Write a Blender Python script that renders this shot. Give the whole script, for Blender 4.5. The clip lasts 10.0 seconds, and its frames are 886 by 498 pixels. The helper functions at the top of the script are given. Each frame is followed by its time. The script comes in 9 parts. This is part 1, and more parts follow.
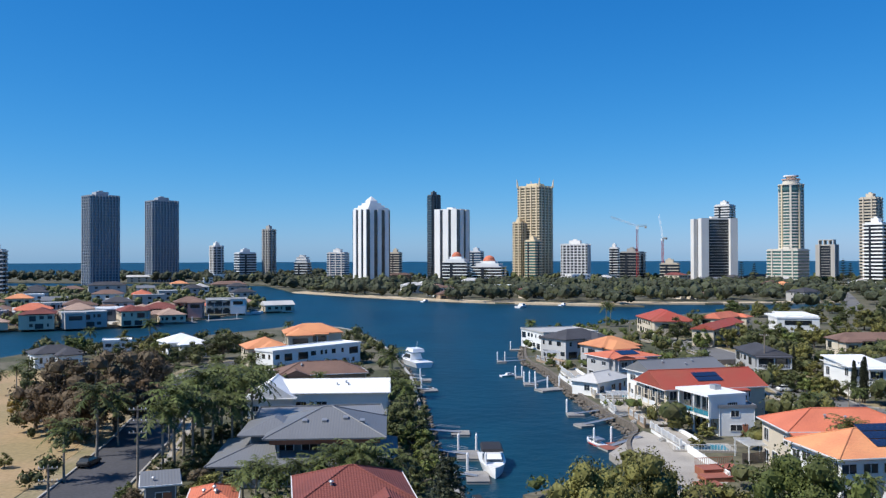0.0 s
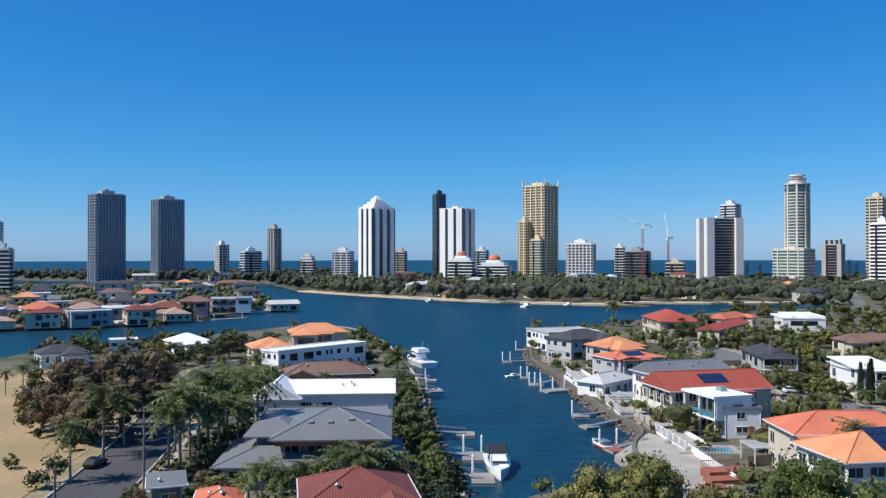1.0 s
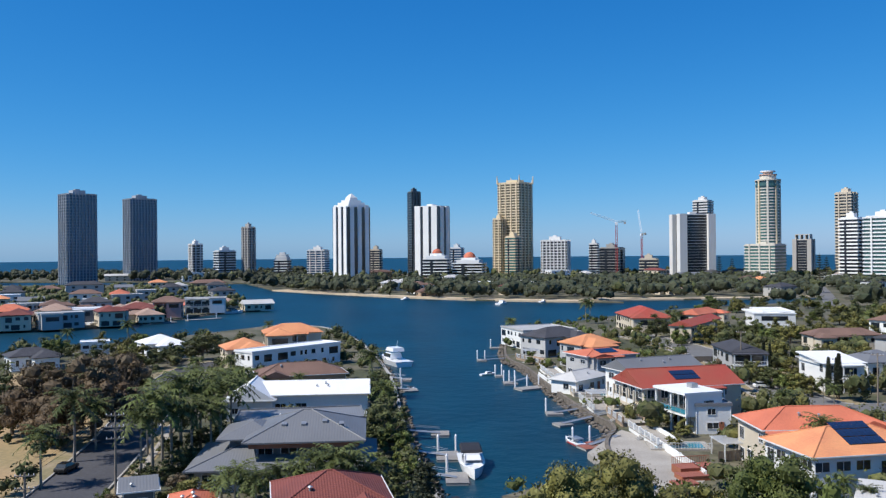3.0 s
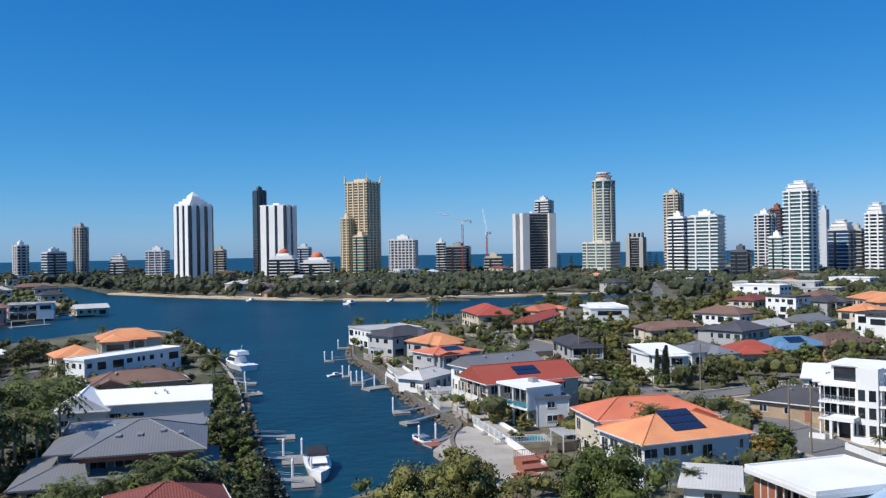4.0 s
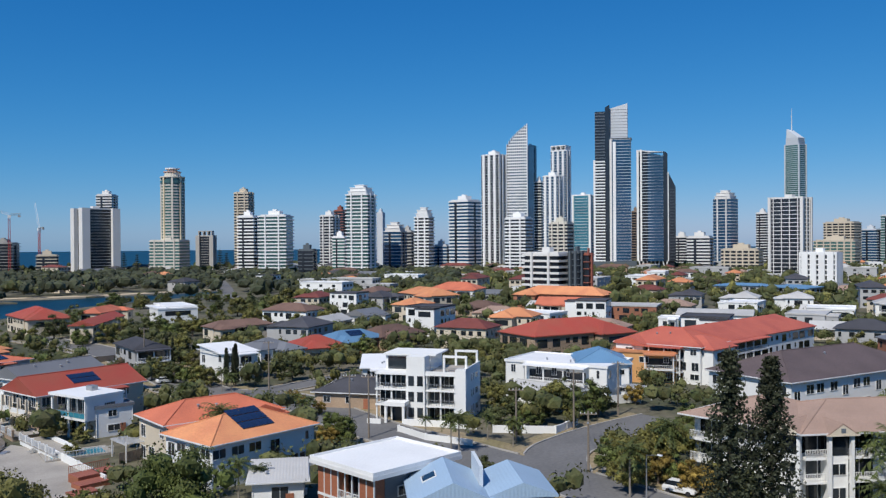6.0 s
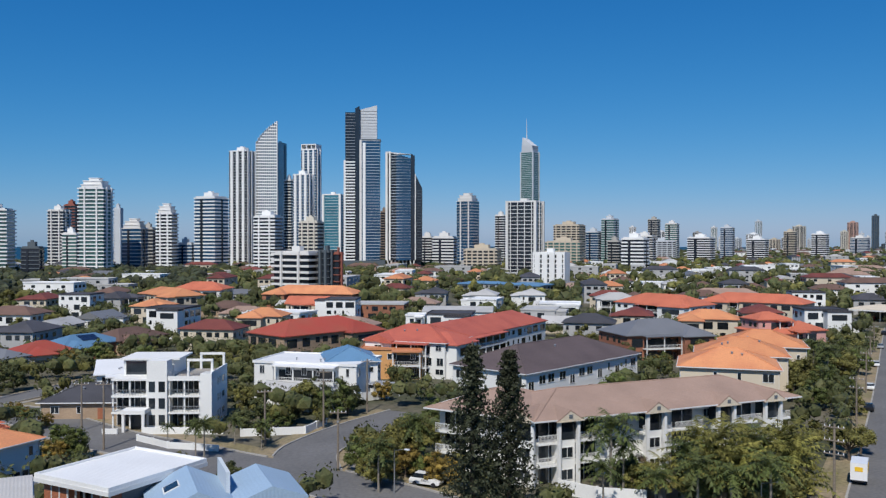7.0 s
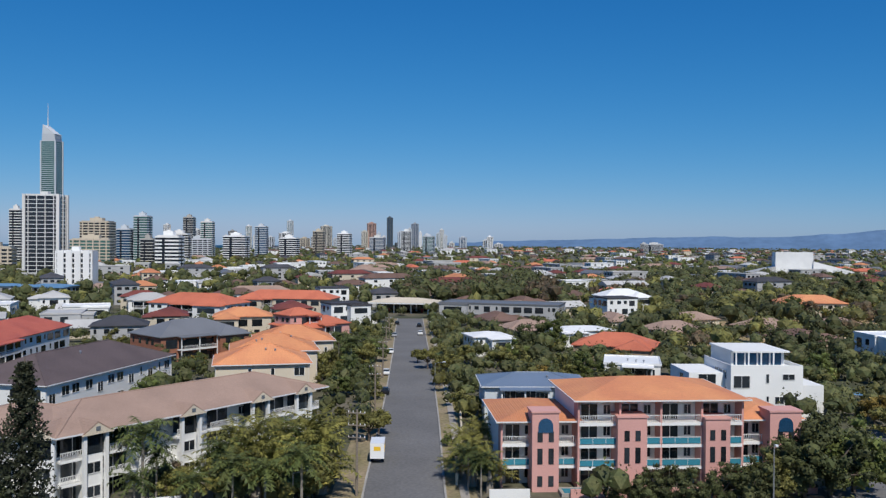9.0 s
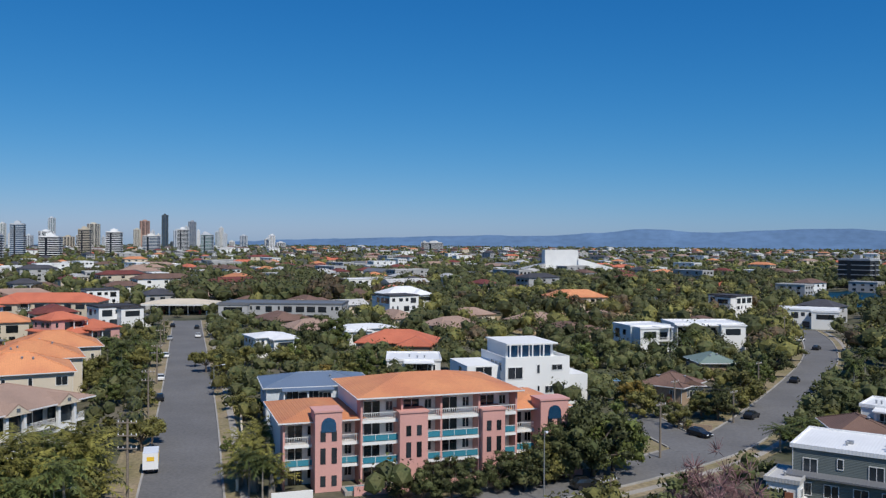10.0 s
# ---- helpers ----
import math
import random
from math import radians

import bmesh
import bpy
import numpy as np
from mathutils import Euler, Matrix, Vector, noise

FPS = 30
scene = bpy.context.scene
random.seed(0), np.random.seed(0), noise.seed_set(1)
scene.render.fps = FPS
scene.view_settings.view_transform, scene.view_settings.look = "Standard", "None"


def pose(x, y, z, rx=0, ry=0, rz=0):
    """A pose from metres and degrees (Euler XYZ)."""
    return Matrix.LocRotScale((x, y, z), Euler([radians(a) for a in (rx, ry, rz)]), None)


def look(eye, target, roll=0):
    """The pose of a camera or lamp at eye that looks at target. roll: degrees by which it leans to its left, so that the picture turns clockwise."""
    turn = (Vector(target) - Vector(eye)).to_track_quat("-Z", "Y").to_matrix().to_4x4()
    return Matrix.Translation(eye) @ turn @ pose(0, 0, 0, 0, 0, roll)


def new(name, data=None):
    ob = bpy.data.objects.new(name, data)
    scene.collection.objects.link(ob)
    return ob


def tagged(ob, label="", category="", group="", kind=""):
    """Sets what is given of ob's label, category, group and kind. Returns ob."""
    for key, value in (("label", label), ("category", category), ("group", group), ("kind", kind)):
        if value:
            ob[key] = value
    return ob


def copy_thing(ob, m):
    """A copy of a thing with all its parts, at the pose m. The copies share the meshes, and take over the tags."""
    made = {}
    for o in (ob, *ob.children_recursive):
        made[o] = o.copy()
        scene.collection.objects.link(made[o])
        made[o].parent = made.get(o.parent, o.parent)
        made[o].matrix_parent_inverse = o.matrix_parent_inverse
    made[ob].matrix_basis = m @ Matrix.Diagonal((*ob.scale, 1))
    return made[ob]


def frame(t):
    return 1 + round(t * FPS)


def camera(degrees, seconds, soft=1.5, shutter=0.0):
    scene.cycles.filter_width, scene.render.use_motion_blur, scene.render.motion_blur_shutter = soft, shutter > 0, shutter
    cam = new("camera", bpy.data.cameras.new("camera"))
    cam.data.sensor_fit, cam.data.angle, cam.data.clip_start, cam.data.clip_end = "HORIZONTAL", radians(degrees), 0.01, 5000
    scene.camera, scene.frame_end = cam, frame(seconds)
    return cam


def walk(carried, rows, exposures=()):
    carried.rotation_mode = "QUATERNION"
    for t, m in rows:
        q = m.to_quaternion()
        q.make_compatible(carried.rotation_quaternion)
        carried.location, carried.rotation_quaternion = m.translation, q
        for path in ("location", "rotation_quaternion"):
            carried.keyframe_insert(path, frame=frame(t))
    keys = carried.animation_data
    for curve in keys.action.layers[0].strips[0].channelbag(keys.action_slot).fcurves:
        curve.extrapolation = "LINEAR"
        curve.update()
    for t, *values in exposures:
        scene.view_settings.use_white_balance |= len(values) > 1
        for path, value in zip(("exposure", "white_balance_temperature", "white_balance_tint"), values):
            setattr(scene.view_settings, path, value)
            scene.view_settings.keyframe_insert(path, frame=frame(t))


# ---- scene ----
cam = camera(54.74, 10.0, 1.3)
PATH = [
    (0.0, pose(-0.00, -0.00, 32.00, 90.46, 0.17, 0.00)),
    (0.5, pose(-0.07, 0.10, 32.31, 90.44, 0.07, 0.25)),
    (1.0, pose(-0.09, 0.02, 32.46, 90.37, 0.08, 0.34)),
    (1.5, pose(-0.13, -0.02, 32.54, 90.33, 0.08, 0.53)),
    (2.0, pose(-0.06, -0.22, 32.57, 90.28, 0.14, 1.14)),
    (2.2, pose(0.03, -0.25, 32.65, 90.26, 0.22, 1.25)),
    (3.3, pose(0.50, -0.43, 33.09, 90.12, 0.67, -3.74)),
    (3.5, pose(0.59, -0.46, 33.17, 90.10, 0.75, -5.82)),
    (4.0, pose(0.87, -0.44, 33.23, 89.99, 0.93, -11.41)),
    (4.5, pose(0.97, -0.14, 33.25, 89.85, 0.86, -17.64)),
    (5.0, pose(1.11, -0.01, 33.21, 89.74, 0.77, -24.40)),
    (5.5, pose(1.21, 0.17, 33.18, 89.61, 0.65, -31.76)),
    (5.7, pose(1.25, 0.24, 33.18, 89.59, 0.56, -34.80)),
    (6.8, pose(1.46, 0.62, 33.20, 89.46, 0.04, -52.98)),
    (7.0, pose(1.50, 0.69, 33.21, 89.44, -0.05, -56.22)),
    (7.5, pose(1.62, 0.76, 33.22, 89.40, -0.21, -63.92)),
    (8.0, pose(1.79, 0.86, 33.26, 89.41, -0.31, -71.61)),
    (8.5, pose(2.02, 0.92, 33.28, 89.43, -0.37, -79.11)),
    (9.0, pose(2.45, 0.97, 33.36, 89.44, -0.41, -86.58)),
    (9.5, pose(2.73, 0.87, 33.32, 89.45, -0.41, -93.60)),
    (10.0, pose(2.91, 0.84, 33.34, 89.44, -0.37, -101.02)),
]
walk(cam, PATH, ((0.0, 0.22), (2.0, 0.20), (4.5, 0.06), (5.5, -0.10), (7.5, -0.28), (10.0, -0.28)))


# ---- world and sun ----
world = bpy.data.worlds.new("sky")
scene.world = world
world.use_nodes = True
wn = world.node_tree
sky = wn.nodes.new("ShaderNodeTexSky")
sky.sky_type, sky.sun_disc = "NISHITA", False
sky.sun_elevation, sky.sun_rotation = radians(51), radians(-109)
sky.air_density, sky.dust_density, sky.ozone_density, sky.altitude = 0.75, 0.3, 3.0, 0
# clear, dry air: the red falls off faster with height than the blue
split = wn.nodes.new("ShaderNodeSeparateColor")
join = wn.nodes.new("ShaderNodeCombineColor")
wn.links.new(sky.outputs[0], split.inputs[0])
for k, (power, gain) in enumerate(((1.85, 0.106), (0.90, 0.785), (0.60, 2.06))):
    p, g = wn.nodes.new("ShaderNodeMath"), wn.nodes.new("ShaderNodeMath")
    p.operation, g.operation = "POWER", "MULTIPLY"
    p.inputs[1].default_value, g.inputs[1].default_value = power, gain
    wn.links.new(split.outputs[k], p.inputs[0])
    wn.links.new(p.outputs[0], g.inputs[0])
    wn.links.new(g.outputs[0], join.inputs[k])
wn.links.new(join.outputs[0], wn.nodes["Background"].inputs[0])
wn.nodes["Background"].inputs[1].default_value = 0.11
sun = new("sun", bpy.data.lights.new("sun", "SUN"))
sun.data.energy, sun.data.angle, sun.data.color = 4.9, radians(0.5), (1.0, 0.95, 0.87)
sun.matrix_world = look((-64, -22, 83), (0, 0, 0))


# ---- materials ----
def rgb(c):
    return (c[0], c[1], c[2], 1.0)


def mat(name, col, rough=0.8, metal=0.0, vary=0.25, big=0.15, fine=6.0, bump=0.1, lines=None, line_depth=0.4, col2=None, per_thing=0.0, spec=0.5):
    """A surface with large stains, fine grain and, if asked for, ribs: lines = (axis, spacing in metres)."""
    m = bpy.data.materials.new(name)
    m.use_nodes = True
    nt = m.node_tree
    b = nt.nodes["Principled BSDF"]
    b.inputs["Roughness"].default_value, b.inputs["Metallic"].default_value = rough, metal
    b.inputs["Specular IOR Level"].default_value = spec
    tc = nt.nodes.new("ShaderNodeTexCoord")
    n1, n2 = nt.nodes.new("ShaderNodeTexNoise"), nt.nodes.new("ShaderNodeTexNoise")
    n1.inputs["Scale"].default_value, n2.inputs["Scale"].default_value = big, fine
    n1.inputs["Detail"].default_value, n2.inputs["Detail"].default_value = 6, 3
    for n in (n1, n2):
        nt.links.new(tc.outputs["Object"], n.inputs["Vector"])
    mix = nt.nodes.new("ShaderNodeMix")
    mix.data_type = "RGBA"
    c2 = col2 if col2 else tuple(v * (1 - vary) for v in col)
    mix.inputs["A"].default_value, mix.inputs["B"].default_value = rgb(col), rgb(c2)
    ramp = nt.nodes.new("ShaderNodeMapRange")
    ramp.inputs["From Min"].default_value, ramp.inputs["From Max"].default_value = 0.38, 0.62
    nt.links.new(n1.outputs["Fac"], ramp.inputs["Value"])
    nt.links.new(ramp.outputs["Result"], mix.inputs["Factor"])
    hsv = nt.nodes.new("ShaderNodeHueSaturation")
    nt.links.new(mix.outputs["Result"], hsv.inputs["Color"])
    val = nt.nodes.new("ShaderNodeMapRange")
    val.inputs["To Min"].default_value, val.inputs["To Max"].default_value = 1 - vary * 0.8, 1 + vary * 0.8
    val.inputs["From Min"].default_value, val.inputs["From Max"].default_value = 0.3, 0.7
    nt.links.new(n2.outputs["Fac"], val.inputs["Value"])
    last = val.outputs["Result"]
    if per_thing:
        oi = nt.nodes.new("ShaderNodeObjectInfo")
        pr = nt.nodes.new("ShaderNodeMapRange")
        pr.inputs["To Min"].default_value, pr.inputs["To Max"].default_value = 1 - per_thing, 1 + per_thing
        nt.links.new(oi.outputs["Random"], pr.inputs["Value"])
        mul = nt.nodes.new("ShaderNodeMath")
        mul.operation = "MULTIPLY"
        nt.links.new(last, mul.inputs[0])
        nt.links.new(pr.outputs["Result"], mul.inputs[1])
        last = mul.outputs[0]
    nt.links.new(last, hsv.inputs["Value"])
    nt.links.new(hsv.outputs["Color"], b.inputs["Base Color"])
    bp = nt.nodes.new("ShaderNodeBump")
    bp.inputs["Strength"].default_value, bp.inputs["Distance"].default_value = 0.6, bump * 0.1
    height = n2.outputs["Fac"]
    if lines:
        sep = nt.nodes.new("ShaderNodeSeparateXYZ")
        nt.links.new(tc.outputs["Object"], sep.inputs[0])
        total = None
        for axis, spacing in lines:
            mu = nt.nodes.new("ShaderNodeMath")
            mu.operation = "MULTIPLY"
            mu.inputs[1].default_value = math.tau / spacing
            nt.links.new(sep.outputs[axis], mu.inputs[0])
            si = nt.nodes.new("ShaderNodeMath")
            si.operation = "SINE"
            nt.links.new(mu.outputs[0], si.inputs[0])
            if total:
                ad = nt.nodes.new("ShaderNodeMath")
                nt.links.new(total, ad.inputs[0])
                nt.links.new(si.outputs[0], ad.inputs[1])
                total = ad.outputs[0]
            else:
                total = si.outputs[0]
        height = total
        bp.inputs["Distance"].default_value = line_depth * 0.1
    nt.links.new(height, bp.inputs["Height"])
    nt.links.new(bp.outputs["Normal"], b.inputs["Normal"])
    return m


def foliage(name, c1, c2):
    m = mat(name, c1, 0.65, vary=0.35, big=0.5, fine=3.0, bump=0.0, col2=c2, per_thing=0.25, spec=0.25)
    nt = m.node_tree
    b = nt.nodes["Principled BSDF"]
    geo = nt.nodes.new("ShaderNodeNewGeometry")
    pr = nt.nodes.new("ShaderNodeMapRange")
    pr.inputs["To Min"].default_value, pr.inputs["To Max"].default_value = 0.6, 1.45
    nt.links.new(geo.outputs["Random Per Island"], pr.inputs["Value"])
    h2 = nt.nodes.new("ShaderNodeHueSaturation")
    src = b.inputs["Base Color"].links[0].from_socket
    nt.links.new(src, h2.inputs["Color"])
    nt.links.new(pr.outputs["Result"], h2.inputs["Value"])
    nt.links.new(h2.outputs["Color"], b.inputs["Base Color"])
    return m


W = {}
W["white"] = mat("white render", (0.78, 0.78, 0.76), 0.7, vary=0.06, per_thing=0.04)
W["cream"] = mat("cream render", (0.62, 0.54, 0.42), 0.8, vary=0.1, per_thing=0.08)
W["grey"] = mat("grey render", (0.42, 0.42, 0.42), 0.8, vary=0.1, per_thing=0.1)
W["slate"] = mat("slate render", (0.13, 0.15, 0.17), 0.75, vary=0.12)
W["sage"] = mat("grey-green boards", (0.15, 0.175, 0.165), 0.75, vary=0.1, lines=(("Z", 0.2),), line_depth=0.15)
W["brick"] = mat("red brick", (0.36, 0.15, 0.09), 0.85, vary=0.2, lines=(("Z", 0.09),), line_depth=0.1, per_thing=0.1)
W["tan"] = mat("tan brick", (0.40, 0.29, 0.20), 0.85, vary=0.2, lines=(("Z", 0.09),), line_depth=0.1, per_thing=0.1)
W["pink"] = mat("salmon render", (0.62, 0.33, 0.29), 0.8, vary=0.1)
W["orange"] = mat("ochre render", (0.62, 0.33, 0.13), 0.8, vary=0.1)
W["paleblue"] = mat("pale blue-grey boards", (0.55, 0.60, 0.64), 0.75, vary=0.06, lines=(("Z", 0.2),), line_depth=0.15)
W["timber"] = mat("red timber cladding", (0.34, 0.12, 0.06), 0.6, vary=0.25, lines=(("Z", 0.15),), line_depth=0.15)
TILE = (("Z", 0.12), ("X", 0.3), ("Y", 0.3))
RIB = (("X", 0.4),)
R = {}
R["red"] = mat("red roof tiles", (0.36, 0.06, 0.038), 0.75, vary=0.22, lines=TILE, line_depth=0.2, col2=(0.33, 0.075, 0.045), per_thing=0.12)
R["maroon"] = mat("dark maroon roof tiles", (0.19, 0.05, 0.038), 0.75, vary=0.25, lines=TILE, line_depth=0.25, per_thing=0.1)
R["coral"] = mat("coral roof tiles", (0.55, 0.16, 0.085), 0.75, vary=0.18, lines=TILE, line_depth=0.2, col2=(0.47, 0.13, 0.07), per_thing=0.08)
R["orange"] = mat("orange roof tiles", (0.64, 0.27, 0.12), 0.75, vary=0.2, lines=TILE, line_depth=0.2, col2=(0.55, 0.21, 0.10), per_thing=0.12)
R["scarlet"] = mat("bright red roof tiles", (0.50, 0.125, 0.08), 0.75, vary=0.2, lines=TILE, line_depth=0.2, col2=(0.41, 0.095, 0.065), per_thing=0.06)
R["brown"] = mat("brown roof tiles", (0.17, 0.10, 0.075), 0.8, vary=0.22, lines=TILE, line_depth=0.2, per_thing=0.2)
R["taupe"] = mat("taupe roof tiles", (0.36, 0.245, 0.19), 0.85, vary=0.16, lines=TILE, line_depth=0.2, per_thing=0.04)
R["plum"] = mat("dark plum roof tiles", (0.115, 0.085, 0.085), 0.8, vary=0.2, lines=TILE, line_depth=0.2)
R["dark"] = mat("charcoal roof tiles", (0.06, 0.06, 0.07), 0.8, vary=0.25, lines=TILE, line_depth=0.2, per_thing=0.2)
R["grey"] = mat("grey metal roofing", (0.17, 0.175, 0.185), 0.5, 0.0, vary=0.1, lines=RIB, line_depth=0.12, per_thing=0.12)
R["pale"] = mat("pale grey metal roofing", (0.48, 0.47, 0.45), 0.55, 0.0, vary=0.12, lines=RIB, line_depth=0.12, per_thing=0.12)
R["white"] = mat("white metal roofing", (0.80, 0.80, 0.79), 0.5, 0.0, vary=0.07, lines=RIB, line_depth=0.12)
R["blue"] = mat("blue metal roofing", (0.12, 0.24, 0.38), 0.5, 0.0, vary=0.1, lines=RIB, line_depth=0.12, per_thing=0.1)
R["bluegrey"] = mat("blue-grey metal roofing", (0.15, 0.20, 0.28), 0.5, 0.0, vary=0.1, lines=RIB, line_depth=0.12)
R["skyblue"] = mat("pale blue metal roofing", (0.33, 0.45, 0.58), 0.45, 0.0, vary=0.08, lines=RIB, line_depth=0.12)
R["green"] = mat("sage metal roofing", (0.18, 0.24, 0.21), 0.6, 0.0, vary=0.1, lines=RIB, line_depth=0.12)
GLASS = mat("dark window glass", (0.025, 0.032, 0.04), 0.08, vary=0.3, bump=0.0, per_thing=0.5, spec=0.7)
BLUEGLASS = mat("blue tower glass", (0.020, 0.075, 0.155), 0.12, vary=0.3, big=0.05, bump=0.0, spec=0.8)
DARKGLASS = mat("charcoal tower glass", (0.022, 0.028, 0.038), 0.15, vary=0.3, big=0.05, bump=0.0, spec=0.7)
GREENGLASS = mat("green tower glass", (0.07, 0.16, 0.15), 0.15, vary=0.3, big=0.05, bump=0.0, spec=0.8)
TEALGLASS = mat("teal balustrade glass", (0.05, 0.24, 0.32), 0.15, vary=0.1, bump=0.0)
FRAME = mat("white window frames", (0.7, 0.7, 0.69), 0.5, vary=0.05)
CONC = mat("weathered concrete", (0.36, 0.35, 0.33), 0.9, vary=0.2)
STEEL = mat("galvanised steel", (0.4, 0.41, 0.42), 0.4, 0.6, vary=0.1)
ASPHALT = mat("asphalt", (0.155, 0.152, 0.150), 0.9, vary=0.18, big=0.08, fine=2.0)
NEWASPHALT = mat("dark newer asphalt", (0.062, 0.062, 0.070), 0.9, vary=0.22, big=0.08, fine=2.0)
KERB = mat("concrete kerb", (0.38, 0.36, 0.33), 0.9, vary=0.2)
PATHM = mat("concrete footpath", (0.36, 0.33, 0.29), 0.9, vary=0.2)
ROCK = mat("grey-brown boulders", (0.17, 0.145, 0.118), 0.9, vary=0.35, big=0.6, fine=3.0, bump=0.5)
SAND = mat("beach sand", (0.52, 0.42, 0.29), 0.95, vary=0.15, fine=0.5)
DRY = mat("dry grass", (0.34, 0.235, 0.125), 0.95, vary=0.2, big=0.06, fine=1.2, col2=(0.27, 0.205, 0.10), bump=0.5)
VERGE = mat("patchy verge grass", (0.20, 0.17, 0.085), 0.95, vary=0.3, big=0.12, fine=1.5, col2=(0.28, 0.22, 0.14), bump=0.5)
EARTH = mat("suburban ground", (0.055, 0.060, 0.028), 0.95, vary=0.4, big=0.05, fine=0.6, col2=(0.13, 0.115, 0.08), bump=0.6)
SOLAR = mat("solar cells", (0.015, 0.03, 0.075), 0.2, vary=0.2, bump=0.0)
POLEWOOD = mat("weathered pole timber", (0.23, 0.19, 0.15), 0.9, vary=0.25)
BARK = mat("bark", (0.16, 0.125, 0.095), 0.95, vary=0.35, fine=4)
PALMBARK = mat("grey palm trunk", (0.27, 0.24, 0.20), 0.95, vary=0.25, lines=(("Z", 0.25),), line_depth=0.2)
LEAF = foliage("broad leaves", (0.100, 0.118, 0.030), (0.060, 0.080, 0.024))
LEAF2 = foliage("olive leaves", (0.150, 0.138, 0.038), (0.092, 0.094, 0.030))
LEAF3 = foliage("dark glossy leaves", (0.054, 0.066, 0.024), (0.080, 0.080, 0.030))
RUST = foliage("rusty dry leaves", (0.118, 0.078, 0.045), (0.070, 0.062, 0.034))
GOLD = foliage("golden leaves", (0.22, 0.145, 0.03), (0.12, 0.10, 0.03))
FROND = foliage("palm fronds", (0.050, 0.076, 0.020), (0.105, 0.108, 0.032))
CANE = foliage("golden cane fronds", (0.085, 0.098, 0.022), (0.230, 0.195, 0.050))
NEEDLE = foliage("araucaria needles", (0.036, 0.045, 0.024), (0.044, 0.046, 0.026))
TWIG = foliage("bare mauve twigs", (0.24, 0.13, 0.13), (0.17, 0.10, 0.10))
# blue haze of distance is put into the hills' base colour
HILLHAZEM = mat("hazy blue hills", (0.115, 0.195, 0.32), 1.0, vary=0.12, big=0.004, fine=0.02, bump=0.0, spec=0.0)


def water_mat():
    m = mat("canal water", (0.003, 0.029, 0.050), 0.40, vary=0.25, big=0.012, fine=0.05, bump=0.0, col2=(0.004, 0.038, 0.062), spec=0.16)
    nt = m.node_tree
    b = nt.nodes["Principled BSDF"]
    tc = nt.nodes.new("ShaderNodeTexCoord")
    prev = None
    for s, dist in ((0.25, 0.32), (1.3, 0.08)):
        n = nt.nodes.new("ShaderNodeTexNoise")
        n.inputs["Scale"].default_value, n.inputs["Detail"].default_value = s, 4
        nt.links.new(tc.outputs["Object"], n.inputs["Vector"])
        bp = nt.nodes.new("ShaderNodeBump")
        bp.inputs["Strength"].default_value, bp.inputs["Distance"].default_value = 1.0, dist
        nt.links.new(n.outputs["Fac"], bp.inputs["Height"])
        if prev:
            nt.links.new(prev.outputs["Normal"], bp.inputs["Normal"])
        prev = bp
    nt.links.new(prev.outputs["Normal"], b.inputs["Normal"])
    return m


WATER = water_mat()


# ---- mesh helpers ----
def box(bm, x0, y0, z0, x1, y1, z1, m=None):
    """An axis-aligned block, turned by the matrix m where given."""
    vs = [bm.verts.new((x, y, z)) for z in (z0, z1) for x, y in ((x0, y0), (x1, y0), (x1, y1), (x0, y1))]
    for q in ((3, 2, 1, 0), (4, 5, 6, 7), (0, 1, 5, 4), (1, 2, 6, 5), (2, 3, 7, 6), (3, 0, 4, 7)):
        bm.faces.new([vs[i] for i in q])
    if m:
        for v in vs:
            v.co = m @ v.co
    return vs


def mesh_of(bm, name, material):
    me = bpy.data.meshes.new(name)
    bm.to_mesh(me)
    bm.free()
    me.materials.append(material)
    return me


def part(name, bm, material, parent=None, label="", at=None):
    """One mesh object, from a bmesh or from mesh data made before, under a thing or a part."""
    me = bm if isinstance(bm, bpy.types.Mesh) else mesh_of(bm, name, material)
    ob = new(name, me)
    ob.parent = parent
    if at is not None:
        ob.matrix_local = at
    if label:
        tagged(ob, label)
    return ob


def base(name, x, y, z, yaw, label, category, group=""):
    ob = new(name)
    ob.matrix_world = pose(x, y, z, 0, 0, yaw)
    ob.empty_display_size = 0.5
    return tagged(ob, label, category, group)


def tube(bm, p, q, r0, r1, n=7):
    """A tapered round bar from p to q."""
    p, q = Vector(p), Vector(q)
    turn = (q - p).to_track_quat("Z", "Y").to_matrix()
    rings = []
    for c, r in ((p, r0), (q, r1)):
        rings.append([bm.verts.new(c + turn @ Vector((r * math.cos(math.tau * i / n), r * math.sin(math.tau * i / n), 0))) for i in range(n)])
    for i in range(n):
        bm.faces.new((rings[0][i], rings[0][(i + 1) % n], rings[1][(i + 1) % n], rings[1][i]))
    bm.faces.new(rings[0][::-1])
    bm.faces.new(rings[1])


def stem(bm, rows, n=7):
    """One round stem through (x, z, radius) rows."""
    rings = [[bm.verts.new((x + r * math.cos(math.tau * i / n), r * math.sin(math.tau * i / n), z)) for i in range(n)] for x, z, r in rows]
    for a, b in zip(rings, rings[1:]):
        for i in range(n):
            bm.faces.new((a[i], a[(i + 1) % n], b[(i + 1) % n], b[i]))
    bm.faces.new(rings[0][::-1])
    bm.faces.new(rings[-1])


# what stands where, so that planted trees keep clear
TAKEN = []
ROADS = []


def take(x, y, yaw, w, d):
    TAKEN.append((x, y, math.cos(radians(yaw)), math.sin(radians(yaw)), w / 2, d / 2))


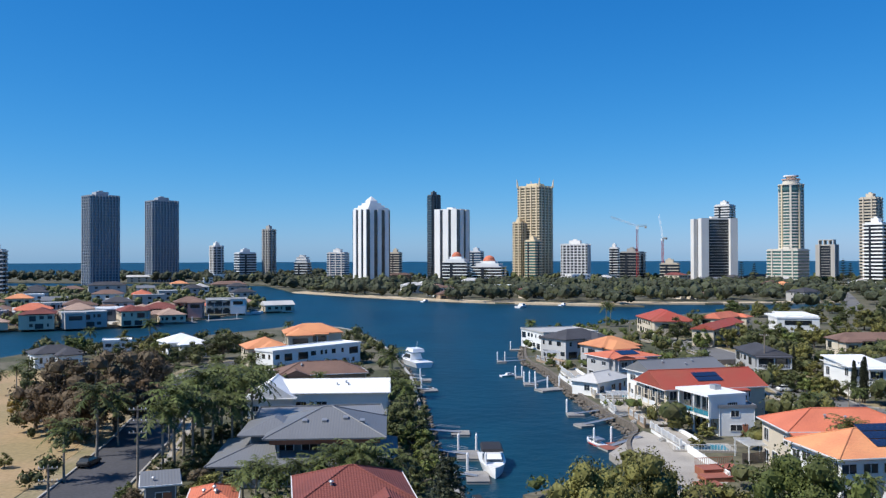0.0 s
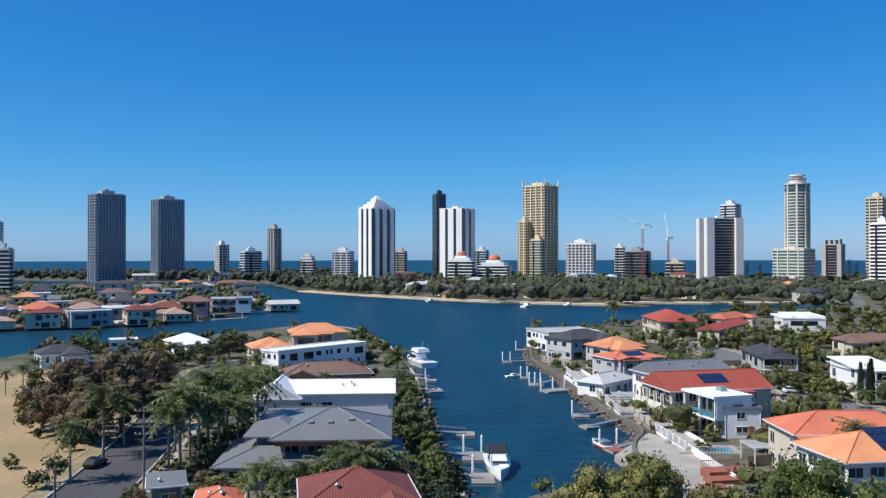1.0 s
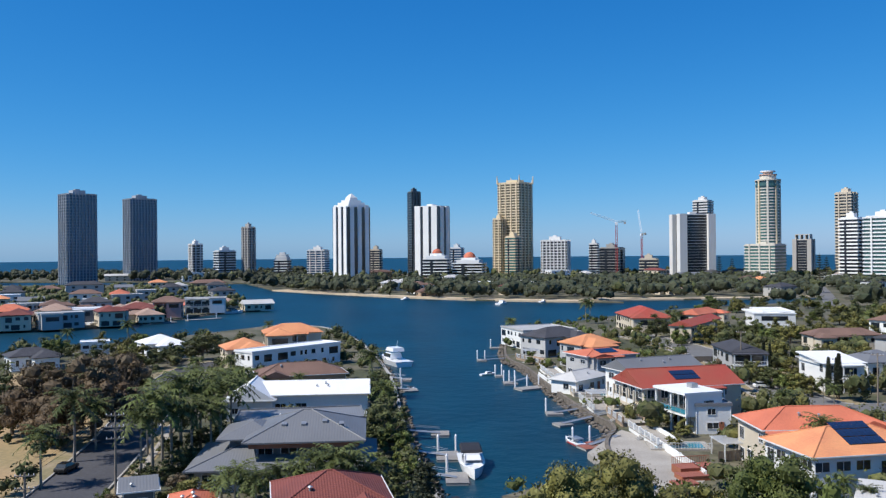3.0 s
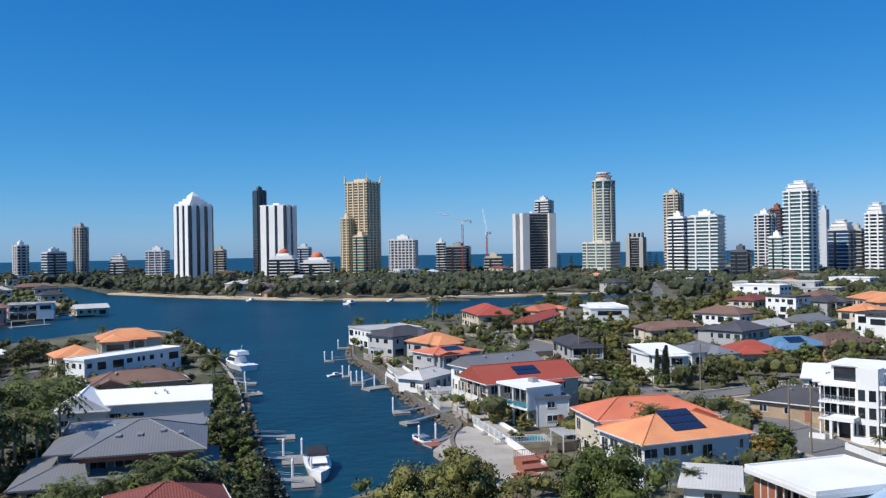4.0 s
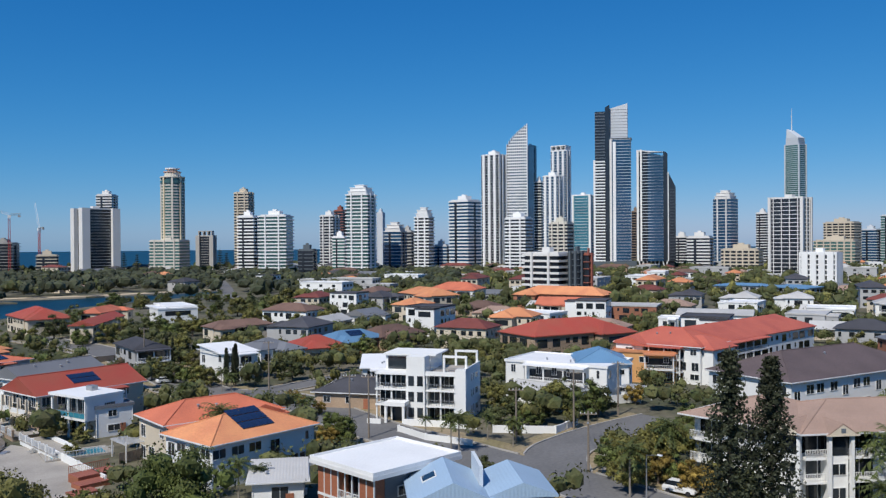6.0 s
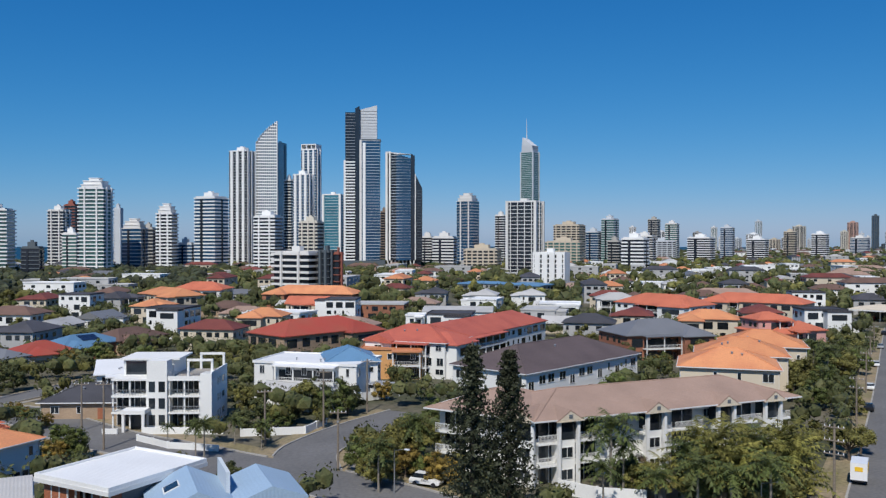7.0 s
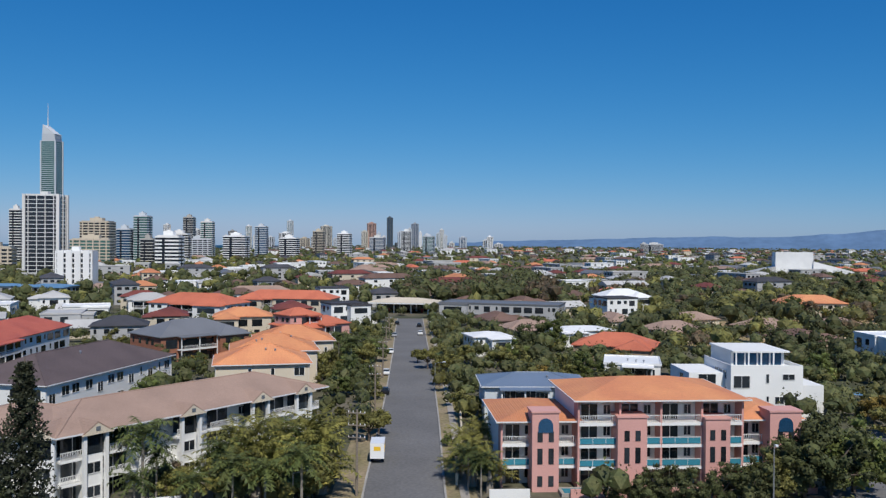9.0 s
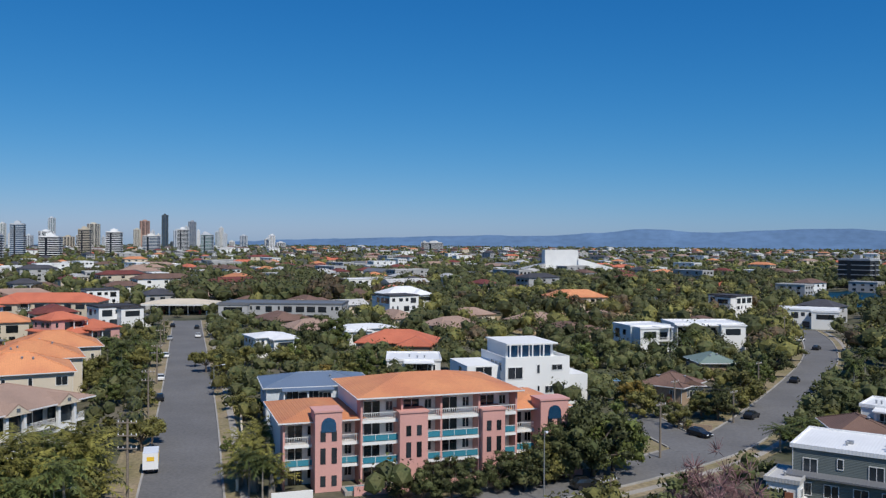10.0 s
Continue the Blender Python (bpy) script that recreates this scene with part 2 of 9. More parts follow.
def is_free(x, y, r):
    for cx, cy, c, s, a, b in TAKEN:
        dx, dy = x - cx, y - cy
        if abs(dx) + abs(dy) > 140:
            continue
        if abs(dx * c + dy * s) < a + r and abs(-dx * s + dy * c) < b + r:
            return False
    return all(near_line(x, y, a, b) > half + r for a, b, half, _ in ROADS)


def inside(x, y, poly):
    hit = False
    for (ax, ay), (bx, by) in zip(poly, poly[1:] + poly[:1]):
        if (ay > y) != (by > y) and x < (bx - ax) * (y - ay) / (by - ay) + ax:
            hit = not hit
    return hit


# ---- ground, water, roads ----
def land(name, poly, material, top=0.0, bottom=-3.0, label=""):
    bm = bmesh.new()
    vs = [bm.verts.new((x, y, top)) for x, y in poly]
    f = bm.faces.new(vs)
    if f.normal.z < 0:
        f.normal_flip()
    out = bmesh.ops.extrude_face_region(bm, geom=[f])
    for v in [g for g in out["geom"] if isinstance(g, bmesh.types.BMVert)]:
        v.co.z = bottom
    bmesh.ops.recalc_face_normals(bm, faces=bm.faces[:])
    bmesh.ops.triangulate(bm, faces=[g for g in bm.faces if len(g.verts) > 4])
    ob = new(name, mesh_of(bm, name, material))
    return tagged(ob, label, "ground", kind="structure")


def ribbon(name, pts, left, right, z0, z1, material, label, category="road", own=None):
    """A strip along a line of points, from left to right metres beside it."""
    pts = dense(smooth(pts))
    bm = bmesh.new()
    rows = []
    for i, (x, y) in enumerate(pts):
        (ax, ay), (bx, by) = pts[max(0, i - 1)], pts[min(len(pts) - 1, i + 1)]
        n = math.hypot(bx - ax, by - ay)
        nx, ny = (by - ay) / n, -(bx - ax) / n
        rows.append([bm.verts.new((x + nx * s, y + ny * s, z)) for s, z in ((left, z0), (left, z1), (right, z1), (right, z0))])
    def crossing(row):
        m = (row[0].co + row[3].co) / 2
        return own is not None and any(near_line(m.x, m.y, a, b) < half + 0.1 for a, b, half, n in ROADS if n != own)

    cut = [crossing(r) for r in rows]
    last = len(rows) - 1
    for k, (a, b) in enumerate(zip(rows, rows[1:])):
        if cut[k] or cut[k + 1]:
            continue
        for i in range(3):
            bm.faces.new((a[i], a[i + 1], b[i + 1], b[i]))
        if k == 0 or cut[k - 1]:
            bm.faces.new(a)
        if k + 1 == last or cut[min(last, k + 2)]:
            bm.faces.new(b[::-1])
    bmesh.ops.recalc_face_normals(bm, faces=bm.faces[:])
    ob = new(name, mesh_of(bm, name, material))
    return tagged(ob, label, category, kind="structure")


def near_line(x, y, a, b):
    ux, uy = b[0] - a[0], b[1] - a[1]
    k = max(0, min(1, ((x - a[0]) * ux + (y - a[1]) * uy) / (ux * ux + uy * uy)))
    return math.hypot(x - a[0] - k * ux, y - a[1] - k * uy)


def dense(pts, step=2.5):
    out = [pts[0]]
    for (ax, ay), (bx, by) in zip(pts, pts[1:]):
        n = max(1, int(math.hypot(bx - ax, by - ay) / step))
        out += [(ax + (bx - ax) * i / n, ay + (by - ay) * i / n) for i in range(1, n + 1)]
    return out


def smooth(pts, times=2):
    for _ in range(times):
        out = [pts[0]]
        for (ax, ay), (bx, by) in zip(pts, pts[1:]):
            out += [(ax * 0.75 + bx * 0.25, ay * 0.75 + by * 0.25), (ax * 0.25 + bx * 0.75, ay * 0.25 + by * 0.75)]
        pts = out + [pts[-1]]
    return pts


STREETS = []


def road(pts, width, verge=3.5, material=None):
    for a, b in zip(smooth(pts), smooth(pts)[1:]):
        ROADS.append((a, b, width / 2, len(STREETS)))
    STREETS.append((pts, width, verge, material or ASPHALT))


def build_roads():
    for k, (pts, width, verge, material) in enumerate(STREETS):
        h, z = width / 2, 0.08 + 0.012 * k
        ribbon("road", pts, -h, h, -0.2, z, material, "grey asphalt suburban street with worn surface")
        if verge:
            for a, b in ((-h - 0.3, -h), (h, h + 0.3)):
                ribbon("kerb", pts, a, b, -0.2, 0.30, KERB, "pale concrete kerb along the street", "kerb", own=k)
            for a, b in ((-h - 0.3 - verge, -h - 0.3), (h + 0.3, h + 0.3 + verge)):
                ribbon("verge", pts, a, b, -0.2, 0.035 + 0.006 * k, VERGE, "patchy dry grass verge beside the street", "verge")
            a, b = h + 0.3 + verge * 0.45, h + 0.3 + verge * 0.45 + 1.2
            ribbon("footpath", pts, a, b, -0.2, 0.14, PATHM, "narrow concrete footpath beside the street", "footpath", own=k)


# ---- houses ----
WINDOWS = {}


def window_meshes(w, h):
    """Frame ring and pane of a window w by h, facing -y, shared by all of that size."""
    key = (round(w, 1), round(h, 1))
    if key not in WINDOWS:
        w, h = key
        bm = bmesh.new()
        t = 0.09
        box(bm, -w / 2, -0.06, 0, -w / 2 + t, 0.05, h)
        box(bm, w / 2 - t, -0.06, 0, w / 2, 0.05, h)
        box(bm, -w / 2 + t, -0.06, 0, w / 2 - t, 0.05, t)
        box(bm, -w / 2 + t, -0.06, h - t, w / 2 - t, 0.05, h)
        if w > 1.0:
            box(bm, -0.035, -0.05, t, 0.035, 0.04, h - t)
        fr = mesh_of(bm, "window", FRAME)
        bm = bmesh.new()
        box(bm, -w / 2 + t, -0.015, t, w / 2 - t, 0.015, h - t)
        WINDOWS[key] = (fr, mesh_of(bm, "pane", GLASS))
    return WINDOWS[key]


def window(parent, x, y, z, turn, w=1.5, h=1.3):
    fr, pane = window_meshes(w, h)
    f = part("window", fr, None, parent, at=pose(x, y, z, 0, 0, turn))
    part("pane", pane, None, f)


def windows_round(parent, w, d, h, storeys, gap=3.2, ww=1.5, wh=1.3, sides="fblr", off=0.0):
    """Windows of uneven width in rows on the walls of a block, with blank stretches between."""
    rng = random.Random(round(w * 31 + d * 17 + h * 7))
    sh = h / storeys
    for s in range(storeys):
        for side, length in (("f", w), ("b", w), ("l", d), ("r", d)):
            if side not in sides:
                continue
            n = max(1, int(length / gap))
            for i in range(n):
                if n > 2 and rng.random() < 0.16:
                    continue
                u = (i + 0.5 + rng.uniform(-0.12, 0.12)) * length / n - length / 2
                tall = rng.random() < 0.3
                k_w, k_h = (rng.choice((0.8, ww, ww, 2.2)), wh) if not tall else (1.8, 2.0)
                z = s * sh + (sh * 0.36 if not tall else 0.25)
                if side == "f":
                    window(parent, u, -d / 2 - off - 0.03, z, 0, k_w, k_h)
                elif side == "b":
                    window(parent, u, d / 2 + 0.03, z, 180, k_w, k_h)
                elif side == "l":
                    window(parent, -w / 2 - 0.03, u, z, -90, k_w, k_h)
                else:
                    window(parent, w / 2 + 0.03, u, z, 90, k_w, k_h)


def veranda(ob, x0, x1, y, h, storeys, rmat, depth=2.2, rails=None, roofed=True):
    """A veranda along the front wall at y: deck slabs, posts, railings and wide glazing, under its own roof."""
    sh = h / storeys
    rails = rails or FRAME
    for s in range(storeys):
        z = s * sh
        bm = bmesh.new()
        box(bm, x0 + 0.5, y - 0.06, z + 0.1, x1 - 0.5, y - 0.01, z + min(2.3, sh - 0.4))
        part("sliding_door", bm, GLASS, ob)
        if not s:
            continue
        bm = bmesh.new()
        box(bm, x0, y - depth, z - 0.25, x1, y - 0.01, z)
        deck = part("balcony", bm, FRAME, ob)
        bm = bmesh.new()
        box(bm, x0, y - depth, z + 0.95, x1, y - depth + 0.07, z + 1.03)
        n = max(4, int((x1 - x0) / 0.4))
        for i in range(n + 1):
            u = x0 + 0.03 + (x1 - x0 - 0.06) * i / n
            box(bm, u - 0.03, y - depth + 0.01, z, u + 0.03, y - depth + 0.06, z + 0.95)
        part("railing", bm, rails, deck)
    k = max(1, round((x1 - x0) / 4.5))
    bm = bmesh.new()
    box(bm, -0.13, -0.13, 0, 0.13, 0.13, h)
    post = mesh_of(bm, "post", FRAME)
    for i in range(k + 1):
        part("post", post, None, ob, at=pose(x0 + 0.15 + (x1 - x0 - 0.3) * i / k, y - depth + 0.15, 0))
    if roofed:
        bm = roof_mesh(x1 - x0, depth, h - 0.25, "skillion", 0.25)
        part("veranda_roof", bm, R[rmat], ob, at=pose((x0 + x1) / 2, y - depth / 2 - 0.2, 0))


def far_windows(parent, w, d, h, storeys, rng):
    """Small far-off windows of uneven width as one mesh of proud panes."""
    bm = bmesh.new()
    sh = h / storeys
    for s in range(storeys):
        for length, other, turn in ((w, d, 0), (d, w, 90), (w, d, 180), (d, w, 270)):
            u = -length / 2 + rng.uniform(0.6, 1.6)
            while u < length / 2 - 1.4:
                k = rng.choice((0.8, 1.4, 1.8, 2.6, 3.4))
                if u + k > length / 2 - 0.5:
                    break
                z = s * sh + (0.3 if k > 2 else sh * 0.34)
                box(bm, u, -other / 2 - 0.05, z, u + k, -other / 2 + 0.02, s * sh + sh * 0.76, pose(0, 0, 0, 0, 0, turn))
                u += k + rng.uniform(0.8, 2.6)
    tagged(part("glazing", bm, GLASS, parent), kind="stuff")


def wing(ob, w, d, h, roof, rmat, wmat, pitch, rng):
    """A lower wing set across the house, with a roof of its own."""
    ww, wd, wh = d * rng.uniform(0.55, 0.75), d * 0.5 + rng.uniform(2.5, 4.0), h - rng.uniform(0.25, 0.5)
    u = rng.choice((-1, 1)) * (w / 2 - ww / 2 - rng.uniform(0.2, 1.0))
    v = -wd / 2
    bm = bmesh.new()
    box(bm, u - ww / 2, v - wd / 2 - 0.6, 0, u + ww / 2, 0, wh)
    part("wing", bm, W[wmat], ob)
    part("wing_roof", roof_mesh(ww, wd + d * 0.3, wh + 0.05, "hip" if roof == "hip" else "flat", 0.55, pitch), R[rmat], ob, at=pose(u, v - 0.6 + d * 0.15, 0))
    bm = bmesh.new()
    y = v - wd / 2 - 0.6
    box(bm, u - ww * 0.32, y - 0.05, 0.8 if wh < 4 else wh - 2.6, u + ww * 0.32, y - 0.01, min(2.4, wh - 0.5) if wh < 4 else wh - 0.7)
    part("wing_window", bm, GLASS, ob)


def roof_mesh(w, d, h, kind, over=0.6, pitch=22, thick=0.22):
    """A roof over a block w by d whose walls end at height h."""
    bm = bmesh.new()
    a, b = w / 2 + over, d / 2 + over
    rise = math.tan(radians(pitch)) * min(a, b)
    if kind == "flat":
        a, b = w / 2 + over * 0.4, d / 2 + over * 0.4
        rings = [[bm.verts.new((sx * (a - i), sy * (b - i), h + e)) for sx, sy in ((-1, -1), (1, -1), (1, 1), (-1, 1))] for i, e in ((0, 0), (0, 0.55), (0.2, 0.55), (0.2, 0.3))]
        bm.faces.new(rings[0][::-1])
        for p, q in zip(rings, rings[1:]):
            for i in range(4):
                bm.faces.new((p[i], p[(i + 1) % 4], q[(i + 1) % 4], q[i]))
        bm.faces.new(rings[3])
        return bm
    if kind == "skillion":
        vs = box(bm, -a, -b, h, a, b, h + thick)
        for v in vs:
            v.co.z += (v.co.y + b) * math.tan(radians(5))
        return bm
    if kind == "hip":
        if a >= b:
            r0, r1 = (-(a - b), 0), (a - b, 0)
        else:
            r0, r1 = (0, -(b - a)), (0, b - a)
    else:
        r0, r1 = ((-a, 0), (a, 0)) if a >= b else ((0, -b), (0, b))
    lo = [bm.verts.new((x, y, h)) for x, y in ((-a, -b), (a, -b), (a, b), (-a, b))]
    up = [bm.verts.new((v.co.x, v.co.y, h + thick)) for v in lo]
    t0, t1 = bm.verts.new((*r0, h + thick + rise)), bm.verts.new((*r1, h + thick + rise))
    bm.faces.new(lo[::-1])
    for i in range(4):
        bm.faces.new((lo[i], lo[(i + 1) % 4], up[(i + 1) % 4], up[i]))
    if a >= b:
        quads = ((up[0], up[1], t1, t0), (up[1], up[2], t1), (up[2], up[3], t0, t1), (up[3], up[0], t0))
    else:
        quads = ((up[0], up[1], t0), (up[1], up[2], t1, t0), (up[2], up[3], t1), (up[3], up[0], t0, t1))
    for q in quads:
        bm.faces.new(q)
    bmesh.ops.remove_doubles(bm, verts=bm.verts[:], dist=0.001)
    return bm


def ridge_caps(w, d, h, kind, over=0.6, pitch=22, thick=0.22):
    """Rounded cap tiles along ridges and hips."""
    bm = bmesh.new()
    a, b = w / 2 + over, d / 2 + over
    rise = math.tan(radians(pitch)) * min(a, b)
    z0, z1 = h + thick, h + thick + rise
    k = abs(a - b)
    e = ((-k, 0), (k, 0)) if a >= b else ((0, -k), (0, k))
    if kind != "hip":
        e = ((-a, 0), (a, 0)) if a >= b else ((0, -b), (0, b))
    if math.dist(*e) > 0.3:
        tube(bm, (*e[0], z1), (*e[1], z1), 0.13, 0.13, 6)
    if kind == "hip":
        for sx in (-1, 1):
            for sy in (-1, 1):
                end = e[1] if (sx if a >= b else sy) > 0 else e[0]
                tube(bm, (sx * a, sy * b, z0), (*end, z1), 0.12, 0.12, 6)
    return bm


def gutter(w, d, h, over=0.6):
    bm = bmesh.new()
    a, b = w / 2 + over, d / 2 + over
    for x0, y0, x1, y1 in ((-a - 0.12, -b - 0.12, a + 0.12, -b), (-a - 0.12, b, a + 0.12, b + 0.12), (-a - 0.12, -b, -a, b), (a, -b, a + 0.12, b)):
        box(bm, x0, y0, h + 0.06, x1, y1, h + 0.24)
    return bm


def house(x, y, yaw, w, d, h, roof, rmat, wmat, label, storeys=2, over=0.6, pitch=22, near=True, balcony=False, solar=0, gap=3.2, name="house", z=0.0, bay=True):
    ob = base(name, x, y, z, yaw, label, "house")
    take(x, y, yaw, w + 1, d + 1)
    bm = bmesh.new()
    box(bm, -w / 2, -d / 2, 0, w / 2, d / 2, h)
    if roof == "gable":
        a, b = w / 2, d / 2
        rise = math.tan(radians(pitch)) * min(a, b)
        ends = (((-a, -b), (-a, b), (-a, 0)), ((a, -b), (a, b), (a, 0))) if a >= b else (((-a, -b), (a, -b), (0, -b)), ((-a, b), (a, b), (0, b)))
        for p, q, r in ends:
            bm.faces.new([bm.verts.new((*p, h)), bm.verts.new((*q, h)), bm.verts.new((*r, h + rise))])
    if roof == "skillion":
        t = math.tan(radians(5)) * d
        vs = box(bm, -w / 2, -d / 2, h, w / 2, d / 2, h + 0.01)
        for v in vs:
            if v.co.y > 0 and v.co.z > h:
                v.co.z += t
    part("wall", bm, W[wmat], ob)
    part("roof", roof_mesh(w, d, h, roof, over, pitch), R[rmat], ob)
    if near:
        if roof in ("hip", "gable"):
            part("ridge_cap", ridge_caps(w, d, h, roof, over, pitch), R[rmat], ob)
        if roof != "flat":
            part("gutter", gutter(w, d, h, over), FRAME, ob)
    rng = random.Random(round(x * 7 + y * 13))
    if near:
        windows_round(ob, w, d, h, storeys, rng.choice((2.8, 3.3, 4.0)), rng.choice((1.2, 1.6, 2.2)), rng.choice((1.2, 1.4, 1.8)), sides="flr")
        house_extras(ob, w, d, h, roof, rmat, wmat, over, pitch, rng, not balcony and bay, bay, not solar)
    else:
        far_windows(ob, w, d, h, storeys, rng)
        if roof != "skillion" and w > 11 and d > 8:
            wing(ob, w, d, h, roof, rmat, wmat, pitch, rng)
        if h > 5 and rng.random() < 0.6 and not balcony:
            k = w * rng.uniform(0.3, 0.5)
            u = rng.uniform(-w / 2, w / 2 - k)
            veranda(ob, u, u + k, -d / 2, h, storeys, rmat)
    if near:
        dm = bmesh.new()
        box(dm, -0.5, -0.05, 0, 0.5, 0.05, 2.1)
        part("door", dm, W["timber"], ob, at=pose(w * 0.22, -d / 2 - 0.05, 0))
    if balcony:
        veranda(ob, -w / 2, w / 2, -d / 2, h, storeys, rmat, 2.0)
    if solar:
        a, b = w / 2 + over, d / 2 + over
        slope = math.degrees(math.atan(math.tan(radians(pitch)))) if roof in ("hip", "gable") else 3
        sm = solar_mesh()
        for i in range(solar):
            u = (i % 5 - 2) * 1.1
            v = -b * 0.55 + (i // 5) * 1.65
            zz = h + 0.32 + (v + b) * math.tan(radians(slope))
            part("solar_panel", sm, None, ob, at=pose(u, v, zz, slope, 0, 0))
    return ob


SHARED = {}


def house_extras(ob, w, d, h, roof, rmat, wmat, over, pitch, rng, veranda_on=True, bay_on=True, vents=True):
    """A front bay with its own gable, a porch, roof vents, an air conditioner and downpipes."""
    a, b = w / 2, d / 2
    if bay_on and roof == "hip" and w > 11 and h > 3.2:
        bw, out = w * rng.uniform(0.26, 0.36), 1.8
        u = rng.choice((-1, 1)) * (a - bw / 2 - 0.8)
        bm = bmesh.new()
        box(bm, u - bw / 2, -b - out, 0, u + bw / 2, -b + 0.5, h - 0.02)
        z = h + math.tan(radians(pitch)) * (bw / 2)
        bm.faces.new([bm.verts.new((u - bw / 2, -b - out, h - 0.02)), bm.verts.new((u + bw / 2, -b - out, h - 0.02)), bm.verts.new((u, -b - out, z))])
        part("bay", bm, W[wmat], ob)
        length = out + d * 0.5
        rm = roof_mesh(min(bw, length - 0.1), length, h + 0.03, "gable", 0.45, pitch)
        part("bay_roof", rm, R[rmat], ob, at=pose(u, -b - out + length / 2, 0))
        window(ob, u, -b - out - 0.03, h - 2.1, 0, 2.0, 1.4)
    if h > 5 and veranda_on:
        k = w * rng.uniform(0.4, 0.6)
        u0 = rng.uniform(-a, a - k)
        veranda(ob, u0, u0 + k, -b, h, max(1, round(h / 3.2)), rmat)
    for i in range(rng.randint(1, 3) if vents else 0):
        u, v = rng.uniform(-0.5, 0.5) * a, -b * rng.uniform(0.25, 0.6)
        z = h + 0.22 + (math.tan(radians(pitch)) * max(0.3, min(a - abs(u), b - abs(v)) + over) if roof in ("hip", "gable") else 0.2)
        bm = bmesh.new()
        tube(bm, (u, v, z - 0.3), (u, v, z + 0.35), 0.16, 0.14, 8)
        tube(bm, (u, v, z + 0.35), (u, v, z + 0.5), 0.3, 0.12, 8)
        part("roof_vent", bm, STEEL, ob)
    bm = bmesh.new()
    v = rng.uniform(-0.5, 0.5) * b
    box(bm, a + 0.02, v - 0.45, 0.3, a + 0.38, v + 0.45, 1.0)
    tube(bm, (a + 0.38, v, 0.65), (a + 0.41, v, 0.65), 0.26, 0.26, 10)
    part("air_conditioner", bm, FRAME, ob)
    for s in (-1, 1):
        bm = bmesh.new()
        tube(bm, (s * (a - 0.1), -b - 0.06, 0), (s * (a - 0.1), -b - 0.06, h), 0.05, 0.05, 6)
        part("downpipe", bm, FRAME, ob)


def solar_mesh():
    if "solar" not in SHARED:
        bm = bmesh.new()
        box(bm, -0.52, -0.8, 0, 0.52, 0.8, 0.05)
        SHARED["solar"] = mesh_of(bm, "solar_panel", SOLAR)
    return SHARED["solar"]


